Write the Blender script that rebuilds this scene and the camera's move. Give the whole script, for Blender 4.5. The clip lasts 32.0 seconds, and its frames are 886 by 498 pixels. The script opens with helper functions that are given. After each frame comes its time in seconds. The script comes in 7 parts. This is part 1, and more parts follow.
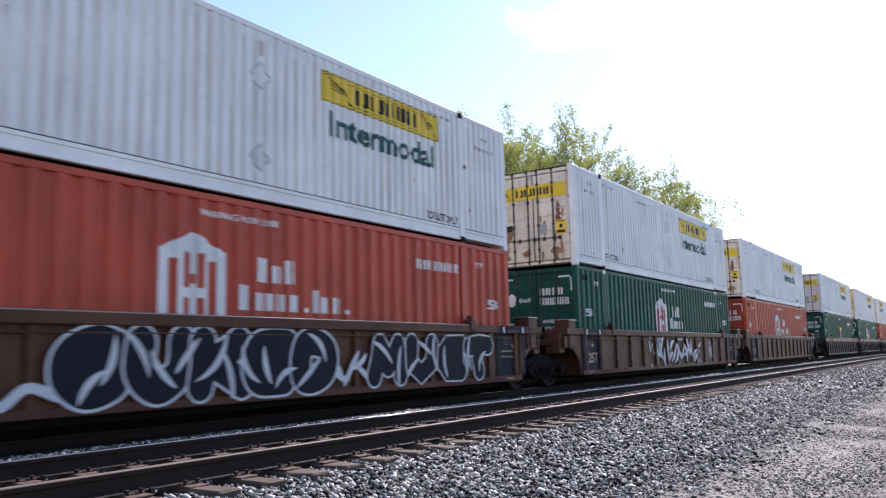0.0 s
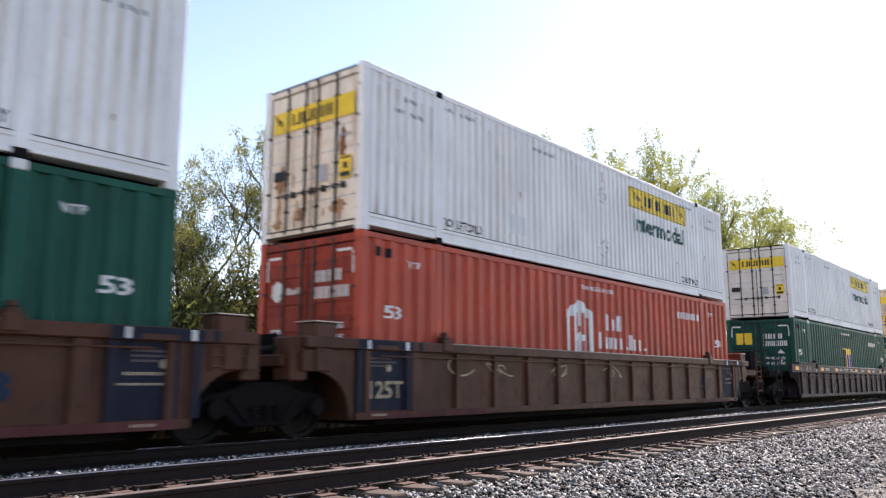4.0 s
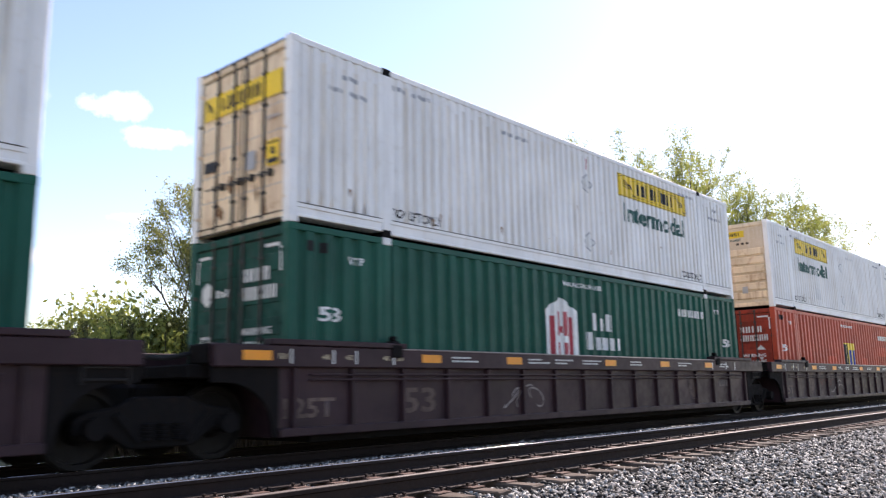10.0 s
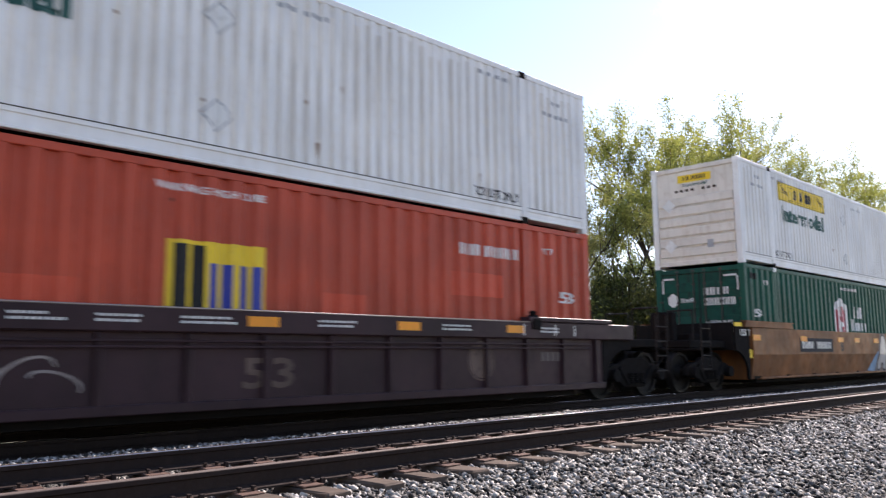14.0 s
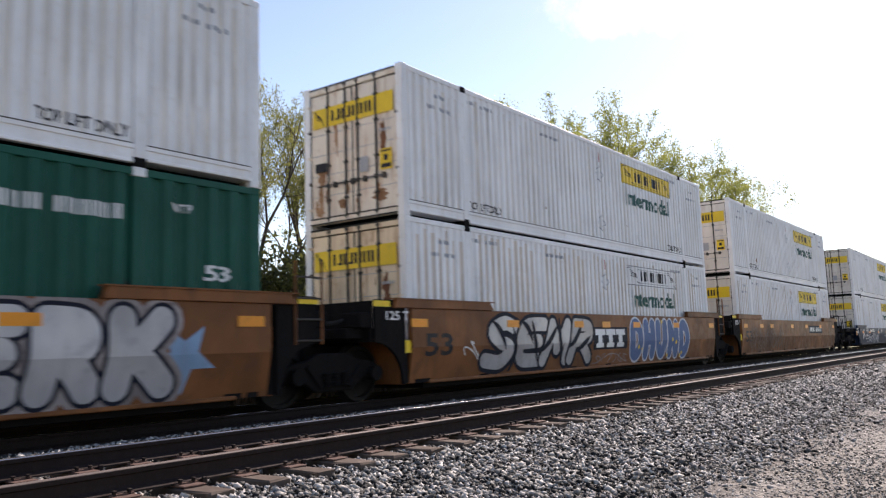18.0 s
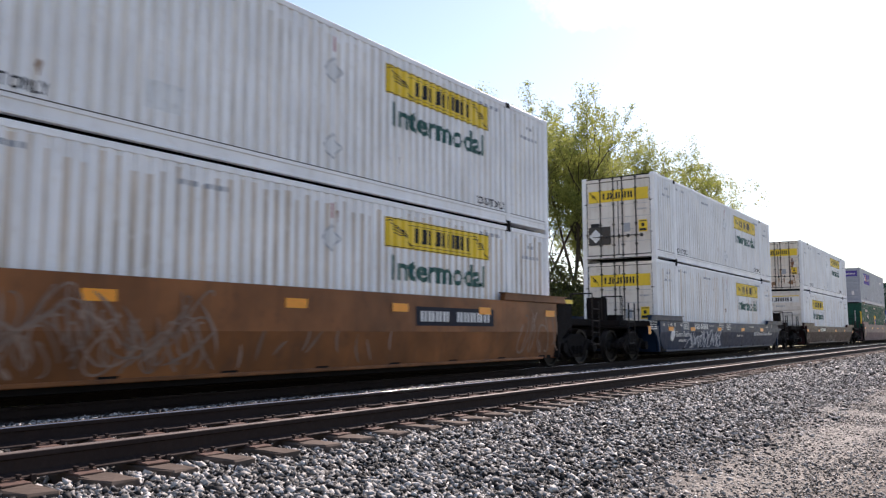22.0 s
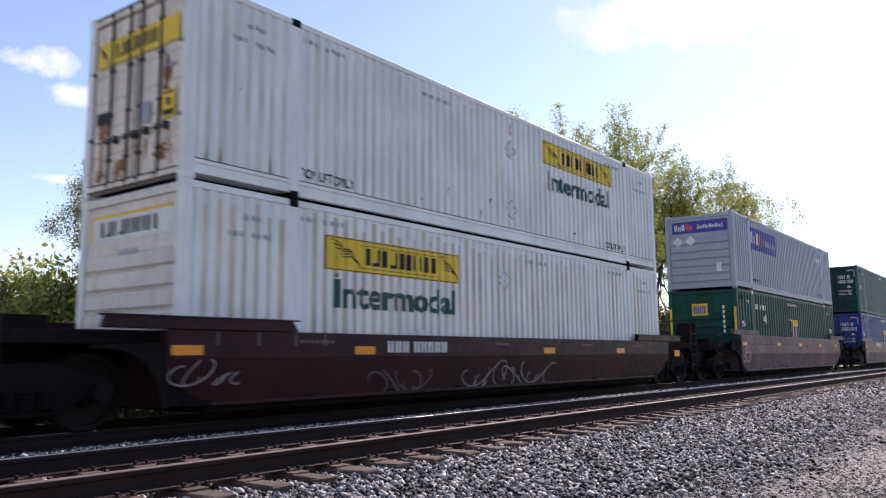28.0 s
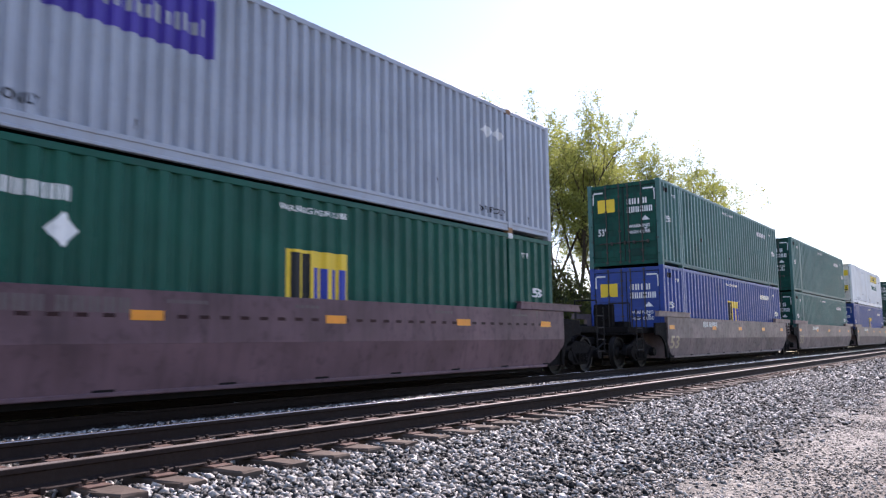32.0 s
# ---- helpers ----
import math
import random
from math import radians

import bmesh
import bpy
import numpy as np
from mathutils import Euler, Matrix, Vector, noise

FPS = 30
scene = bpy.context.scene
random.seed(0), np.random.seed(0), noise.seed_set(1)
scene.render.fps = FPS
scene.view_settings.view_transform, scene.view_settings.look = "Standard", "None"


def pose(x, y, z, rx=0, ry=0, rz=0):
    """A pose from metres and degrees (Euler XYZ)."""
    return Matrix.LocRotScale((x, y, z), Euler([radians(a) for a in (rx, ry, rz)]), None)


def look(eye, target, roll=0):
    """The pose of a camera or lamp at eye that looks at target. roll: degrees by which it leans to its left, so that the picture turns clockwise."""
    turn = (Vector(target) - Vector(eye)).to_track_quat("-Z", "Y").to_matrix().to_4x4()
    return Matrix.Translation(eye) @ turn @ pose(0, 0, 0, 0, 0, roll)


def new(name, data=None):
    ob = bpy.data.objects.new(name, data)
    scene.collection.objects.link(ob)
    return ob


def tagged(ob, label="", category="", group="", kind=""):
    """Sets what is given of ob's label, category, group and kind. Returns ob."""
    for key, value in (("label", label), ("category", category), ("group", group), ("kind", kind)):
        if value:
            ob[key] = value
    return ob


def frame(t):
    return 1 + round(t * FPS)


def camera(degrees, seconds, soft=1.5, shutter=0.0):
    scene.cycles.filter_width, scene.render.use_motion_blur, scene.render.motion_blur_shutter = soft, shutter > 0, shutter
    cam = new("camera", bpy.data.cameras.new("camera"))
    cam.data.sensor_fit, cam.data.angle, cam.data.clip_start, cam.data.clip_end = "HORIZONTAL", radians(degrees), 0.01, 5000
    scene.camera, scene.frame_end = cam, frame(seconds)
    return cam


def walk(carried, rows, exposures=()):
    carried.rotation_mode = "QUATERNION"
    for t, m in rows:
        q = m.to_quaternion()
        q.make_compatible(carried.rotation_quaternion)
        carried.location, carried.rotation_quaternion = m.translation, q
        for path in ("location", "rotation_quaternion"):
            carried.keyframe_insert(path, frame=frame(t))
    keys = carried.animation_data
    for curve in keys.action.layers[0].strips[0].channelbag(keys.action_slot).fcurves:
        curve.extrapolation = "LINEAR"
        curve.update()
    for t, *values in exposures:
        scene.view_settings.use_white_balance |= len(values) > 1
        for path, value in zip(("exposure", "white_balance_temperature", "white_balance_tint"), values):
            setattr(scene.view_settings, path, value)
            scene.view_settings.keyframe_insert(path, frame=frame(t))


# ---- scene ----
LENS = 58.12
PATH = [  # seconds, x, y, z, yaw, pitch, lean
    (0, 0.003, 0.019, 0.751, -56.30, 7.62, 1.36),
    (0.5, 0.012, 0.006, 0.749, -55.95, 7.58, 1.30),
    (1, 0.013, 0.004, 0.745, -54.04, 7.89, 0.98),
    (1.5, 0.013, 0.006, 0.744, -51.20, 8.80, 0.57),
    (2, 0.008, 0.007, 0.743, -49.99, 9.29, 0.71),
    (2.5, 0.004, 0.011, 0.745, -48.47, 9.56, 1.00),
    (3, 0.002, 0.009, 0.747, -48.77, 9.52, 0.21),
    (3.5, 0.004, 0.002, 0.746, -49.78, 9.40, -0.31),
    (4, 0.004, -0.001, 0.746, -50.54, 9.37, -0.13),
    (4.5, -0.001, 0.002, 0.745, -50.40, 9.39, -0.01),
    (6.5, -0.003, 0.002, 0.742, -51.71, 8.91, 1.14),
    (7, 0.001, -0.001, 0.742, -52.10, 8.35, 1.30),
    (7.5, -0.005, 0.002, 0.747, -52.36, 8.26, 1.37),
    (8, -0.003, 0.003, 0.746, -51.84, 8.25, 0.73),
    (8.5, -0.002, 0.001, 0.747, -51.20, 8.25, 0.83),
    (9, -0.002, -0.001, 0.749, -49.63, 9.58, 1.32),
    (9.5, -0.001, -0.004, 0.751, -48.52, 9.93, 1.29),
    (10, -0.001, -0.008, 0.753, -48.21, 9.93, 1.03),
    (10.5, -0.010, -0.008, 0.753, -48.67, 9.64, 0.76),
    (11, -0.006, -0.009, 0.750, -49.54, 9.27, 0.69),
    (11.5, -0.006, -0.005, 0.748, -49.11, 9.27, 0.49),
    (12, -0.004, -0.002, 0.744, -48.33, 9.17, 0.28),
    (12.5, -0.001, -0.000, 0.742, -49.48, 9.05, -0.37),
    (13, -0.007, 0.010, 0.742, -47.25, 8.56, -0.37),
    (13.5, -0.010, 0.014, 0.742, -44.11, 8.64, 0.20),
    (14, -0.011, 0.016, 0.746, -45.11, 7.81, 0.54),
    (14.5, -0.011, 0.014, 0.747, -48.51, 7.54, 0.47),
    (16.5, -0.009, 0.003, 0.741, -50.68, 6.42, 1.51),
    (17, -0.007, 0.000, 0.742, -53.33, 7.23, 0.60),
    (17.5, -0.005, -0.000, 0.744, -54.53, 7.65, 1.07),
    (18, -0.005, 0.001, 0.746, -53.07, 7.07, 1.83),
    (18.5, -0.002, -0.004, 0.747, -53.06, 6.55, 0.93),
    (19, -0.006, -0.005, 0.752, -51.95, 6.53, 0.98),
    (19.5, -0.003, -0.002, 0.749, -52.17, 6.23, -0.19),
    (20, -0.003, 0.001, 0.747, -52.18, 6.16, -0.62),
    (20.5, -0.002, 0.000, 0.749, -52.73, 6.23, -0.28),
    (21, -0.003, -0.003, 0.753, -53.56, 6.27, 0.28),
    (21.5, -0.006, 0.003, 0.750, -54.27, 5.53, 0.42),
    (22, -0.002, 0.004, 0.743, -55.22, 6.01, 0.03),
    (22.5, 0.003, 0.002, 0.742, -55.80, 5.84, 0.44),
    (23, 0.006, 0.001, 0.743, -56.13, 5.75, 0.45),
    (23.5, 0.011, -0.002, 0.745, -56.44, 5.73, 1.33),
    (24, 0.019, -0.013, 0.745, -59.69, 7.54, 0.70),
    (24.5, 0.015, -0.014, 0.743, -61.73, 6.98, 0.77),
    (25, 0.016, -0.017, 0.746, -60.73, 6.88, 0.27),
    (25.5, 0.015, -0.020, 0.748, -59.13, 6.03, -0.01),
    (27.5, 0.001, -0.004, 0.747, -54.60, 7.40, 2.17),
    (28, -0.014, 0.006, 0.749, -52.76, 7.70, 0.53),
    (28.5, -0.009, 0.006, 0.747, -52.83, 7.00, -0.51),
    (29, -0.002, -0.000, 0.746, -55.01, 6.94, -0.81),
    (29.5, 0.004, -0.005, 0.746, -57.82, 6.33, -0.83),
    (30, 0.010, -0.008, 0.745, -58.09, 6.82, 0.59),
    (30.5, 0.007, -0.007, 0.745, -56.22, 6.87, 0.77),
    (31, 0.001, -0.004, 0.746, -56.26, 7.00, 0.80),
    (31.5, -0.002, -0.000, 0.745, -56.12, 7.03, 0.90),
    (32, -0.004, 0.002, 0.745, -54.73, 6.63, 0.69),
]
ROLL_ON = [(0, 1.00), (2, -14.55), (4.5, -33.79), (6.5, -48.90), (9, -67.53), (11.5, -85.99), (14.5, -107.77), (16.5, -122.18), (19, -140.16), (21.5, -158.21), (23.5, -172.72), (25.5, -187.16), (27.5, -201.33), (30, -219.13), (32, -233.30)]  # seconds, place of the train along the track
CAR_AT = [-0.64, 19.45, 38.95, 62.26, 81.87, 101.29, 124.54, 144.05, 163.43, 187.22, 211.12, 234.73, 258.72]  # container end of each car along the train
SIDE_Y = 9.121
STACK_Z = 0.282
RAIL_Y = 5.50
TRACK_Y = SIDE_Y + 1.295        # centre line of the train's track
TRAIN_RAIL = -0.12              # rail top of the train's track
CAR_AT += [CAR_AT[-1] + 62.8 * k + d for k in range(6) for d in (19.6, 39.2, 62.8)]

# stops, white balance and tint of the clip's own camera along the way
STOPS = ((0, .85), (1, .78), (2, 1.0), (4, 1.12), (4.5, 1.05), (6.5, .72), (7, .88), (8, 1.1), (9, 1.17), (10, 1.1), (12, 1.1), (14, 1.02), (17, 1.2), (17.5, 1.1), (18, .67), (20, .65), (22, .74), (24, .76), (25, .28), (25.5, .3), (27.5, .55), (28, .55), (29, .76), (29.5, .76), (30, .72), (31, 1.14), (32, 1.12))
WARMTH = ((0, 6150), (4, 6900), (6.5, 6650), (8, 6750), (10, 6800), (14, 6850), (18, 6950), (22, 6850), (24, 6500), (25, 6250), (28, 6500), (29, 6700), (31, 6400), (32, 6400))
TINT = ((0, 22), (22, 22), (24.5, 27), (32, 26))


def between(rows, t):
    for (ta, a), (tc, c) in zip(rows, rows[1:]):
        if t <= tc:
            return a + (c - a) * (t - ta) / (tc - ta)
    return rows[-1][1]


GAIN = [(t, e + 0.09, between(WARMTH, t) - 60, between(TINT, t)) for t, e in STOPS]
cam = camera(LENS, 32.0, soft=1.25, shutter=0.36)
walk(cam, [(t, pose(x, y, z, 90 + p, r, w)) for t, x, y, z, w, p, r in PATH], GAIN)

# ---- world and sun ----
SUN_AZ, SUN_EL = 6.5, 37.3     # azimuth from +x towards +y, and elevation
world = bpy.data.worlds.new("sky")
scene.world = world
world.use_nodes = True
wn, wl = world.node_tree.nodes, world.node_tree.links
sky = wn.new("ShaderNodeTexSky")
sky.sky_type, sky.sun_disc = "NISHITA", False
sky.sun_elevation, sky.sun_rotation = radians(SUN_EL), radians(90 - SUN_AZ)
sky.air_density, sky.dust_density, sky.ozone_density = 1.1, 0.27, 1.45
back = wn["Background"]
back.inputs["Strength"].default_value = 0.115
geo = wn.new("ShaderNodeTexCoord")
puff = wn.new("ShaderNodeTexNoise")
puff.inputs["Scale"].default_value, puff.inputs["Detail"].default_value, puff.inputs["Roughness"].default_value = 16.0, 8.0, 0.6
wl.new(geo.outputs["Generated"], puff.inputs["Vector"])
last = sky.outputs["Color"]
for az, el, wide, high in ((64.4, 19.0, 0.048, 0.022), (62.2, 17.2, 0.05, 0.016), (63.2, 11.7, 0.035, 0.009), (71.8, 18.8, 0.045, 0.03), (70.3, 8.8, 0.06, 0.016), (17.5, 23.6, 0.15, 0.042)):
    # a small fair-weather cloud; the last, broad one also paints the sun's soft glare
    ax, ez = radians(az), radians(el)
    way = Vector((math.cos(ez) * math.cos(ax), math.cos(ez) * math.sin(ax), math.sin(ez)))
    side = Vector((-math.sin(ax), math.cos(ax), 0))
    up = way.cross(side)
    sq = []
    for axis, size in ((side, wide), (up, high)):
        d = wn.new("ShaderNodeVectorMath")
        d.operation, d.inputs[1].default_value = "DOT_PRODUCT", axis / size
        wl.new(geo.outputs["Generated"], d.inputs[0])
        o = wn.new("ShaderNodeMath")
        o.operation, o.inputs[1].default_value = "SUBTRACT", way.dot(axis) / size
        wl.new(d.outputs["Value"], o.inputs[0])
        q = wn.new("ShaderNodeMath")
        q.operation, q.inputs[1].default_value = "POWER", 2.0
        ab = wn.new("ShaderNodeMath")
        ab.operation = "ABSOLUTE"
        wl.new(o.outputs[0], ab.inputs[0])
        wl.new(ab.outputs[0], q.inputs[0])
        sq.append(q)
    s2 = wn.new("ShaderNodeMath")
    s2.operation = "ADD"
    wl.new(sq[0].outputs[0], s2.inputs[0])
    wl.new(sq[1].outputs[0], s2.inputs[1])
    lump = wn.new("ShaderNodeMath")
    lump.operation, lump.inputs[1].default_value = "MULTIPLY_ADD", 3.4
    wl.new(puff.outputs["Fac"], lump.inputs[0])
    neg = wn.new("ShaderNodeMath")
    neg.operation, neg.inputs[1].default_value = "MULTIPLY", -0.8
    wl.new(s2.outputs[0], neg.inputs[0])
    wl.new(neg.outputs[0], lump.inputs[2])
    mr = wn.new("ShaderNodeMapRange")
    mr.inputs["From Min"].default_value, mr.inputs["From Max"].default_value = (1.2, 2.2) if wide < 0.1 else (0.7, 2.3)
    wl.new(lump.outputs[0], mr.inputs["Value"])
    front = wn.new("ShaderNodeVectorMath")
    front.operation, front.inputs[1].default_value = "DOT_PRODUCT", way
    wl.new(geo.outputs["Generated"], front.inputs[0])
    pos = wn.new("ShaderNodeMath")
    pos.operation, pos.inputs[1].default_value = "GREATER_THAN", 0.0
    wl.new(front.outputs["Value"], pos.inputs[0])
    both = wn.new("ShaderNodeMath")
    both.operation = "MULTIPLY"
    wl.new(mr.outputs[0], both.inputs[0])
    wl.new(pos.outputs[0], both.inputs[1])
    cloud = wn.new("ShaderNodeMixRGB")
    cloud.inputs["Color2"].default_value = (7.6, 7.7, 7.9, 1)
    wl.new(both.outputs[0], cloud.inputs["Fac"])
    wl.new(last, cloud.inputs["Color1"])
    last = cloud.outputs["Color"]
wl.new(last, back.inputs["Color"])
sun = new("sun", bpy.data.lights.new("sun", "SUN"))
sun.data.energy, sun.data.angle, sun.data.color = 5.0, radians(0.53), (1.0, 0.94, 0.86)
ce, se, ca, sa = math.cos(radians(SUN_EL)), math.sin(radians(SUN_EL)), math.cos(radians(SUN_AZ)), math.sin(radians(SUN_AZ))
sun.matrix_world = look((60 * ce * ca, 60 * ce * sa, 60 * se), (0, 0, 0))


# ---- materials ----
def rgba(c, k=1.0):
    return (c[0] * k, c[1] * k, c[2] * k, 1)


def paint(name, colour, dirt=(0.12, 0.08, 0.05), worn=0.3, rough=0.5, metal=0.0, streak=0.35, grain=9.0, bump=0.15, vary=0.06, gloss=0.4):
    """Paint or metal with broad fading, fine grain and streaks that run down."""
    m = bpy.data.materials.new(name)
    m.use_nodes = True
    n, l = m.node_tree.nodes, m.node_tree.links
    b = n["Principled BSDF"]
    b.inputs["Metallic"].default_value = metal
    b.inputs["Specular IOR Level"].default_value = gloss
    co = n.new("ShaderNodeTexCoord")
    info = n.new("ShaderNodeObjectInfo")
    off = n.new("ShaderNodeVectorMath")
    off.operation = "MULTIPLY_ADD"
    off.inputs[1].default_value = (1, 1, 1)
    cmb = n.new("ShaderNodeCombineXYZ")
    mul = n.new("ShaderNodeMath")
    mul.operation, mul.inputs[1].default_value = "MULTIPLY", 37.0
    l.new(info.outputs["Random"], mul.inputs[0])
    for i in range(3):
        l.new(mul.outputs[0], cmb.inputs[i])
    l.new(co.outputs["Object"], off.inputs[0])
    l.new(cmb.outputs[0], off.inputs[2])

    def noise_tex(scale, detail, squash=None):
        t = n.new("ShaderNodeTexNoise")
        t.inputs["Scale"].default_value, t.inputs["Detail"].default_value = scale, detail
        if squash:
            mp = n.new("ShaderNodeMapping")
            mp.inputs["Scale"].default_value = squash
            l.new(off.outputs[0], mp.inputs["Vector"])
            l.new(mp.outputs[0], t.inputs["Vector"])
        else:
            l.new(off.outputs[0], t.inputs["Vector"])
        return t

    def ramp(src, lo, hi, a=(0, 0, 0, 1), c=(1, 1, 1, 1)):
        r = n.new("ShaderNodeValToRGB")
        r.color_ramp.elements[0].position, r.color_ramp.elements[1].position = lo, hi
        r.color_ramp.elements[0].color, r.color_ramp.elements[1].color = a, c
        l.new(src, r.inputs["Fac"])
        return r

    def mix(fac, a, c):
        x = n.new("ShaderNodeMixRGB")
        for sock, v in (("Fac", fac), ("Color1", a), ("Color2", c)):
            if isinstance(v, tuple) or isinstance(v, float):
                x.inputs[sock].default_value = v
            else:
                l.new(v, x.inputs[sock])
        return x

    broad = noise_tex(0.9, 4)
    fine = noise_tex(grain, 6)
    runs = noise_tex(1.0, 5, (7.0, 7.0, 0.55))
    base = ramp(broad.outputs["Fac"], 0.3, 0.7, rgba(colour, 1 - 2.2 * vary), rgba(colour, 1 + 1.5 * vary))
    wear = ramp(fine.outputs["Fac"], 0.56, 0.72)
    scale = n.new("ShaderNodeMath")
    scale.operation, scale.inputs[1].default_value = "MULTIPLY", worn
    l.new(wear.outputs["Color"], scale.inputs[0])
    one = mix(scale.outputs[0], base.outputs["Color"], rgba(dirt))
    run = ramp(runs.outputs["Fac"], 0.5, 0.8)
    sc2 = n.new("ShaderNodeMath")
    sc2.operation, sc2.inputs[1].default_value = "MULTIPLY", streak
    l.new(run.outputs["Color"], sc2.inputs[0])
    two = mix(sc2.outputs[0], one.outputs["Color"], rgba(dirt))
    l.new(two.outputs["Color"], b.inputs["Base Color"])
    rr = ramp(fine.outputs["Fac"], 0.3, 0.7, rgba((rough * 0.8,) * 3), rgba((min(1, rough * 1.25),) * 3))
    l.new(rr.outputs["Color"], b.inputs["Roughness"])
    bp = n.new("ShaderNodeBump")
    bp.inputs["Strength"].default_value, bp.inputs["Distance"].default_value = bump, 0.01
    l.new(fine.outputs["Fac"], bp.inputs["Height"])
    l.new(bp.outputs["Normal"], b.inputs["Normal"])
    return m


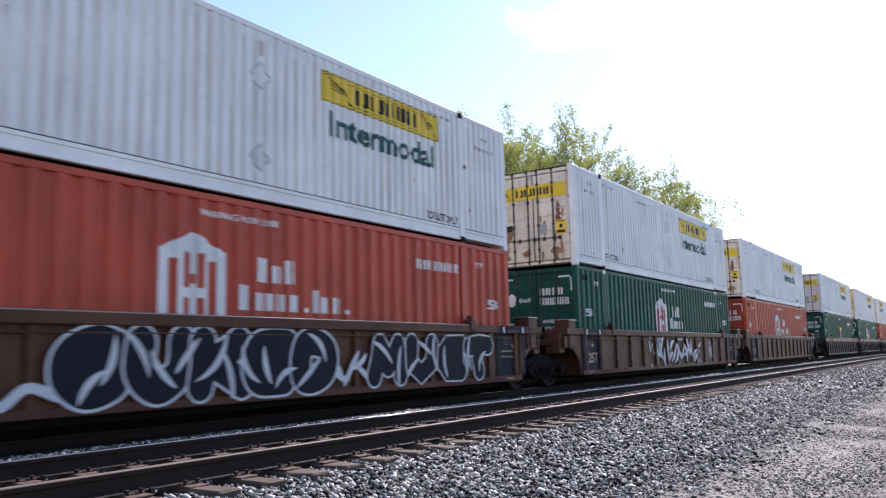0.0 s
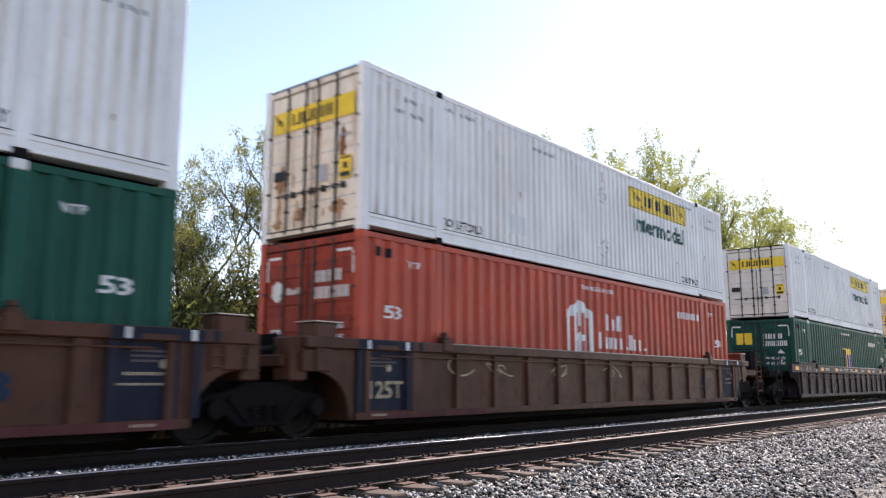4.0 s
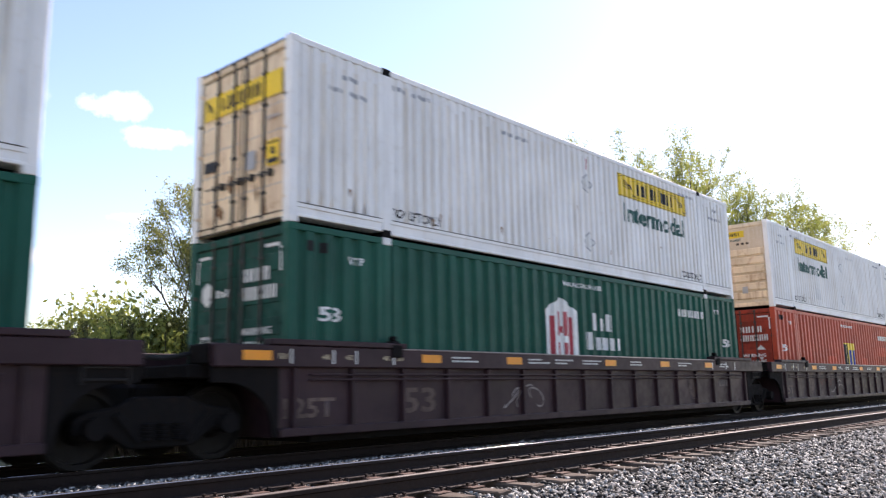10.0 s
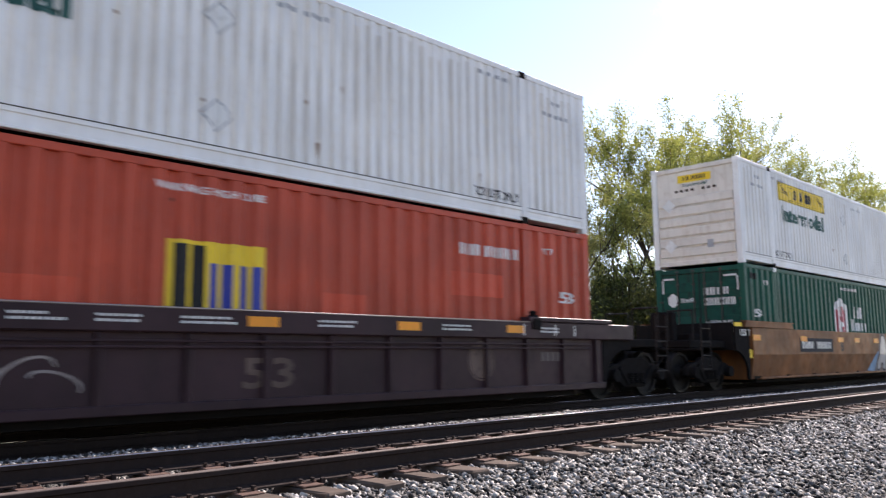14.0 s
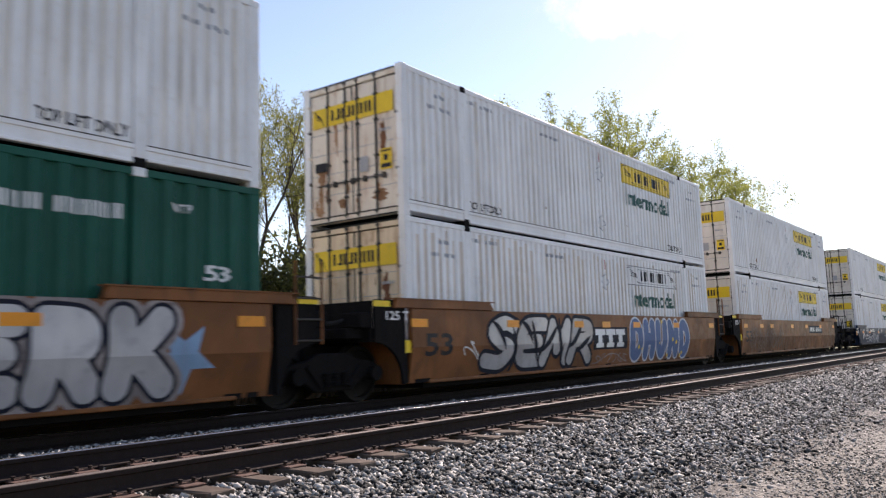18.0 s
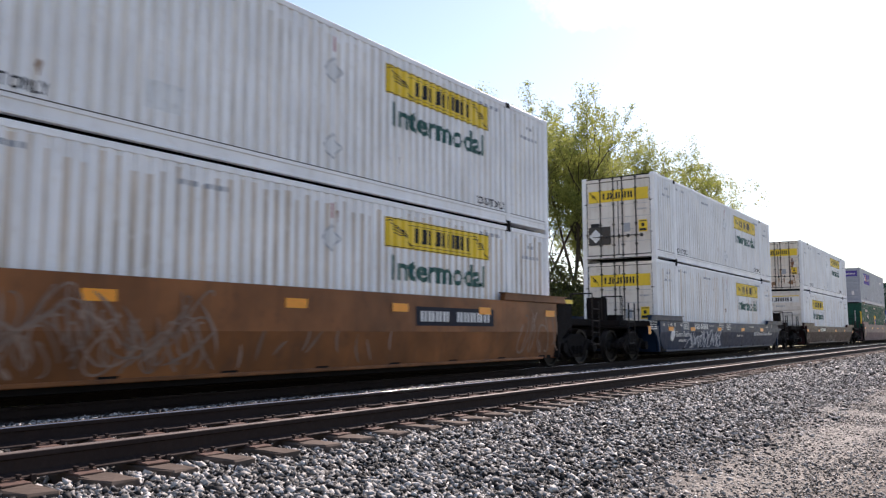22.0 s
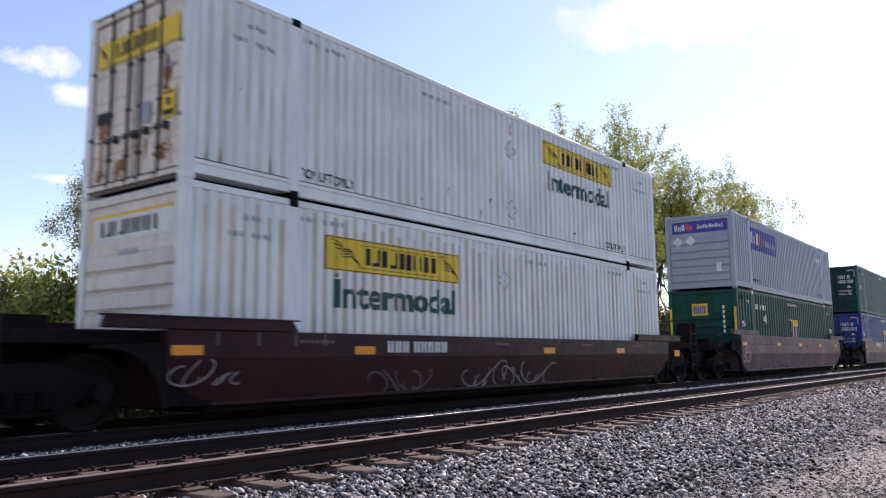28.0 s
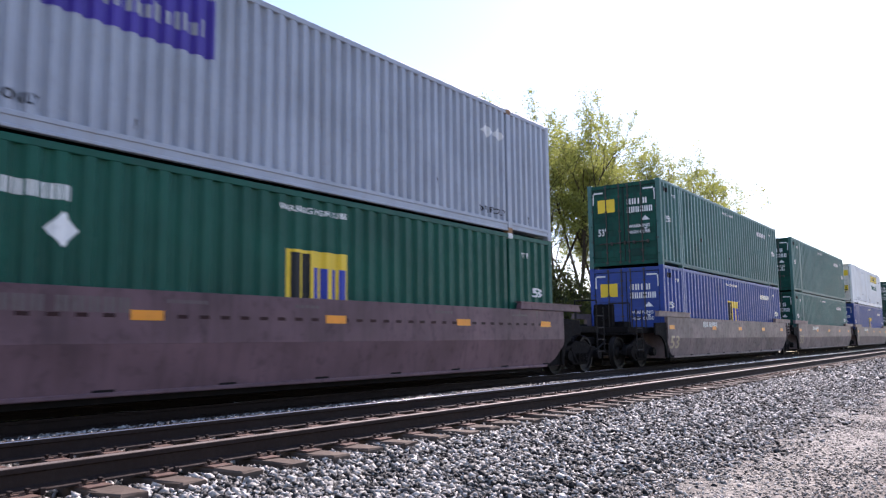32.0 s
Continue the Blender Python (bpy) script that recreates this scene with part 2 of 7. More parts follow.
M = dict(
    white=paint("white_container_paint", (0.80, 0.795, 0.78), (0.55, 0.49, 0.41), 0.22, 0.5, 0, 0.34, vary=0.05),
    tan=paint("rusty_white_door_paint", (0.77, 0.62, 0.43), (0.30, 0.12, 0.04), 0.45, 0.6, 0, 0.8, 5.0, vary=0.1),
    stained=paint("rust_stained_door_paint", (0.76, 0.68, 0.57), (0.34, 0.16, 0.06), 0.35, 0.55, 0, 0.7, 5.0),
    # grimy, with the base red darkened for the heavy shade on the ends
    redend_shaded=paint("grimy_shaded_red_door_paint", (0.31, 0.043, 0.023), (0.07, 0.03, 0.025), 0.5, 0.6, 0, 0.7, 6.0, vary=0.15, gloss=0.2),
    greenend=paint("grimy_green_door_paint", (0.004, 0.062, 0.044), (0.015, 0.022, 0.02), 0.5, 0.6, 0, 0.7, 6.0, vary=0.15, gloss=0.2),
    cream=paint("dirty_white_door_paint", (0.72, 0.67, 0.60), (0.40, 0.29, 0.20), 0.25, 0.55, 0, 0.4, 6.0),
    red=paint("red_container_paint", (0.46, 0.058, 0.022), (0.22, 0.05, 0.03), 0.18, 0.5, 0, 0.25, vary=0.1),
    green=paint("green_container_paint", (0.004, 0.078, 0.052), (0.02, 0.055, 0.045), 0.2, 0.5, 0, 0.3, vary=0.1, gloss=0.2),
    blue=paint("blue_container_paint", (0.009, 0.042, 0.23), (0.03, 0.04, 0.12), 0.2, 0.45, 0, 0.3, vary=0.1),
    grey=paint("grey_container_paint", (0.33, 0.36, 0.42), (0.22, 0.2, 0.19), 0.15, 0.45, 0, 0.25),
    brown=paint("brown_car_paint", (0.088, 0.036, 0.021), (0.035, 0.018, 0.014), 0.4, 0.5, 0, 0.45, 6.0, vary=0.15, gloss=0.18),
    maroon=paint("maroon_car_paint", (0.038, 0.019, 0.023), (0.024, 0.016, 0.018), 0.4, 0.5, 0, 0.45, 6.0, vary=0.15, gloss=0.18),
    mauve=paint("faded_maroon_car_paint", (0.140, 0.082, 0.094), (0.045, 0.029, 0.033), 0.4, 0.5, 0, 0.45, 6.0, vary=0.15, gloss=0.18),
    fadedbrown=paint("faded_brown_car_paint", (0.20, 0.148, 0.142), (0.06, 0.045, 0.042), 0.4, 0.5, 0, 0.45, 6.0, vary=0.15, gloss=0.18),
    fadedgreen=paint("weathered_green_container_paint", (0.055, 0.15, 0.132), (0.06, 0.09, 0.08), 0.25, 0.5, 0, 0.35, vary=0.1, gloss=0.3),
    orange=paint("orange_brown_car_paint", (0.205, 0.078, 0.026), (0.095, 0.046, 0.026), 0.5, 0.5, 0, 0.6, 4.0, vary=0.2, gloss=0.18),
    navy=paint("blue_car_paint", (0.008, 0.024, 0.058), (0.022, 0.028, 0.04), 0.4, 0.5, 0, 0.45, 6.0, vary=0.15, gloss=0.18),
    wine=paint("dark_red_car_paint", (0.030, 0.008, 0.009), (0.016, 0.008, 0.008), 0.4, 0.5, 0, 0.45, 6.0, vary=0.15, gloss=0.18),
    soot=paint("sooty_blue_paint", (0.016, 0.019, 0.034), (0.03, 0.025, 0.025), 0.4, 0.65, 0, 0.4, 6.0, vary=0.12, gloss=0.15),
    dark=paint("grimy_black_steel", (0.011, 0.010, 0.010), (0.03, 0.02, 0.016), 0.4, 0.8, 0.0, 0.3, 12.0, gloss=0.05),
    rod=paint("dull_rod_steel", (0.07, 0.065, 0.06), (0.10, 0.05, 0.03), 0.4, 0.5, 0.4, 0.2, 14.0, gloss=0.12),
    grab=paint("sooty_grab_steel", (0.022, 0.020, 0.019), (0.05, 0.03, 0.02), 0.4, 0.6, 0.1, 0.2, 14.0, gloss=0.12),
    rustrun=paint("tan_rust_run", (0.62, 0.50, 0.36), (0.70, 0.64, 0.55), 0.5, 0.7, 0, 0.6, 16.0, gloss=0.2),
    freshred=paint("brighter_red_touch_up", (0.60, 0.075, 0.03), (0.4, 0.06, 0.03), 0.2, 0.5, 0, 0.2),
    # grime that also darkens the fold recesses in place of shade
    grime=paint("pale_grime_and_fold_shade", (0.75, 0.715, 0.66), (0.66, 0.60, 0.52), 0.3, 0.7, 0, 0.4, 12.0, vary=0.1, gloss=0.2),
    dust=paint("tan_washed_dust", (0.66, 0.575, 0.48), (0.74, 0.69, 0.62), 0.6, 0.75, 0, 0.8, 5.0, vary=0.12, gloss=0.2),
    edge=paint("worn_bare_edge", (0.36, 0.31, 0.28), (0.14, 0.09, 0.07), 0.4, 0.32, 0.8, 0.1, 20.0, 0.0),
    emblem=paint("faded_tan_emblem", (0.125, 0.088, 0.074), (0.05, 0.032, 0.032), 0.7, 0.6, 0, 0.7, 9.0, vary=0.2, gloss=0.15),
    chalk=paint("thin_pale_spray", (0.27, 0.235, 0.225), (0.12, 0.08, 0.07), 0.6, 0.6, 0, 0.6, 8.0, vary=0.2, gloss=0.2),
    doorrust=paint("bleeding_door_rust", (0.36, 0.21, 0.12), (0.15, 0.06, 0.03), 0.8, 0.8, 0, 0.8, 9.0, vary=0.25, gloss=0.1),
    deeprust=paint("deep_rust_run", (0.17, 0.075, 0.045), (0.33, 0.18, 0.10), 0.8, 0.85, 0, 0.9, 7.0, vary=0.2, gloss=0.1),
    rust=paint("brown_rust", (0.30, 0.18, 0.10), (0.16, 0.08, 0.045), 0.5, 0.85, 0, 0.4, 20.0, gloss=0.1),
    # dark scuffs; also the painted shade line above the bottom rails
    scuff_shade=paint("dark_scuff_and_rail_shade", (0.05, 0.035, 0.03), (0.10, 0.08, 0.06), 0.5, 0.85, 0, 0.4, 20.0, gloss=0.1),
    gasket=paint("black_rubber", (0.02, 0.02, 0.02), (0.04, 0.035, 0.03), 0.3, 0.75, 0, 0.2, gloss=0.12),
    logo=paint("yellow_vinyl", (0.80, 0.54, 0.012), (0.35, 0.24, 0.05), 0.25, 0.4, 0, 0.2),
    marker=paint("orange_reflector", (0.82, 0.29, 0.010), (0.3, 0.15, 0.03), 0.3, 0.4, 0, 0.2),
    black=paint("black_lettering", (0.022, 0.022, 0.025), (0.10, 0.09, 0.08), 0.3, 0.5, 0, 0.2, gloss=0.15),
    faded=paint("faded_grey_lettering", (0.34, 0.35, 0.37), (0.5, 0.5, 0.5), 0.4, 0.5, 0, 0.2),
    lettering=paint("white_lettering", (0.72, 0.72, 0.70), (0.3, 0.28, 0.25), 0.3, 0.5, 0, 0.3),
    forest=paint("dark_green_lettering", (0.005, 0.075, 0.06), (0.1, 0.2, 0.18), 0.2, 0.5, 0, 0.2),
    logored=paint("red_vinyl", (0.40, 0.03, 0.05), (0.3, 0.1, 0.1), 0.2, 0.5, 0, 0.2),
    logoblue=paint("blue_vinyl", (0.02, 0.04, 0.33), (0.1, 0.1, 0.2), 0.2, 0.5, 0, 0.2),
    purple=paint("purple_vinyl", (0.055, 0.03, 0.28), (0.1, 0.08, 0.2), 0.2, 0.45, 0, 0.2),
    hot=paint("orange_vinyl", (0.8, 0.12, 0.015), (0.3, 0.1, 0.05), 0.2, 0.45, 0, 0.2),
    spray=paint("white_spray_paint", (0.55, 0.57, 0.60), (0.3, 0.28, 0.27), 0.3, 0.6, 0, 0.3),
    sprayblack=paint("black_spray_paint", (0.012, 0.014, 0.024), (0.03, 0.025, 0.028), 0.3, 0.6, 0, 0.3, gloss=0.12),
    redfade=paint("faded_red_spray", (0.10, 0.030, 0.028), (0.05, 0.025, 0.025), 0.6, 0.6, 0, 0.6, 8.0, vary=0.2, gloss=0.15),
    thinspray=paint("thin_white_spray_over_brown", (0.24, 0.165, 0.125), (0.16, 0.085, 0.05), 0.6, 0.6, 0, 0.6, 6.0, vary=0.2, gloss=0.15),
    spraysilver=paint("silver_spray_paint", (0.40, 0.40, 0.41), (0.22, 0.21, 0.21), 0.35, 0.42, 0.35, 0.35, 6.0, vary=0.16),
    spraysky=paint("light_blue_spray_paint", (0.22, 0.36, 0.52), (0.18, 0.2, 0.24), 0.4, 0.6, 0, 0.4, 6.0, vary=0.15),
    sprayblue=paint("blue_spray_paint", (0.06, 0.12, 0.26), (0.15, 0.16, 0.2), 0.3, 0.6, 0, 0.3),
    stencil=paint("faded_cream_stencil", (0.42, 0.34, 0.22), (0.14, 0.09, 0.06), 0.5, 0.6, 0, 0.5),
    ghost=paint("faint_grey_stencil", (0.115, 0.092, 0.088), (0.08, 0.06, 0.055), 0.5, 0.6, 0, 0.5),
    railtop=paint("polished_rail_head", (0.46, 0.41, 0.38), (0.15, 0.11, 0.09), 0.25, 0.075, 0.9, 0.1, 20.0, 0.0),
    dulltop=paint("rust_filmed_rail_head", (0.15, 0.12, 0.105), (0.08, 0.055, 0.045), 0.4, 0.55, 0.1, 0.1, 20.0, 0.0, gloss=0.1),
    railside=paint("rust_brown_rail", (0.026, 0.018, 0.016), (0.05, 0.032, 0.025), 0.4, 0.8, 0.1, 0.3, 25.0, 0.4, gloss=0.12),
    plate=paint("rusty_tie_plate", (0.12, 0.075, 0.06), (0.06, 0.036, 0.027), 0.5, 0.8, 0.1, 0.2, 25.0, 0.4, gloss=0.12),
    wheel=paint("worn_wheel_steel", (0.018, 0.015, 0.013), (0.04, 0.025, 0.02), 0.4, 0.7, 0.0, 0.1, 14.0, gloss=0.12),
    tread=paint("worn_wheel_rim", (0.014, 0.012, 0.011), (0.012, 0.010, 0.009), 0.3, 0.6, 0.0, 0.1, 14.0, gloss=0.12),
    tie=paint("weathered_tie_wood", (0.105, 0.08, 0.064), (0.07, 0.05, 0.04), 0.5, 0.9, 0, 0.4, 14.0, 0.6, 0.16, gloss=0.12),
    bark=paint("grey_brown_bark", (0.075, 0.058, 0.045), (0.03, 0.025, 0.02), 0.5, 0.9, 0, 0.3, 10.0, 0.6, 0.15, gloss=0.12),
    roofing=paint("dark_shingle", (0.07, 0.065, 0.06), (0.04, 0.04, 0.04), 0.4, 0.9, 0, 0.3),
    siding=paint("pale_siding", (0.45, 0.42, 0.38), (0.2, 0.18, 0.15), 0.3, 0.8, 0, 0.3),
)


def leaf_paint(name, a, c):
    m = bpy.data.materials.new(name)
    m.use_nodes = True
    n, l = m.node_tree.nodes, m.node_tree.links
    b = n["Principled BSDF"]
    g = n.new("ShaderNodeNewGeometry")
    r = n.new("ShaderNodeValToRGB")
    r.color_ramp.elements[0].color, r.color_ramp.elements[1].color = rgba(a), rgba(c)
    l.new(g.outputs["Random Per Island"], r.inputs["Fac"])
    l.new(r.outputs["Color"], b.inputs["Base Color"])
    b.inputs["Roughness"].default_value = 0.6
    tr = n.new("ShaderNodeBsdfTranslucent")
    l.new(r.outputs["Color"], tr.inputs["Color"])
    ad = n.new("ShaderNodeMixShader")
    ad.inputs[0].default_value = 0.55
    l.new(b.outputs[0], ad.inputs[1])
    l.new(tr.outputs[0], ad.inputs[2])
    l.new(ad.outputs[0], n["Material Output"].inputs["Surface"])
    return m


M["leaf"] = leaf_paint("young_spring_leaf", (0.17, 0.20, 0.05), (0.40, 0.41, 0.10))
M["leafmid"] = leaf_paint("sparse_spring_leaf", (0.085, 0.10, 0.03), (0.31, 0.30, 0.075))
# the grey haze of distance is mixed into this leaf colour
M["leaffar"] = leaf_paint("hazy_far_leaf", (0.06, 0.068, 0.045), (0.12, 0.125, 0.085))
M["leafdeep"] = leaf_paint("bush_leaf", (0.05, 0.06, 0.018), (0.14, 0.145, 0.035))


def stone_paint(name, dark, pale):
    m = bpy.data.materials.new(name)
    m.use_nodes = True
    n, l = m.node_tree.nodes, m.node_tree.links
    b = n["Principled BSDF"]
    g = n.new("ShaderNodeNewGeometry")
    r = n.new("ShaderNodeValToRGB")
    r.color_ramp.elements[0].color, r.color_ramp.elements[1].color = rgba(dark), rgba(pale)
    t = n.new("ShaderNodeTexNoise")
    t.inputs["Scale"].default_value, t.inputs["Detail"].default_value = 40.0, 5.0
    x = n.new("ShaderNodeMixRGB")
    x.blend_type, x.inputs["Fac"].default_value = "OVERLAY", 0.6
    r.color_ramp.elements[0].position = 0.3
    l.new(g.outputs["Random Per Island"], r.inputs["Fac"])
    l.new(g.outputs["Position"], t.inputs["Vector"])
    l.new(r.outputs["Color"], x.inputs["Color1"])
    l.new(t.outputs["Fac"], x.inputs["Color2"])
    sat = n.new("ShaderNodeHueSaturation")
    sat.inputs["Saturation"].default_value = 1.0
    l.new(x.outputs["Color"], sat.inputs["Color"])
    l.new(sat.outputs["Color"], b.inputs["Base Color"])
    b.inputs["Roughness"].default_value = 0.75
    b.inputs["Specular IOR Level"].default_value = 0.25
    return m


M["stone"] = stone_paint("crushed_grey_stone", (0.015, 0.0155, 0.0155), (0.465, 0.445, 0.412))
M["pebble"] = stone_paint("pale_gravel", (0.11, 0.099, 0.085), (0.48, 0.445, 0.39))


def earth_paint():
    """Ground: grey crushed stone by the tracks, pale gravel on the lane, grass beyond."""
    m = bpy.data.materials.new("ground_cover")
    m.use_nodes = True
    n, l = m.node_tree.nodes, m.node_tree.links
    b = n["Principled BSDF"]
    g = n.new("ShaderNodeNewGeometry")
    sep = n.new("ShaderNodeSeparateXYZ")
    l.new(g.outputs["Position"], sep.inputs[0])
    wob = n.new("ShaderNodeTexNoise")
    wob.inputs["Scale"].default_value, wob.inputs["Detail"].default_value = 0.8, 6
    l.new(g.outputs["Position"], wob.inputs["Vector"])
    add = n.new("ShaderNodeMath")
    add.operation = "MULTIPLY_ADD"
    add.inputs[1].default_value = 1.6
    l.new(wob.outputs["Fac"], add.inputs[0])
    l.new(sep.outputs["Y"], add.inputs[2])

    def step(lo, hi):
        mr = n.new("ShaderNodeMapRange")
        mr.inputs["From Min"].default_value, mr.inputs["From Max"].default_value = lo, hi
        l.new(add.outputs[0], mr.inputs["Value"])
        return mr.outputs[0]

    def tex(scale, lo, hi, a, c):
        v = n.new("ShaderNodeTexVoronoi")
        v.inputs["Scale"].default_value = scale
        l.new(g.outputs["Position"], v.inputs["Vector"])
        f = n.new("ShaderNodeTexNoise")
        f.inputs["Scale"].default_value, f.inputs["Detail"].default_value = scale * 0.5, 8
        l.new(g.outputs["Position"], f.inputs["Vector"])
        mm = n.new("ShaderNodeMixRGB")
        mm.inputs["Fac"].default_value = 0.5
        l.new(v.outputs["Color"], mm.inputs["Color1"])
        l.new(f.outputs["Fac"], mm.inputs["Color2"])
        bw = n.new("ShaderNodeRGBToBW")
        l.new(mm.outputs[0], bw.inputs[0])
        r = n.new("ShaderNodeValToRGB")
        r.color_ramp.elements[0].position, r.color_ramp.elements[1].position = lo, hi
        r.color_ramp.elements[0].color, r.color_ramp.elements[1].color = rgba(a), rgba(c)
        l.new(bw.outputs[0], r.inputs["Fac"])
        return r.outputs["Color"], bw.outputs[0]

    lane, lane_h = tex(36, 0.36, 0.64, (0.026, 0.0225, 0.018), (0.25, 0.229, 0.197))
    # bed colour is kept dark to give shade in the gaps between stones
    bed, bed_h = tex(22, 0.25, 0.75, (0.015, 0.014, 0.013), (0.17, 0.16, 0.147))
    turf, _ = tex(3, 0.3, 0.7, (0.05, 0.06, 0.02), (0.16, 0.14, 0.06))
    # worn wheel bands along the lane
    squash = n.new("ShaderNodeMapping")
    squash.inputs["Scale"].default_value = (0.12, 1.5, 1.0)
    l.new(g.outputs["Position"], squash.inputs["Vector"])
    band = n.new("ShaderNodeTexNoise")
    band.inputs["Scale"].default_value, band.inputs["Detail"].default_value = 1.0, 7
    l.new(squash.outputs[0], band.inputs["Vector"])
    tone = n.new("ShaderNodeValToRGB")
    tone.color_ramp.elements[0].position, tone.color_ramp.elements[1].position = 0.36, 0.62
    tone.color_ramp.elements[0].color, tone.color_ramp.elements[1].color = (0.50, 0.42, 0.35, 1), (1.12, 1.1, 1.08, 1)
    l.new(band.outputs["Fac"], tone.inputs["Fac"])
    worn = n.new("ShaderNodeMixRGB")
    worn.blend_type, worn.inputs["Fac"].default_value = "MULTIPLY", 1.0
    l.new(lane, worn.inputs["Color1"])
    l.new(tone.outputs["Color"], worn.inputs["Color2"])
    a = n.new("ShaderNodeMixRGB")
    l.new(step(3.0, 4.1), a.inputs["Fac"])
    l.new(worn.outputs["Color"], a.inputs["Color1"])
    l.new(bed, a.inputs["Color2"])
    c = n.new("ShaderNodeMixRGB")
    l.new(step(14.5, 16.5), c.inputs["Fac"])
    l.new(a.outputs[0], c.inputs["Color1"])
    l.new(turf, c.inputs["Color2"])
    d = n.new("ShaderNodeMixRGB")
    l.new(step(-38.0, -30.0), d.inputs["Fac"])
    l.new(turf, d.inputs["Color1"])
    l.new(c.outputs[0], d.inputs["Color2"])
    l.new(d.outputs[0], b.inputs["Base Color"])
    b.inputs["Roughness"].default_value = 0.95
    bp = n.new("ShaderNodeBump")
    bp.inputs["Strength"].default_value, bp.inputs["Distance"].default_value = 0.9, 0.04
    hm = n.new("ShaderNodeMixRGB")
    hm.inputs["Fac"].default_value = 0.5
    l.new(lane_h, hm.inputs["Color1"])
    l.new(bed_h, hm.inputs["Color2"])
    l.new(hm.outputs[0], bp.inputs["Height"])
    l.new(bp.outputs["Normal"], b.inputs["Normal"])
    return m


M["earth"] = earth_paint()


# ---- mesh helpers ----
def part(name, mesh, material, parent=None, label="", m=None):
    """One mesh object under a thing. mesh: a bmesh, which is used up, or shared mesh data."""
    if isinstance(mesh, bmesh.types.BMesh):
        data = bpy.data.meshes.new(name)
        mesh.to_mesh(data)
        mesh.free()
    else:
        data = mesh
    if not data.materials:
        data.materials.append(material)
    ob = new(name, data)
    if data.materials[0] is not material:
        ob.material_slots[0].link = "OBJECT"
        ob.material_slots[0].material = material
    if parent is not None:
        ob.parent = parent
    if m is not None:
        ob.matrix_basis = m
    if label:
        tagged(ob, label)
    if name in ("stencil_line", "code_lettering", "sign_border", "sign_scroll", "label_print", "dash_stripe", "number_marking", "graffiti_outline", "graffiti_fill", "graffiti_shadow"):
        tagged(ob, kind="stuff")
    return ob


def add_box(bm, x0, x1, y0, y1, z0, z1, bevel=0.0):
    r = bmesh.ops.create_cube(bm, size=1.0)
    vs = r["verts"]
    for v in vs:
        v.co = ((x0 + x1) / 2 + v.co.x * (x1 - x0), (y0 + y1) / 2 + v.co.y * (y1 - y0), (z0 + z1) / 2 + v.co.z * (z1 - z0))
    if bevel:
        es = list({e for v in vs for e in v.link_edges})
        bmesh.ops.bevel(bm, geom=es, offset=bevel, segments=1, affect="EDGES")
    return vs


def box(*a, bevel=0.0):
    bm = bmesh.new()
    add_box(bm, *a, bevel=bevel)
    return bm


def add_tube(bm, a, c, r, seg=8, r2=None):
    a, c = Vector(a), Vector(c)
    d = c - a
    res = bmesh.ops.create_cone(bm, cap_ends=True, segments=seg, radius1=r, radius2=r if r2 is None else r2, depth=d.length)
    mt = Matrix.Translation((a + c) / 2) @ d.to_track_quat("Z", "Y").to_matrix().to_4x4()
    bmesh.ops.transform(bm, matrix=mt, verts=res["verts"])


def tube(a, c, r, seg=8):
    bm = bmesh.new()
    add_tube(bm, a, c, r, seg)
    return bm


def prism(outline, y0, y1, bevel=0.0):
    """An outline in x and z, given depth from y0 to y1."""
    bm = bmesh.new()
    f = bm.faces.new([bm.verts.new((x, y0, z)) for x, z in outline])
    ex = bmesh.ops.extrude_face_region(bm, geom=[f])
    bmesh.ops.translate(bm, vec=(0, y1 - y0, 0), verts=[v for v in ex["geom"] if isinstance(v, bmesh.types.BMVert)])
    bmesh.ops.recalc_face_normals(bm, faces=bm.faces)
    if bevel:
        bmesh.ops.bevel(bm, geom=list(bm.edges), offset=bevel, segments=1, affect="EDGES")
    return bm


CACHE = {}


def kept(key, make):
    """Mesh data that alike parts share."""
    if key not in CACHE:
        bm = make()
        data = bpy.data.meshes.new(str(key[0]))
        bm.to_mesh(data)
        bm.free()
        CACHE[key] = data
    return CACHE[key]


# ---- corrugated sheet, and flat marks that follow its folds ----
class Folds:
    """Trapezoid folds: outer flat, slope, inner flat, slope, as shares of the pitch."""

    def __init__(self, pitch, depth, outer, slope):
        self.pitch, self.depth, self.outer, self.slope = pitch, depth, outer, slope

    def at(self, x):
        u = (x / self.pitch) % 1.0
        if u < self.outer:
            return 0.0
        if u < self.outer + self.slope:
            return self.depth * (u - self.outer) / self.slope
        if u < 1.0 - self.slope:
            return self.depth
        return self.depth * (1.0 - u) / self.slope

    def breaks(self, x0, x1):
        out = []
        for k in range(int(math.floor(x0 / self.pitch)) - 1, int(math.ceil(x1 / self.pitch)) + 1):
            out += [self.pitch * (k + u) for u in (0.0, self.outer, self.outer + self.slope, 1.0 - self.slope)]
        return [x for x in out if x0 + 1e-4 < x < x1 - 1e-4]


FOLDS = dict(strong=Folds(0.262, 0.070, 0.38, 0.16), fine=Folds(0.228, 0.042, 0.40, 0.20), deep=Folds(0.355, 0.056, 0.38, 0.14))


def sheet(folds, x0, x1, z0, z1):
    xs = [x0] + folds.breaks(x0, x1) + [x1]
    bm = bmesh.new()
    cols = [(bm.verts.new((x, folds.at(x), z0)), bm.verts.new((x, folds.at(x), z1))) for x in xs]
    for (a, c), (d, e) in zip(cols, cols[1:]):
        bm.faces.new((a, d, e, c))
    return bm


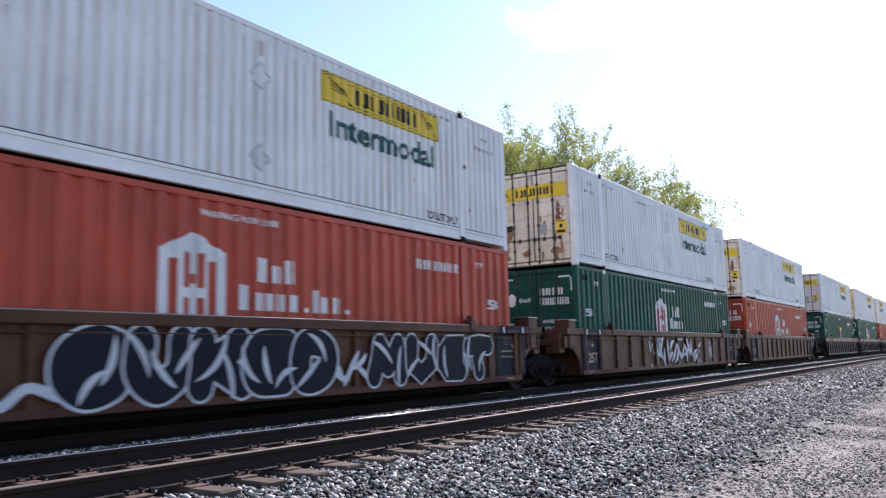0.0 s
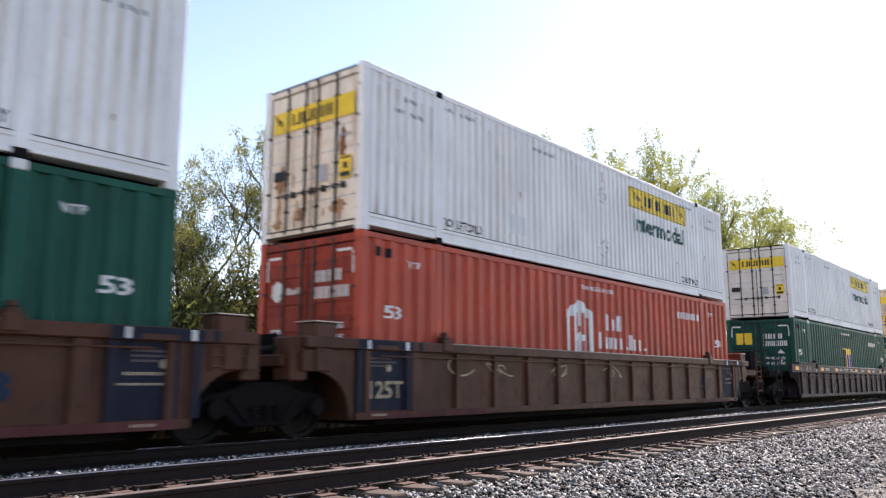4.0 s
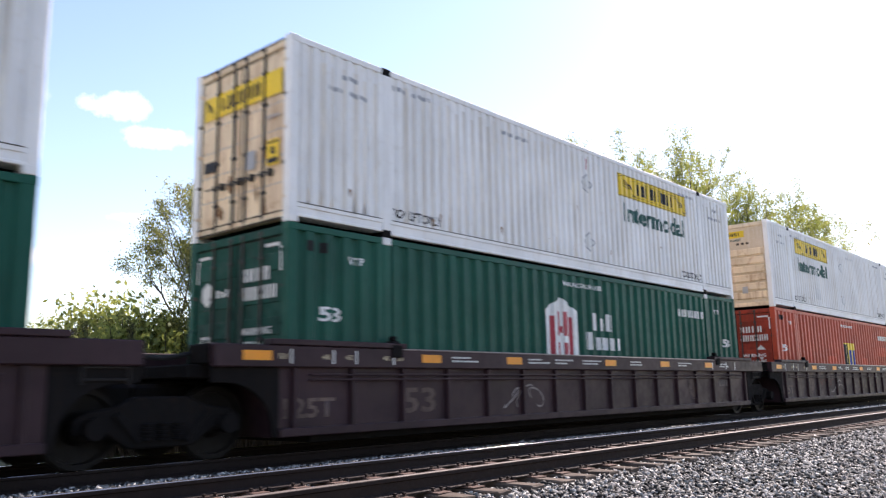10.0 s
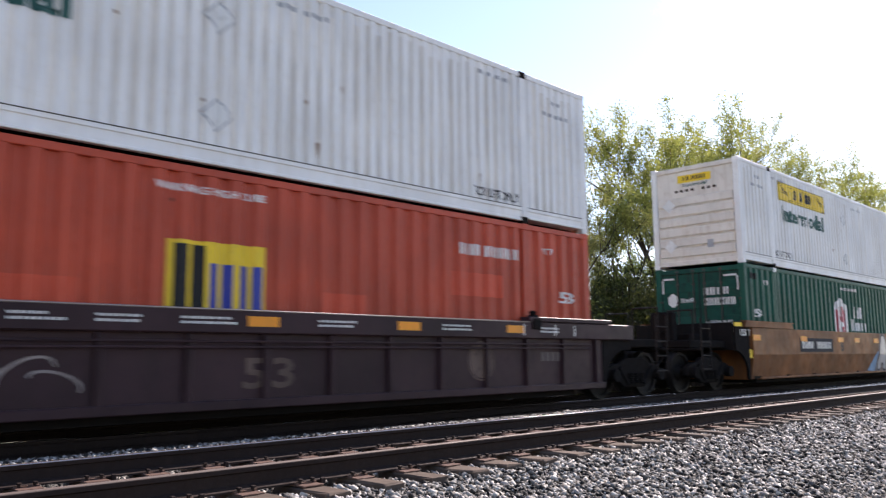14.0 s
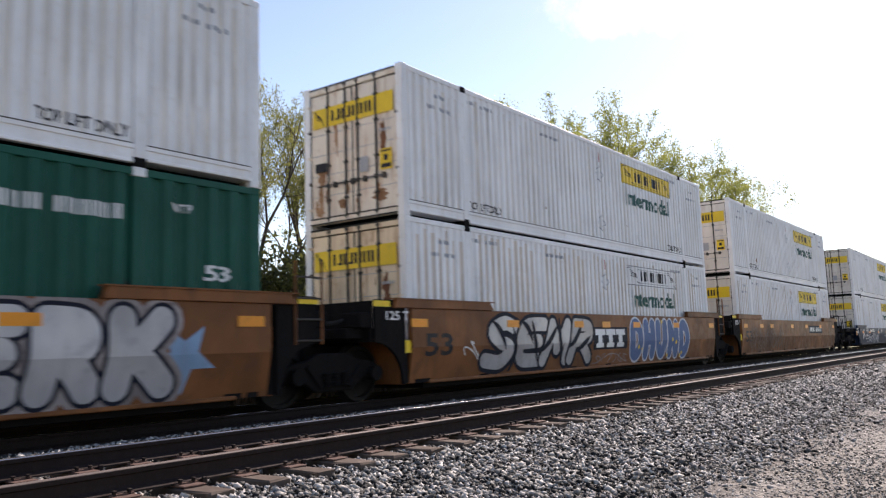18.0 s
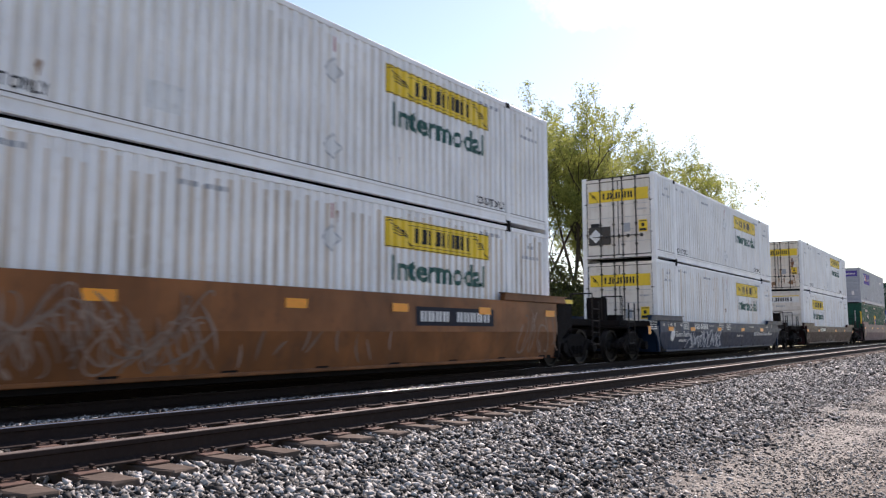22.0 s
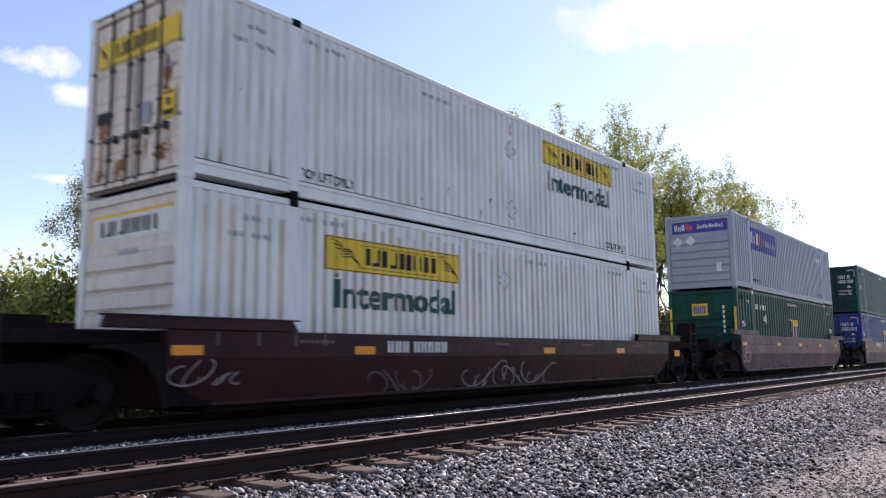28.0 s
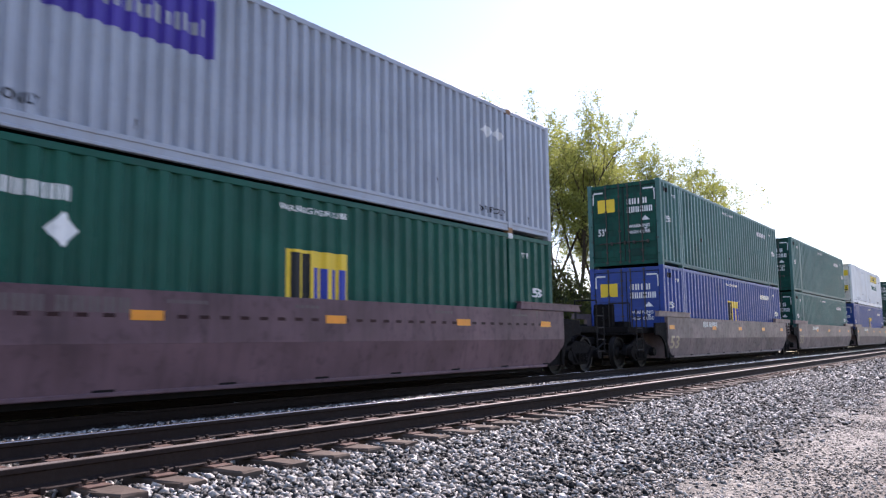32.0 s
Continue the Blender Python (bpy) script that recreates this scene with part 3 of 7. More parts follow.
def drape(bm, folds, lift):
    """Bends a flat mark in x and z on to the folds."""
    xs = [v.co.x for v in bm.verts]
    for x in folds.breaks(min(xs), max(xs)):
        bmesh.ops.bisect_plane(bm, geom=bm.verts[:] + bm.edges[:] + bm.faces[:], plane_co=(x, 0, 0), plane_no=(1, 0, 0))
    for v in bm.verts:
        v.co.y = folds.at(v.co.x) - lift
    return bm


def flat(points):
    bm = bmesh.new()
    bm.faces.new([bm.verts.new((x, 0, z)) for x, z in points])
    return bm


def rects(rows):
    bm = bmesh.new()
    for x0, x1, z0, z1 in rows:
        bm.faces.new([bm.verts.new(c) for c in ((x0, 0, z0), (x1, 0, z0), (x1, 0, z1), (x0, 0, z1))])
    return bm


def words(text, x, z, width, height, bold=0.022):
    """Lettering in x and z, its lower left corner at x, z."""
    cu = bpy.data.curves.new("lettering", "FONT")
    cu.body, cu.resolution_u, cu.offset = text, 2, bold
    tmp = bpy.data.objects.new("lettering", cu)
    data = bpy.data.meshes.new_from_object(tmp)
    bpy.data.objects.remove(tmp)
    bm = bmesh.new()
    bm.from_mesh(data)
    bpy.data.meshes.remove(data)
    bpy.data.curves.remove(cu)
    xs, ys = [v.co.x for v in bm.verts], [v.co.y for v in bm.verts]
    sx, sy = width / (max(xs) - min(xs)), height / (max(ys) - min(ys))
    x_low, y_low = min(xs), min(ys)
    for v in bm.verts:
        v.co = ((v.co.x - x_low) * sx + x, 0, (v.co.y - y_low) * sy + z)
    bmesh.ops.recalc_face_normals(bm, faces=bm.faces)
    return bm


def bars(n, x, z, width, height, gap=0.35, skip=()):
    """Plain bars in place of writing."""
    w = width / n
    return rects([(x + i * w, x + (i + 1 - gap) * w, z, z + height) for i in range(n) if i not in skip])


def blocks(spec, x, z, width, height):
    """Plain upright bars in place of a name: H a tall pair, x a low pair, l a tall and i a low single bar, . a small square, a blank a gap."""
    wide = {".": 0.35, "l": 0.55, "i": 0.5, " ": 0.5}
    total = sum(wide.get(k, 1.0) for k in spec)
    out, u = [], 0.0
    for k in spec:
        w = wide.get(k, 1.0)
        top = 0.2 if k == "." else 0.72 if k in "xi" else 1.0
        at = {"H": (0.0, 0.46), "x": (0.0, 0.46), " ": ()}.get(k, (0.1,))
        if at:
            out.append(rects([(x + (u + q) * width / total, x + (u + q + 0.3) * width / total, z, z + height * top) for q in at]))
        u += w
    return out


BOX_L, BOX_W, BOX_H, POST = 16.15, 2.59, 2.90, 1.98

WHITES = ("plain_white", "rusty_white", "faded_white", "stained_white")
# each kind: folds, side paint, end paint, height of the bottom rail
KINDS = dict(
    plain_white=("fine", "white", "cream", 0.30), rusty_white=("fine", "white", "tan", 0.30),
    faded_white=("fine", "white", "tan", 0.30), stained_white=("fine", "white", "stained", 0.30),
    red_house=("deep", "red", "redend_shaded", 0.17), red_square=("deep", "red", "redend_shaded", 0.17),
    green_house=("deep", "green", "greenend", 0.17), green_square=("deep", "green", "greenend", 0.17),
    worn_green=("deep", "fadedgreen", "greenend", 0.17),
    blue_square=("deep", "blue", "blue", 0.17), grey_panel=("strong", "grey", "grey", 0.26),
)


def joined(bms):
    """Several small marks as one mesh."""
    out = bmesh.new()
    for bm in bms:
        data = bpy.data.meshes.new("mark")
        bm.to_mesh(data)
        bm.free()
        out.from_mesh(data)
        bpy.data.meshes.remove(data)
    return out


WEAR = [0]


def to_end(bm, lift):
    """Turns a flat mark in x and z to face the car's end: x runs from the far side to the near one."""
    for v in bm.verts:
        v.co = (-lift, BOX_W - v.co.x, v.co.z)
    return bm


def far_container(kind, label):
    """A container far down the line: its sheets, rails, posts, roof, ends and sign."""
    folds_name, side, end, rail_h = KINDS[kind]
    folds, paint_side, paint_end = FOLDS[folds_name], M[side], M[end]
    body = tagged(new("shipping_container"), label, "container", "containers on the train")
    z1 = BOX_H - 0.11
    part("side_panel", kept(("far_side", folds_name, rail_h), lambda: sheet(folds, 0.15, BOX_L - 0.15, rail_h, z1)), paint_side, body)
    part("bottom_rail", kept(("far_rail", rail_h), lambda: rail_channel(0.15, BOX_L - 0.15, 0.03, rail_h + 0.004)), paint_side, body)
    part("top_rail", kept(("top_rail",), lambda: box(0.15, BOX_L - 0.15, -0.003, 0.08, z1, BOX_H - 0.012, bevel=0.008)), paint_side, body)
    part("far_panel", kept(("far_back",), lambda: box(0.15, BOX_L - 0.15, BOX_W - 0.05, BOX_W - 0.012, 0.03, z1)), paint_side, body)
    part("roof", kept(("roof",), roof_sheet), paint_side, body)
    for x0, x1 in ((0.0, 0.17), (BOX_L - 0.17, BOX_L)):
        part("corner_post", kept(("far_post", x0), lambda: box(x0, x1, -0.006, 0.15, 0.0, BOX_H, bevel=0.012)), paint_side, body)
    for x0 in (0.045, BOX_L - 0.09):
        part("end_wall", kept(("far_end", x0), lambda: box(x0, x0 + 0.045, 0.1, BOX_W - 0.02, 0.06, BOX_H - 0.05)), paint_end, body)
    for x in (POST, BOX_L - POST):
        part("lifting_post", kept(("lifting_post", x), lambda: box(x - 0.09, x + 0.09, -0.008, 0.10, 0.12, BOX_H - 0.12, bevel=0.01)), paint_side, body)
    for y in (0.66, BOX_W / 2 - 0.16, BOX_W / 2 + 0.16, BOX_W - 0.66):
        part("lock_rod", kept(("lock_rod", y), lambda: lock_rod(y)), M["rod"], body)
    if kind in WHITES:
        side_mark(body, "sign_panel", ("far_sign",), lambda: rects([(9.65, 13.3, 2.04, 2.60)]), "logo", folds, 0.003, "yellow sign panel")
        side_mark(body, "large_lettering", ("inter", 0), lambda: words("Intermodal", 9.87, 1.43, 3.25, 0.47, 0.030), "forest", folds, 0.010, "dark green lettering")
    return body


def far_car(colour, label):
    """A smooth-sided well car far down the line, with its wheels."""
    car = tagged(new("well_car"), label, "rail car", "cars of the train")
    p, top = M[colour], TOPS["low"]
    for sgn, nm in ((-1, "near"), (1, "far")):
        ys = (-1.46, -1.36) if sgn < 0 else (1.36, 1.46)
        part("side_sheet", kept(("side_sheet", "low", nm), lambda: smooth_side(top, *ys, 0.25)), p, car)
        part("lower_sheet", kept(("lower_sheet", nm, False), lambda: lower_side(*((-1.458, -1.36) if sgn < 0 else (1.36, 1.458)), False)), p, car)
        for x0 in (-1.15, BOX_L - 1.95):
            part("end_fence", kept(("end_fence", "low", x0, nm), lambda: fence(x0, x0 + 3.1, top, sgn)), p, car)
    part("well_floor", kept(("well_floor",), lambda: well_floor()), M["dark"], car)
    for x0, x1 in ((-1.7, -0.15), (BOX_L + 0.15, BOX_L + 1.7)):
        part("end_platform", kept(("far_deck", x0), lambda: box(x0, x1, -1.3, 1.3, 0.75, 1.24, bevel=0.02)), M["dark"], car)
    trucks(car, -1.85)
    return car


def container(kind, nose_first, label, dusty=False):
    folds_name, side, end, rail_h = KINDS[kind]
    folds, paint_side, paint_end = FOLDS[folds_name], M[side], M[end]
    body = tagged(new("shipping_container"), label, "container", "containers on the train")
    z0, z1 = rail_h, BOX_H - 0.11
    for x0, x1 in ((0.15, POST - 0.09), (POST + 0.09, BOX_L - POST - 0.09), (BOX_L - POST + 0.09, BOX_L - 0.15)):
        part("side_panel", kept(("side_panel", folds_name, x0, rail_h), lambda: sheet(folds, x0, x1, z0, z1)), paint_side, body)
        raised = 0.09 if x1 - x0 < 3 else 0.05
        part("bottom_rail", kept(("bottom_rail", x0, rail_h), lambda: rail_channel(x0, x1, raised, z0 + 0.004)), paint_side, body)
        part("far_panel", kept(("far_panel", x0), lambda: box(x0, x1, BOX_W - 0.05, BOX_W - 0.012, 0.03, z1)), paint_side, body)
    # a thin dark strip paints the shade where the folds meet the rail
    if side == "white":
        for x0, x1 in ((0.15, POST - 0.09), (POST + 0.09, BOX_L - POST - 0.09), (BOX_L - POST + 0.09, BOX_L - 0.15)):
            part("rail_seam", kept(("rail_seam", x0), lambda: box(x0 + 0.02, x1 - 0.02, -0.009, -0.004, z0 - 0.006, z0 + 0.008)), M["scuff_shade"], body, "painted line of shade above the bottom rail")
    part("top_rail", kept(("top_rail",), lambda: box(0.15, BOX_L - 0.15, -0.003, 0.08, z1, BOX_H - 0.012, bevel=0.008)), paint_side, body)
    part("top_rail", kept(("top_rail_far",), lambda: box(0.15, BOX_L - 0.15, BOX_W - 0.08, BOX_W, z1, BOX_H - 0.012)), paint_side, body)
    part("roof", kept(("roof",), roof_sheet), paint_side, body)
    part("floor_frame", kept(("floor_frame",), lambda: box(0.1, BOX_L - 0.1, 0.095, BOX_W - 0.06, 0.10, 0.22)), M["dark"], body)
    for x in (POST, BOX_L - POST):
        part("lifting_post", kept(("lifting_post", x), lambda: box(x - 0.09, x + 0.09, -0.008, 0.10, 0.12, BOX_H - 0.12, bevel=0.01)), paint_side, body)
        for z in (0.0, BOX_H - 0.125):
            part("casting", kept(("casting", x, z), lambda: casting(x - 0.095, x + 0.095, -0.014, 0.15, z, z + 0.125)), M["dark"] if side == "white" else M["rust"] if side == "grey" else M["lettering"] if side == "green" and z > 1 else paint_side, body)
    for x0, x1 in ((0.0, 0.17), (BOX_L - 0.17, BOX_L)):
        for y0, y1 in ((-0.006, 0.15), (BOX_W - 0.15, BOX_W + 0.006)):
            part("corner_post", kept(("corner_post", x0, y0), lambda: box(x0, x1, y0, y1, 0.1, BOX_H - 0.1, bevel=0.012)), paint_side, body)
            for z in (0.0, BOX_H - 0.118):
                part("casting", kept(("casting", x0, y0, z), lambda: casting(x0 - 0.004, x1 + 0.004, y0 - 0.004, y1 + 0.004, z, z + 0.118)), paint_side, body)
    part("end_wall", kept(("end_wall_far",), lambda: box(BOX_L - 0.08, BOX_L - 0.03, 0.15, BOX_W - 0.15, 0.06, BOX_H - 0.08)), paint_end, body)
    for z in (0.06, BOX_H - 0.17):
        part("end_beam", kept(("end_beam", z), lambda: box(0.005, 0.12, 0.15, BOX_W - 0.15, z, z + 0.13, bevel=0.01)), paint_end, body)
    body["nose"] = nose_first
    (nose_end if nose_first else door_end)(body, kind, paint_end)
    del body["nose"]
    side_marks(body, kind, nose_first, folds, folds_name, dusty)
    return body


def rail_channel(x0, x1, z0, z1):
    """A bottom rail: a pressed channel with a lip above and below."""
    bm = box(x0, x1, -0.006, 0.09, z1 - 0.07, z1, bevel=0.008)
    add_box(bm, x0, x1, 0.012, 0.088, z0 + 0.02, z1 - 0.06)
    add_box(bm, x0, x1, -0.006, 0.09, z0, z0 + 0.045, bevel=0.008)
    if x1 - x0 < 3:
        add_box(bm, x0, x1, 0.084, 0.3, z0 + 0.004, z0 + 0.02)
    return bm


def casting(*a):
    bm = box(*a, bevel=0.012)
    x, z = (a[0] + a[1]) / 2, (a[4] + a[5]) / 2
    add_box(bm, x - 0.03, x + 0.03, a[2] - 0.002, a[2] + 0.01, z - 0.022, z + 0.022)
    return bm


def roof_sheet():
    bm = bmesh.new()
    n = 64
    cols = []
    for i in range(n + 1):
        x = 0.1 + (BOX_L - 0.2) * i / n
        z = BOX_H - 0.03 + (0.02 if i % 4 in (1, 2) else 0.0)
        cols.append((bm.verts.new((x, 0.06, z)), bm.verts.new((x, BOX_W - 0.06, z))))
    for (a, c), (d, e) in zip(cols, cols[1:]):
        bm.faces.new((a, d, e, c))
    return bm


def door_end(body, kind, paint_end):
    y_mid = BOX_W / 2
    for i, (y0, y1) in enumerate(((0.165, y_mid - 0.008), (y_mid + 0.008, BOX_W - 0.165))):
        def leaf():
            bm = box(0.045, 0.09, y0, y1, 0.2, BOX_H - 0.18, bevel=0.006)
            return bm
        door = part("door", kept(("door", i, KINDS[kind][0]), leaf), paint_end, body)
        for k in range(5):
            if KINDS[kind][0] == "deep":
                z = 0.34 + k * 0.47
                part("door_panel", kept(("door_panel", i, k), lambda: box(0.028, 0.046, y0 + 0.05, y1 - 0.05, z, z + 0.26, bevel=0.008)), paint_end, door)
            else:
                z = 0.62 + k * 0.42
                part("plank_seam", kept(("plank_seam", i, k), lambda: box(0.040, 0.046, y0 + 0.02, y1 - 0.02, z, z + 0.012)), M["faded"], door)
        part("gasket", kept(("gasket", i), lambda: gasket(y0, y1)), M["gasket"], door)
        for k in range(5):
            z = 0.35 + k * 0.53
            y = 0.13 if i == 0 else BOX_W - 0.13
            part("hinge", kept(("hinge", i, k), lambda: box(0.0, 0.05, y - 0.055, y + 0.055, z, z + 0.06, bevel=0.01)), M["rod"] if k % 2 else paint_end, door)
        for y in ((0.66, y_mid - 0.16) if i == 0 else (y_mid + 0.16, BOX_W - 0.66)):
            rod = part("lock_rod", kept(("lock_rod", y), lambda: lock_rod(y)), M["rod"], door)
            part("rod_handle", kept(("rod_handle", y), lambda: rod_handle(y)), M["rod"], rod)
    if kind in WHITES:
        for z0, z1 in ((BOX_H - 0.072, BOX_H - 0.036), (0.062, 0.088), (0.168, 0.186)):
            part("edge_seal", kept(("edge_seal", z0), lambda: box(-0.002, 0.008, 0.16, BOX_W - 0.16, z0, z1)), M["gasket"], body, "grimy black edge")
    if kind in ("stained_white", "faded_white"):
        rnd = random.Random(WEAR[0] + 700)
        for k, (y, z, w, h, n) in enumerate(((2.08, 1.45, 0.10, 0.46, 34), (0.46, 1.05, 0.17, 0.22, 26), (0.42, 0.62, 0.07, 0.30, 20), (1.02, 0.42, 0.16, 0.11, 22), (2.0, 0.46, 0.22, 0.13, 24), (0.40, 0.33, 0.14, 0.10, 18))):
            pts = [(y + w * rnd.uniform(0.35, 1.15) * math.cos(j * 2 * math.pi / n), z + h * rnd.uniform(0.65, 1.15) * math.sin(j * 2 * math.pi / n)) for j in range(n)]
            part("rust_patch", to_end(flat(pts), -0.0385 + 0.0003 * k), M["doorrust"] if k != 0 else M["deeprust"], body, "bleeding rust stain")
    if kind in WHITES[1:]:
        rnd = random.Random(WEAR[0] + 900)
        for k in range(9):
            y, z, w, h = rnd.uniform(0.25, BOX_W - 0.35), rnd.choice((rnd.uniform(0.25, 0.7), rnd.uniform(0.3, 1.9))), rnd.uniform(0.02, 0.075), rnd.uniform(0.06, 0.28)
            pts = [(y + w * rnd.uniform(0.45, 1.15) * math.cos(j * 0.2856), z + h * rnd.uniform(0.7, 1.1) * math.sin(j * 0.2856)) for j in range(22)]
            part("rust_patch", to_end(flat([(min(max(a, 0.2), BOX_W - 0.2), min(max(c, 0.2), BOX_H - 0.2)) for a, c in pts]), -0.0405 + 0.0003 * k), M["doorrust"], body, "rusty brown patch")
    if kind in WHITES:
        end_mark(body, "sign_panel", ("end_logo",), lambda: rects([(0.24, BOX_W - 0.22, 2.02, 2.42)]), "logo", 0.030, "yellow sign panel with dark border")
        end_mark(body, "sign_lettering", ("end_logo_bars",), lambda: blocks("l.H.HHHl", 0.74, 2.11, 1.25, 0.22), "black", 0.034)
        end_mark(body, "sign_scroll", ("end_logo_scroll",), lambda: scroll(0.27, 2.04, 0.36, 0.35), "black", 0.034)
        end_mark(body, "warning_label", ("end_warn",), lambda: rects([(2.02, 2.32, 0.92, 1.32)]), "logo", 0.034, "yellow warning label")
        end_mark(body, "label_print", ("end_warn_bars",), lambda: rects([(2.05, 2.29, 0.95, 1.03), (2.05, 2.29, 1.26, 1.29), (2.12, 2.22, 1.09, 1.2)]), "black", 0.037)
        end_mark(body, "number_marking", ("end_no",), lambda: bars(6, 2.0, 1.66, 0.32, 0.06), "faded", 0.034)
        end_mark(body, "notice", ("end_notice",), lambda: rects([(0.3, 0.62, 1.12, 1.30)]), "black", 0.034)
        end_mark(body, "paper_label", ("end_paper",), lambda: rects([(1.5, 1.72, 0.95, 1.25)]), "faded", 0.034)
    else:
        square = kind.endswith("square") or kind == "worn_green"
        if square:
            end_mark(body, "sign_panel", ("end_sq",), lambda: rects([(0.36, 0.98, 1.9, 2.35)]), "logo", 0.024, "yellow square sign")
            end_mark(body, "sign_lettering", ("end_sq_bars",), lambda: blocks("HHH", 0.42, 1.96, 0.52, 0.32), "logoblue", 0.020)
        else:
            end_mark(body, "sign_roundel", ("end_hex",), lambda: flat([(0.5 + 0.17 * math.cos(k * math.pi / 3 + 0.52), 2.0 + 0.2 * math.sin(k * math.pi / 3 + 0.52)) for k in range(6)]), "lettering", 0.024)
            end_mark(body, "sign_lettering", ("end_hex_bars",), lambda: blocks("HxH", 0.75, 1.93, 0.4, 0.12), "lettering", 0.024)
        end_mark(body, "code_lettering", ("end_code",), lambda: joined(blocks("HHl H", 1.42, 2.1, 0.75, 0.2) + blocks("HHHHHH", 1.42, 1.82, 0.92, 0.2)), "lettering", 0.024)
        end_mark(body, "warning_text", ("end_warning",), lambda: words("WARNING", 1.45, 1.3, 0.75, 0.11), "lettering", 0.024)
        end_mark(body, "warning_text", ("end_high",), lambda: words("HIGH CUBE", 1.45, 1.1, 0.75, 0.11), "lettering", 0.024)
        end_mark(body, "length_text", ("end_53",), lambda: words("53'", 0.35, 1.1, 0.28, 0.25), "lettering", 0.024)
        for j, r in enumerate(((0.22, 0.55, 2.58, 2.63), (2.0, 2.36, 2.58, 2.63), (2.36, 2.41, 2.2, 2.57), (0.17, 0.22, 2.2, 2.57))):
            end_mark(body, "corner_label", ("end_corner", j), lambda: rects([r]), "lettering", 0.012)
        if square:
            end_mark(body, "placard", ("end_diamond",), lambda: diamond(2.05, 1.45, 0.24), "lettering", 0.015, "white diamond placard")


def end_mark(body, name, key, make, material, lift, label=""):
    if name == "sign_lettering":
        for i, bm in enumerate(make()):
            part(name, kept((*key, i), lambda: to_end(bm, lift - (0.045 if lift < 0.04 else 0.05))), M[material], body, label)
        return None
    return part(name, kept(key, lambda: to_end(make(), lift - (0.045 if lift < 0.04 else 0.05))), M[material], body, label)


def gasket(y0, y1):
    bm = bmesh.new()
    for a in ((y0 - 0.012, y0 + 0.008, 0.19, BOX_H - 0.17), (y1 - 0.008, y1 + 0.012, 0.19, BOX_H - 0.17), (y0, y1, 0.185, 0.205), (y0, y1, BOX_H - 0.19, BOX_H - 0.168)):
        add_box(bm, 0.04, 0.085, *a)
    return bm


def lock_rod(y):
    bm = tube((0.012, y, 0.1), (0.012, y, BOX_H - 0.06), 0.02, 8)
    for z in (0.14, 0.5, 1.2, 1.9, 2.4, BOX_H - 0.13):
        add_box(bm, -0.012, 0.046, y - 0.045, y + 0.045, z, z + 0.05, bevel=0.008)
    return bm


def rod_handle(y):
    bm = tube((-0.02, y - 0.26, 0.82), (-0.02, y + 0.26, 0.82), 0.014, 6)
    add_box(bm, -0.03, 0.046, y - 0.22, y - 0.15, 0.76, 0.87, bevel=0.008)
    add_box(bm, -0.03, 0.01, y - 0.04, y + 0.04, 0.78, 0.86, bevel=0.008)
    return bm


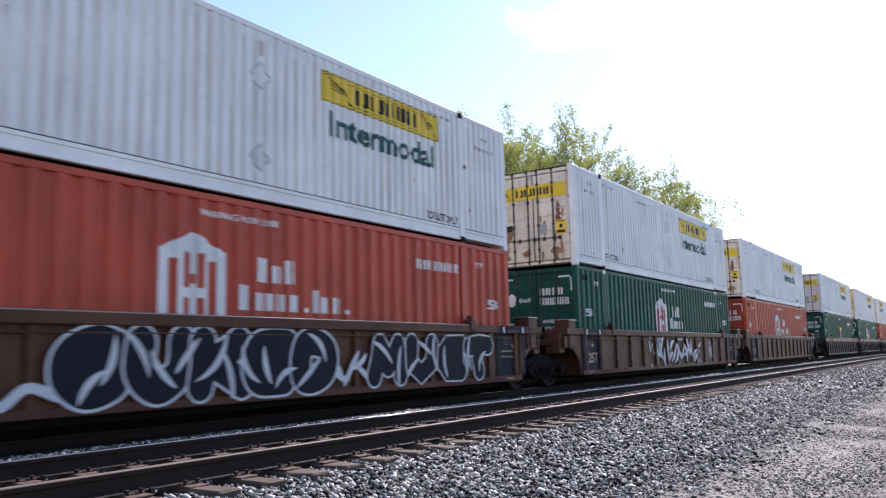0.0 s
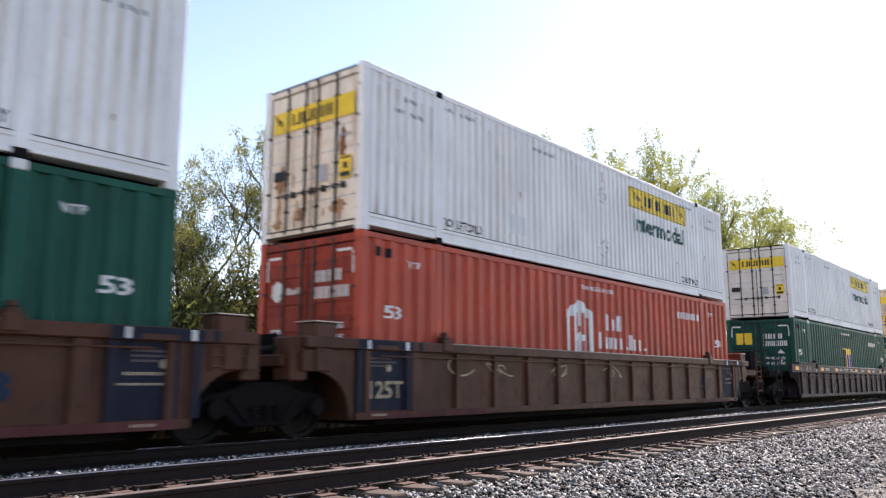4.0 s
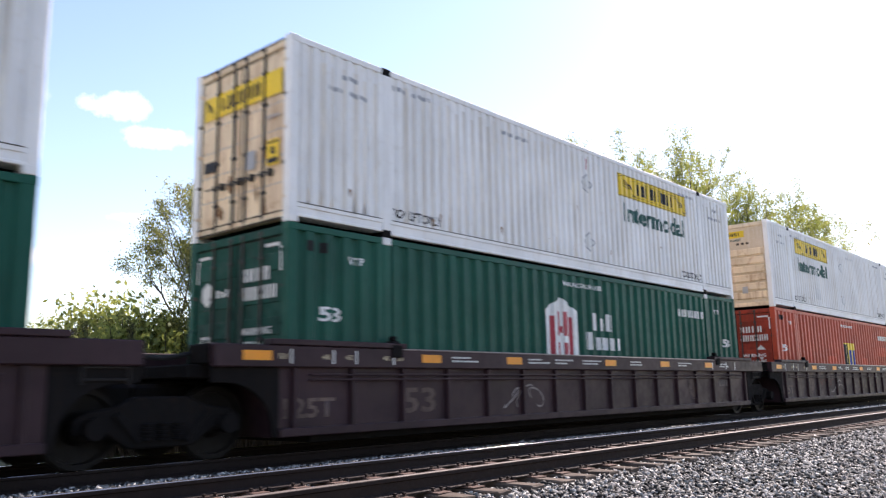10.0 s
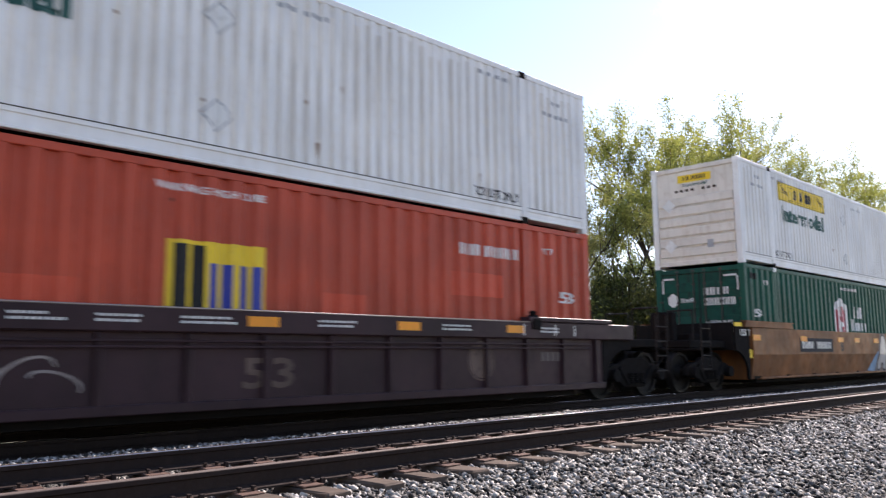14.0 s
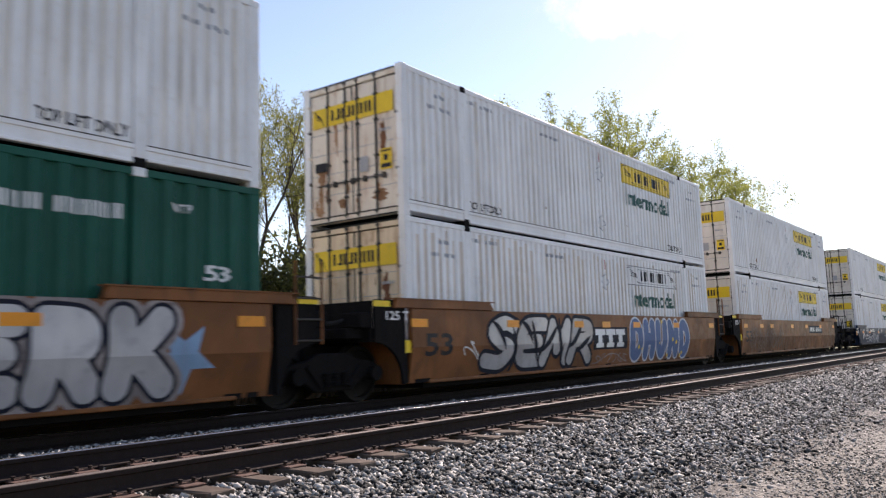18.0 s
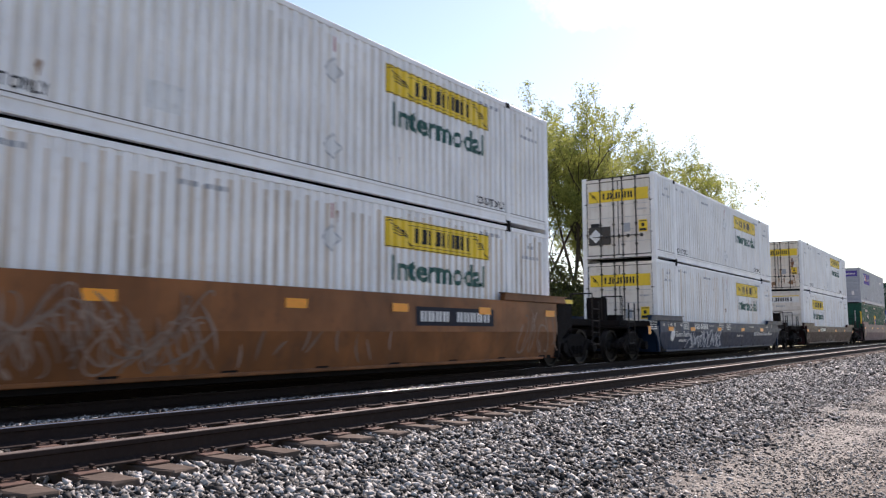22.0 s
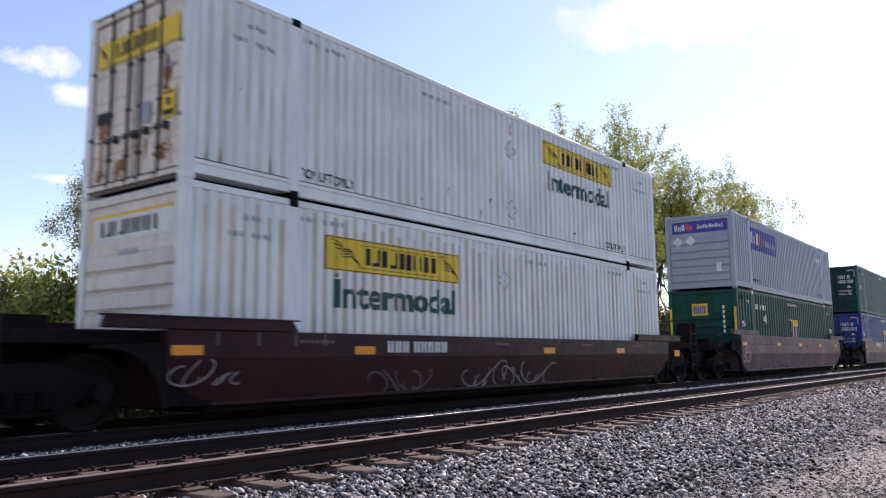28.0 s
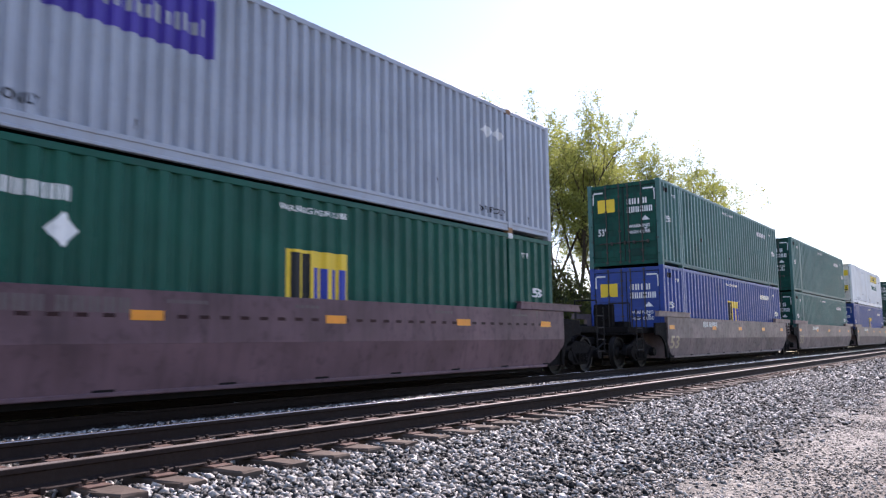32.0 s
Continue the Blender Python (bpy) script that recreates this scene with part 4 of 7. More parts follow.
def nose_end(body, kind, paint_end):
    def wall():
        bm = box(0.05, 0.09, 0.15, BOX_W - 0.15, 0.16, BOX_H - 0.14)
        return bm
    # rust tan in the rib gaps also makes up for the ribs' weak shading
    part("nose_wall", kept(("nose_wall",), wall), M["rustrun"] if kind in WHITES[1:] else paint_end, body, "ribbed front wall")
    for k in range(6):
        z = 0.30 + k * 0.29
        part("nose_rib", kept(("nose_rib", k), lambda: box(0.004, 0.052, 0.17, BOX_W - 0.17, z, z + 0.245, bevel=0.03)), paint_end, body)
    if kind in WHITES and body["nose"] == 1:
        end_mark(body, "sign_panel", ("nose_small",), lambda: rects([(0.80, 1.80, 2.40, 2.62)]), "logo", 0.004, "small yellow sign")
        end_mark(body, "sign_lettering", ("nose_smallb",), lambda: blocks("l.H.HHHl", 0.95, 2.46, 0.7, 0.11), "black", 0.008)
        end_mark(body, "sign_lettering", ("nose_smallt",), lambda: [words("Intermodal", 0.95, 2.28, 0.72, 0.10)], "forest", 0.004)
        end_mark(body, "code_lettering", ("nose_code2",), lambda: bars(8, 0.7, 2.14, 1.3, 0.07, 0.4, (4,)), "scuff_shade", 0.004)
        for z in (0.62, 1.78):
            end_mark(body, "placard", ("nose_pl", z), lambda: diamond(0.52, z, 0.2), "lettering", 0.050, "weathered diamond placard")
        end_mark(body, "paper_label", ("nose_lab",), lambda: rects([(1.62, 1.8, 0.5, 0.72)]), "faded", 0.050)
    elif kind in WHITES:
        end_mark(body, "sign_panel", ("nose_logo",), lambda: rects([(0.24, BOX_W - 0.24, 2.2, 2.58)]), "lettering", 0.004, "pale sign panel with yellow edge")
        end_mark(body, "sign_edge", ("nose_edge",), lambda: rects([(0.24, BOX_W - 0.24, 2.55, 2.6), (0.24, 0.3, 2.2, 2.55)]), "logo", 0.007)
        end_mark(body, "sign_lettering", ("nose_bars",), lambda: blocks("l.H.HHHl", 0.5, 2.27, 1.5, 0.22), "black", 0.008)
        end_mark(body, "code_lettering", ("nose_code",), lambda: bars(6, 1.1, 1.95, 0.5, 0.09), "faded", 0.050)
    elif kind == "grey_panel":
        end_mark(body, "sign_panel", ("nose_purple",), lambda: rects([(0.26, BOX_W - 0.2, 2.18, 2.64)]), "purple", 0.004, "purple sign panel")
        end_mark(body, "sign_lettering", ("nose_pw",), lambda: blocks("HxH", 0.36, 2.3, 0.42, 0.24), "lettering", 0.008)
        end_mark(body, "sign_lettering", ("nose_po",), lambda: blocks("Hx", 0.8, 2.3, 0.28, 0.24), "hot", 0.008)
        end_mark(body, "sign_lettering", ("nose_pt",), lambda: blocks("HxllxHxHxl", 1.25, 2.33, 0.98, 0.15), "lettering", 0.008)
        end_mark(body, "placard", ("nose_d1",), lambda: diamond(0.48, 1.86, 0.2), "lettering", 0.050, "white diamond placard")
        end_mark(body, "placard", ("nose_d2",), lambda: diamond(0.98, 1.88, 0.2), "lettering", 0.050, "white diamond placard")
        end_mark(body, "paper_label", ("nose_paper",), lambda: rects([(1.92, 2.1, 0.66, 0.98)]), "lettering", 0.050)
    else:
        end_mark(body, "sign_panel", ("nose_sq",), lambda: rects([(0.9, 1.5, 1.92, 2.36)]), "logo", 0.050, "yellow square sign")
        end_mark(body, "sign_lettering", ("nose_sqb",), lambda: blocks("HHH", 0.96, 1.98, 0.5, 0.3), "logoblue", 0.055)
        end_mark(body, "edge_stripe", ("nose_stripe",), lambda: rects([(0.03, 0.12, 1.2, 2.2)]), "logo", 0.052, "yellow edge stripe")
        end_mark(body, "edge_stripe", ("nose_stripe_b",), lambda: rects([(2.47, 2.56, 1.2, 2.2)]), "logo", 0.052, "yellow edge stripe")
        end_mark(body, "code_lettering", ("nose_scode",), lambda: rects([(2.05, 2.13, 1.25 + k * 0.18, 1.37 + k * 0.18) for k in range(6)]), "lettering", 0.050)


def diamond(x, z, r):
    return flat([(x, z - r), (x + r, z), (x, z + r), (x - r, z)])


def scroll(x, z, w, h):
    """A dark scroll-like line drawing."""
    bm = bmesh.new()
    for k in range(4):
        pts = []
        for i in range(13):
            u = i / 12
            pts.append((x + w * (0.08 * k + u * 0.62), z + h * (0.92 - 0.14 * k - 0.5 * u * u + 0.06 * math.sin(9 * u + k))))
        for (a, c), (d, e) in zip(pts, pts[1:]):
            bm.faces.new([bm.verts.new(p) for p in ((a, 0, c - 0.010), (d, 0, e - 0.010), (d, 0, e + 0.010), (a, 0, c + 0.010))])
    return bm


def side_mark(body, name, key, make, material, folds, lift, label=""):
    if name == "sign_lettering":
        for i, bm in enumerate(make()):
            part(name, kept((*key, folds.pitch, i), lambda: drape(bm, folds, lift)), M[material], body, label)
        return None
    return part(name, kept((*key, folds.pitch), lambda: drape(make(), folds, lift)), M[material], body, label)


def spots(seed, n):
    """Small ragged rust patches, each with a run below it."""
    rnd = random.Random(seed)
    out = []
    for i in range(n):
        x, z, r = rnd.uniform(0.4, BOX_L - 0.4), rnd.choice((rnd.uniform(0.4, 0.9), rnd.uniform(0.4, 2.6))), rnd.uniform(0.012, 0.04)
        k = 7
        pts = [(x + r * rnd.uniform(0.6, 1.1) * math.cos(2 * math.pi * j / k), z + r * rnd.uniform(0.8, 1.5) * math.sin(2 * math.pi * j / k)) for j in range(k)]
        if rnd.random() < 0.5:
            pts[5] = (x, z - r - rnd.uniform(0.05, 0.2))
        out.append(pts)
    return out


def fold_grime(folds, seed):
    """Uneven streaks of washed-down dust in the recesses, which also paint in the folds' shade."""
    rnd = random.Random(seed + 70)
    rows = []
    for k in range(int(BOX_L / folds.pitch)):
        x = folds.pitch * (k + rnd.uniform(0.56, 0.66))
        if x < 0.25 or x > BOX_L - 0.4 or min(abs(x - POST), abs(x - BOX_L + POST)) < 0.22:
            continue
        rows.append((x, x + rnd.uniform(0.05, 0.085), 0.31, rnd.uniform(2.55, 2.78)))
    return drape(rects(rows), folds, 0.0025)


def side_marks(body, kind, nose_first, folds, fn, dusty):
    WEAR[0] += 1
    for i, pts in enumerate(spots(WEAR[0], 10 if kind in WHITES[1:] else 4 if kind != "grey_panel" else 3)):
        part("rust_patch", drape(flat(pts), folds, 0.0045), M["rust"] if fn == "fine" else M["scuff_shade"], body)
    if kind in WHITES[1:]:
        rnd = random.Random(WEAR[0] + 50)
        for i in range(14):
            k = rnd.choice((rnd.randint(1, 6), rnd.randint(1, 60)))
            x, h = folds.pitch * (k + folds.outer + 0.5 * (1 - folds.outer)), rnd.uniform(0.08, 0.42)
            if abs(x - POST) > 0.2 and abs(x - BOX_L + POST) > 0.2 and x < BOX_L - 0.3:
                part("rust_run", drape(flat([(x - 0.02, 0.305), (x + 0.02, 0.305), (x + 0.012, 0.305 + 0.6 * h), (x - 0.005, 0.305 + h)]), folds, 0.0035), M["rustrun"], body)
    if kind == "red_square":
        for x, z, w, h in ((5.2, 0.9, 1.1, 0.5), (9.6, 0.5, 0.8, 0.9), (12.2, 1.5, 1.3, 0.4)):
            part("repaint_patch", drape(rects([(x, x + w, z, z + h)]), folds, 0.003), M["freshred"], body, "brighter red touch-up patch")
    if kind in WHITES:
        v = WEAR[0] % 3
        grime = part("fold_grime", kept(("fold_grime", v, dusty), lambda: fold_grime(folds, v)), M["dust"] if dusty else M["grime"], body, "pale grime streaks with painted fold shade")
        grime["kind"] = "stuff"
    if kind in WHITES and WEAR[0] % 3 == 0:
        x = 4.0 + (WEAR[0] * 2.7) % 4
        part("repair_patch", drape(rects([(x, x + 0.62, 0.55, 0.95)]), folds, 0.003), M["lettering"], body, "pale repair patch")
    if kind in WHITES:
        x, d = ((9.65, 0.0), (2.55, 0.0), (2.67, -0.17))[nose_first]
        k = nose_first
        side_mark(body, "sign_panel", ("logo_s", k), lambda: rects([(x, x + 3.65, 2.04 + d, 2.60 + d)]), "logo" if kind != "faded_white" else "white", folds, 0.003, "yellow sign panel" if kind != "faded_white" else "whitened sign panel")
        side_mark(body, "sign_border", ("logo_b", k), lambda: rects([(x + 0.02, x + 3.63, 2.05 + d, 2.065 + d), (x + 0.02, x + 3.63, 2.575 + d, 2.59 + d), (x + 0.01, x + 0.03, 2.05 + d, 2.59 + d), (x + 3.62, x + 3.64, 2.05 + d, 2.59 + d), (x + 0.75, x + 2.95, 2.12 + d, 2.13 + d), (x + 0.75, x + 2.95, 2.5 + d, 2.51 + d)]), "black", folds, 0.006)
        side_mark(body, "sign_lettering", ("logo_l", k), lambda: blocks("l.H.HHHl", x + 0.92, 2.18 + d, 2.0, 0.29), "black", folds, 0.006)
        side_mark(body, "sign_scroll", ("logo_c", k), lambda: scroll(x + 0.1, 2.08 + d, 0.95, 0.48), "black", folds, 0.006)
        side_mark(body, "sign_scroll", ("logo_d", k), lambda: scroll(x + 3.0, 2.06 + d, 0.75, 0.48), "black", folds, 0.006)
        side_mark(body, "large_lettering", ("inter", k), lambda: words("Intermodal", x + 0.22, 1.43 + d, 3.25, 0.47, 0.030), "forest", folds, 0.010, "dark green lettering")
        for j, (a, t) in enumerate(((POST + 0.14, 1.2), (BOX_L - POST - 1.36, 1.2))):
            side_mark(body, "lift_notice", ("lift", j), lambda: words("TOP LIFT ONLY", a, 0.36, t, 0.165), "black", folds, 0.004)
        for j, (a, z, w) in enumerate(((POST + 0.15, 2.58, 1.0), (1.05, 2.45, 0.34), (0.75, 2.2, 0.85), (BOX_L - 1.1, 2.45, 0.3), (BOX_L - 1.35, 2.2, 0.8), (BOX_L - POST - 1.2, 2.58, 0.9), (5.2 if not nose_first else 8.8, 2.5, 0.9))):
            side_mark(body, "stencil_line", ("small", j, k), lambda: bars(8 if w > 0.5 else 3, a, z, w, 0.075, 0.35, (3,)), "faded", folds, 0.004)
        xd = 7.9 if nose_first else 8.25
        for j, z in enumerate((2.05, 0.72)):
            side_mark(body, "placard_frame", ("diaf", j, k), lambda: diamond(xd, z, 0.235), "faded", folds, 0.0045)
            side_mark(body, "placard", ("dia", j, k), lambda: diamond(xd, z, 0.205), "lettering", folds, 0.008, "pale diamond placard")
        side_mark(body, "red_tick", ("tick", k), lambda: rects([(xd - 0.015, xd + 0.02, 2.38, 2.64)]), "logored", folds, 0.004, "short red line")
    elif kind == "grey_panel":
        side_mark(body, "sign_panel", ("fx",), lambda: rects([(2.12, 5.8, 1.66, 2.55)]), "purple", folds, 0.003, "purple sign panel")
        side_mark(body, "sign_lettering", ("fxw",), lambda: blocks("HxH", 2.3, 1.9, 0.95, 0.46), "lettering", folds, 0.006)
        side_mark(body, "sign_lettering", ("fxo",), lambda: blocks("Hx", 3.25, 1.9, 0.6, 0.46), "hot", folds, 0.006)
        side_mark(body, "sign_lettering", ("fxt",), lambda: blocks("HxllxHxHxl", 4.0, 1.94, 1.65, 0.26), "faded", folds, 0.006)
        side_mark(body, "lift_notice", ("fxl",), lambda: words("TOP LIFT ONLY", POST + 0.14, 0.37, 1.2, 0.14), "black", folds, 0.004)
        side_mark(body, "lift_notice", ("fxl2",), lambda: words("TOP LIFT ONLY", BOX_L - POST - 1.3, 0.37, 1.1, 0.13), "black", folds, 0.004)
        for j, a in enumerate((13.25, 13.75)):
            side_mark(body, "placard", ("fxd", j), lambda: diamond(a, 2.2, 0.2), "lettering", folds, 0.006, "white diamond placard")
    else:
        for j, a in enumerate((POST + 0.25 if nose_first else BOX_L - POST - 1.75,)):
            side_mark(body, "code_lettering", ("code", a), lambda: joined(blocks("HHlH  HHHHHH", a, 2.2, 1.55, 0.19)), "lettering", folds, 0.004)
        for j, (a, t, z, w, h) in enumerate(((0.62, "53", 1.48, 0.42, 0.22), (1.15, "WTP", 2.38, 0.32, 0.12), (BOX_L - 0.95, "53", 1.48, 0.42, 0.22), (BOX_L - 1.5, "WTP", 2.38, 0.32, 0.12), (7.1, "WARNING HIGH CUBE", 2.55, 1.55, 0.10))):
            side_mark(body, "stencil_text", ("t", j), lambda: words(t, a, z, w, h), "lettering", folds, 0.004)
        if kind.endswith("house"):
            side_mark(body, "house_sign", ("house",), lambda: flat([(6.42, 0.95), (7.62, 0.95), (7.62, 2.02), (7.02, 2.30), (6.42, 2.02)]), "lettering", folds, 0.004, "white house-shaped sign")
            side_mark(body, "sign_lettering", ("houseb",), lambda: [rects([q]) for q in ((6.62, 6.74, 0.98, 1.90), (6.84, 6.98, 1.50, 2.0), (6.84, 6.98, 0.98, 1.36), (7.08, 7.20, 1.50, 2.0), (7.08, 7.20, 0.98, 1.36), (7.31, 7.43, 0.98, 1.90), (6.99, 7.07, 1.56, 1.70))], "logored" if kind.startswith("green") else "red", folds, 0.007)
            side_mark(body, "sign_lettering", ("hub1",), lambda: blocks("HxH", 8.22, 1.66, 0.92, 0.38), "lettering", folds, 0.004)
            if kind.startswith("green"):
                side_mark(body, "sign_lettering", ("hub2",), lambda: blocks("Hixxx", 7.92, 1.24, 1.5, 0.38), "lettering", folds, 0.004)
            else:
                side_mark(body, "sign_lettering", ("hub2r",), lambda: blocks("Hixxx. lxx.", 7.85, 1.22, 2.5, 0.38), "lettering", folds, 0.004)
        elif kind != "worn_green":
            side_mark(body, "sign_panel", ("sq",), lambda: rects([(7.3, 8.68, 1.02, 1.95)]), "logo", folds, 0.003, "yellow square sign")
            side_mark(body, "sign_lettering", ("sq1",), lambda: blocks("H", 7.40, 1.08, 0.52, 0.82), "black", folds, 0.006)
            side_mark(body, "sign_lettering", ("sq2",), lambda: blocks("HH", 7.86, 1.08, 0.86, 0.60), "logoblue", folds, 0.006)
            if nose_first:
                side_mark(body, "placard", ("sqd",), lambda: diamond(3.65, 1.85, 0.22), "lettering", folds, 0.006, "white diamond placard")
        for j, a in enumerate((0.35, 0.62)):
            side_mark(body, "document_box", ("doc", j), lambda: rects([(a, a + 0.12, 2.5, 2.66)]), "gasket", folds, 0.003)


# ---- well cars ----
# style: ribbed, chord, smooth, low; top of the side above the rail
TOPS = dict(ribbed=1.51, chord=1.50, smooth=1.58, low=1.57, lower=1.25)


def well_car(style, colour, left, right, label, marks):
    car = tagged(new("well_car"), label, "rail car", "cars of the train")
    p, top = M[colour], TOPS[style]
    for sgn, nm in ((-1, "near"), (1, "far")):
        def ys(a, c):
            return (a, c) if sgn < 0 else (-c, -a)
        if style in ("ribbed", "chord"):
            band = 0.17 if style == "ribbed" else 0.30
            part("side_sheet", kept(("side_sheet", style, nm), lambda: box(-0.2, BOX_L + 0.2, *ys(-1.40, -1.36), 0.30, top - band)), p, car)
            part("top_chord", kept(("top_chord", style, nm), lambda: box(-1.25, BOX_L + 1.25, *ys(-1.50, -1.34), top - band, top, bevel=0.015)), p, car)
            part("bottom_sill", kept(("bottom_sill", style, nm), lambda: box(-0.2, BOX_L + 0.2, *ys(-1.47, -1.33), 0.26, 0.38, bevel=0.012)), p, car)
            if sgn < 0:
                # bare metal strip added to carry a bright glint along the chord
                part("worn_edge", kept(("worn_edge", top), lambda: smooth_tube(POST + 0.15, BOX_L - POST - 0.15, -1.494, top - 0.008, 0.013)), M["edge"], car, "bare worn steel edge")
            n = 15 if style == "ribbed" else 16
            for i in range(n if sgn < 0 else 0):
                x = 0.05 + (BOX_L - 0.1) * i / (n - 1)
                wide = 0.055 if style == "ribbed" and i not in (1, n - 2) else 0.10 if style == "ribbed" else 0.035
                part("side_post", kept(("side_post", style, wide), lambda: side_post(wide, top - band)), p, car, m=Matrix.Translation((x, 0, 0)))
            if sgn < 0:
                for z in ((top - band - 0.09,) if style == "ribbed" else (top - band - 0.10, top - band - 0.17)):
                    part("air_pipe", kept(("air_pipe", z), lambda: tube((0.3, -1.47, z), (BOX_L - 0.3, -1.47, z), 0.016, 6)), p, car)
                if style == "chord":
                    for x0 in (-0.4, BOX_L - 2.2):
                        part("guide_shelf", kept(("guide_shelf", x0), lambda: box(x0, x0 + 2.6, -1.52, -1.30, top + 0.004, top + 0.085, bevel=0.01)), p, car)
            for x in (POST, BOX_L - POST):
                part("container_guide", kept(("container_guide", x, nm, top), lambda: guide(x, sgn, top)), M["dark"] if style == "chord" else p, car)
        else:
            part("side_sheet", kept(("side_sheet", style, nm), lambda: smooth_side(top, *ys(-1.46, -1.36), 0.06 if style == "smooth" else 0.25)), p, car)
            part("lower_sheet", kept(("lower_sheet", nm, style == "smooth"), lambda: lower_side(*ys(-1.458, -1.36), style == "smooth")), p, car)
            part("bottom_sill", kept(("bottom_sill", style, nm), lambda: box(0.5, BOX_L - 0.5, *ys(-1.375, -1.25), 0.24, 0.30, bevel=0.012)), p, car)
            for x0 in (-0.24, BOX_L - 0.62):
                part("well_end_plate", kept(("well_end_plate", x0, nm), lambda: box(x0, x0 + 0.86, *ys(-1.345, -1.315), 0.27, 0.95)), M["dark"], car)
            for x0 in (-1.15, BOX_L - 1.95) if style != "smooth" else (-0.55, BOX_L - 2.55):
                part("end_fence", kept(("end_fence", style, x0, nm), lambda: fence(x0, x0 + 3.1, top, sgn)), p, car)
    part("well_floor", kept(("well_floor",), lambda: well_floor()), M["dark"], car)
    for e, (kind, far) in enumerate((left, right)):
        x_in, s = (0.0, -1) if e == 0 else (BOX_L, 1)
        part("end_bulkhead", kept(("end_bulkhead", e), lambda: box(*sorted((x_in + s * 0.12, x_in + s * 0.2)), -1.33, 1.33, 0.25, 1.25, bevel=0.01)), p, car)
        end_p = p if style == "ribbed" or colour == "navy" else M["dark"]
        for sgn in (-1, 1):
            part("end_plate", kept(("end_plate", style, e, sgn), lambda: end_plate(x_in, s, sgn, top, style)), end_p, car)
        if style == "ribbed":
            for a, c, z0, z1, y0 in ((0.62, 1.06, 1.36, 1.72, -1.47), (0.72, 1.02, 0.99, 1.357, -1.46), (1.09, 1.40, 0.86, 1.50, -1.34)):
                part("end_stop", kept(("end_stop", e, a), lambda: box(*sorted((x_in + s * a, x_in + s * c)), y0, y0 + 0.42, z0, z1, bevel=0.02)), p, car)
            # thin plate, paler than the stop below it
            part("stop_cap", kept(("stop_cap", e), lambda: box(*sorted((x_in + s * 0.58, x_in + s * 1.08)), -1.485, -1.03, 1.723, 1.745, bevel=0.004)), M["edge"], car, "thin pale metal cap")
            part("end_screen", kept(("end_screen", e), lambda: box(*sorted((x_in + s * 1.30, x_in + s * 1.38)), -0.91, 1.0, 1.243, 1.55, bevel=0.01)), M["dark"], car)
        if style == "smooth":
            part("end_screen", kept(("smooth_screen", e), lambda: box(*sorted((x_in + s * 0.99, x_in + s * 1.05)), -1.36, 1.36, 1.0, 1.70, bevel=0.01)), M["dark"], car)
            part("yellow_edge", kept(("yellow_edge", e), lambda: box(*sorted((x_in + s * 0.62, x_in + s * 1.04)), -1.432, -1.424, 1.60, 1.70)), M["logo"], car, "yellow painted edge")
        platform(car, e, x_in, s, kind, M["dark"] if colour == "navy" else end_p)
        if kind == "coupler":
            part("coupler", kept(("coupler", e, far), lambda: coupler(x_in, s, far)), M["dark"], car)
            part("air_hose", kept(("air_hose", e, far), lambda: air_hose(x_in, s, far)), M["gasket"], car)
            ladder(car, ("coupler", e), x_in + s * 2.3, x_in + s * 2.75, -1.40, 0.5, 1.75, 4, M["grab"] if style != "ribbed" else p)
            for q in (-1, 1):
                part("hand_rail", kept(("hand_rail", e, q), lambda: hand_rail(x_in, s, q)), M["grab"], car)
            if e == 0:
                part("brake_housing", kept(("brake_housing",), lambda: brake_housing(x_in, s)), M["dark"] if colour == "navy" else end_p, car)
            trucks(car, x_in + s * 1.85)
        else:
            if e == 1:
                ladder(car, ("joint", style), x_in + 0.55, x_in + 1.1, -1.44, 0.98, 2.25 if style == "smooth" else 1.7, 4, p if style != "chord" else M["grab"])
            part("joint_casting", kept(("joint_casting", e, far), lambda: box(*sorted((x_in + s * 0.8, x_in + s * far)), -0.35, 0.35, 0.62, 1.0, bevel=0.05)), M["dark"], car)
            if e == 1:
                part("brake_hose", kept(("brake_hose", far), lambda: hose(x_in + 0.9, x_in + 2 * far - 0.9)), M["gasket"], car)
                trucks(car, x_in + far)
    marks(car, top)
    return car


def smooth_tube(x0, x1, y, z, r):
    bm = tube((x0, y, z), (x1, y, z), r, 12)
    for f in bm.faces:
        f.smooth = len(f.verts) == 4
    return bm


def side_post(w, top):
    bm = box(-w, w, -1.47, -1.38, 0.3, top, bevel=0.01)
    return bm


def smooth_side(top, y0, y1, over):
    return box(-over, BOX_L + over, y0, y1, 0.88, top, bevel=0.006)


def lower_side(y0, y1, square):
    """The lower half of a smooth side, which leans in towards the bottom."""
    bm = prism([(-0.06, 0.884), (BOX_L + 0.06, 0.884), (BOX_L + 0.06, 0.26), (-0.06, 0.26)] if square else [(-0.25, 0.884), (BOX_L + 0.25, 0.884), (BOX_L + 0.25, 0.75), (BOX_L - 0.1, 0.44), (BOX_L - 0.5, 0.26), (0.5, 0.26), (0.1, 0.44), (-0.25, 0.75)], y0, y1)
    lean = 0.11 if y0 < 0 else -0.11
    for v in bm.verts:
        v.co.y += lean * (0.884 - v.co.z) / 0.62
    return bm


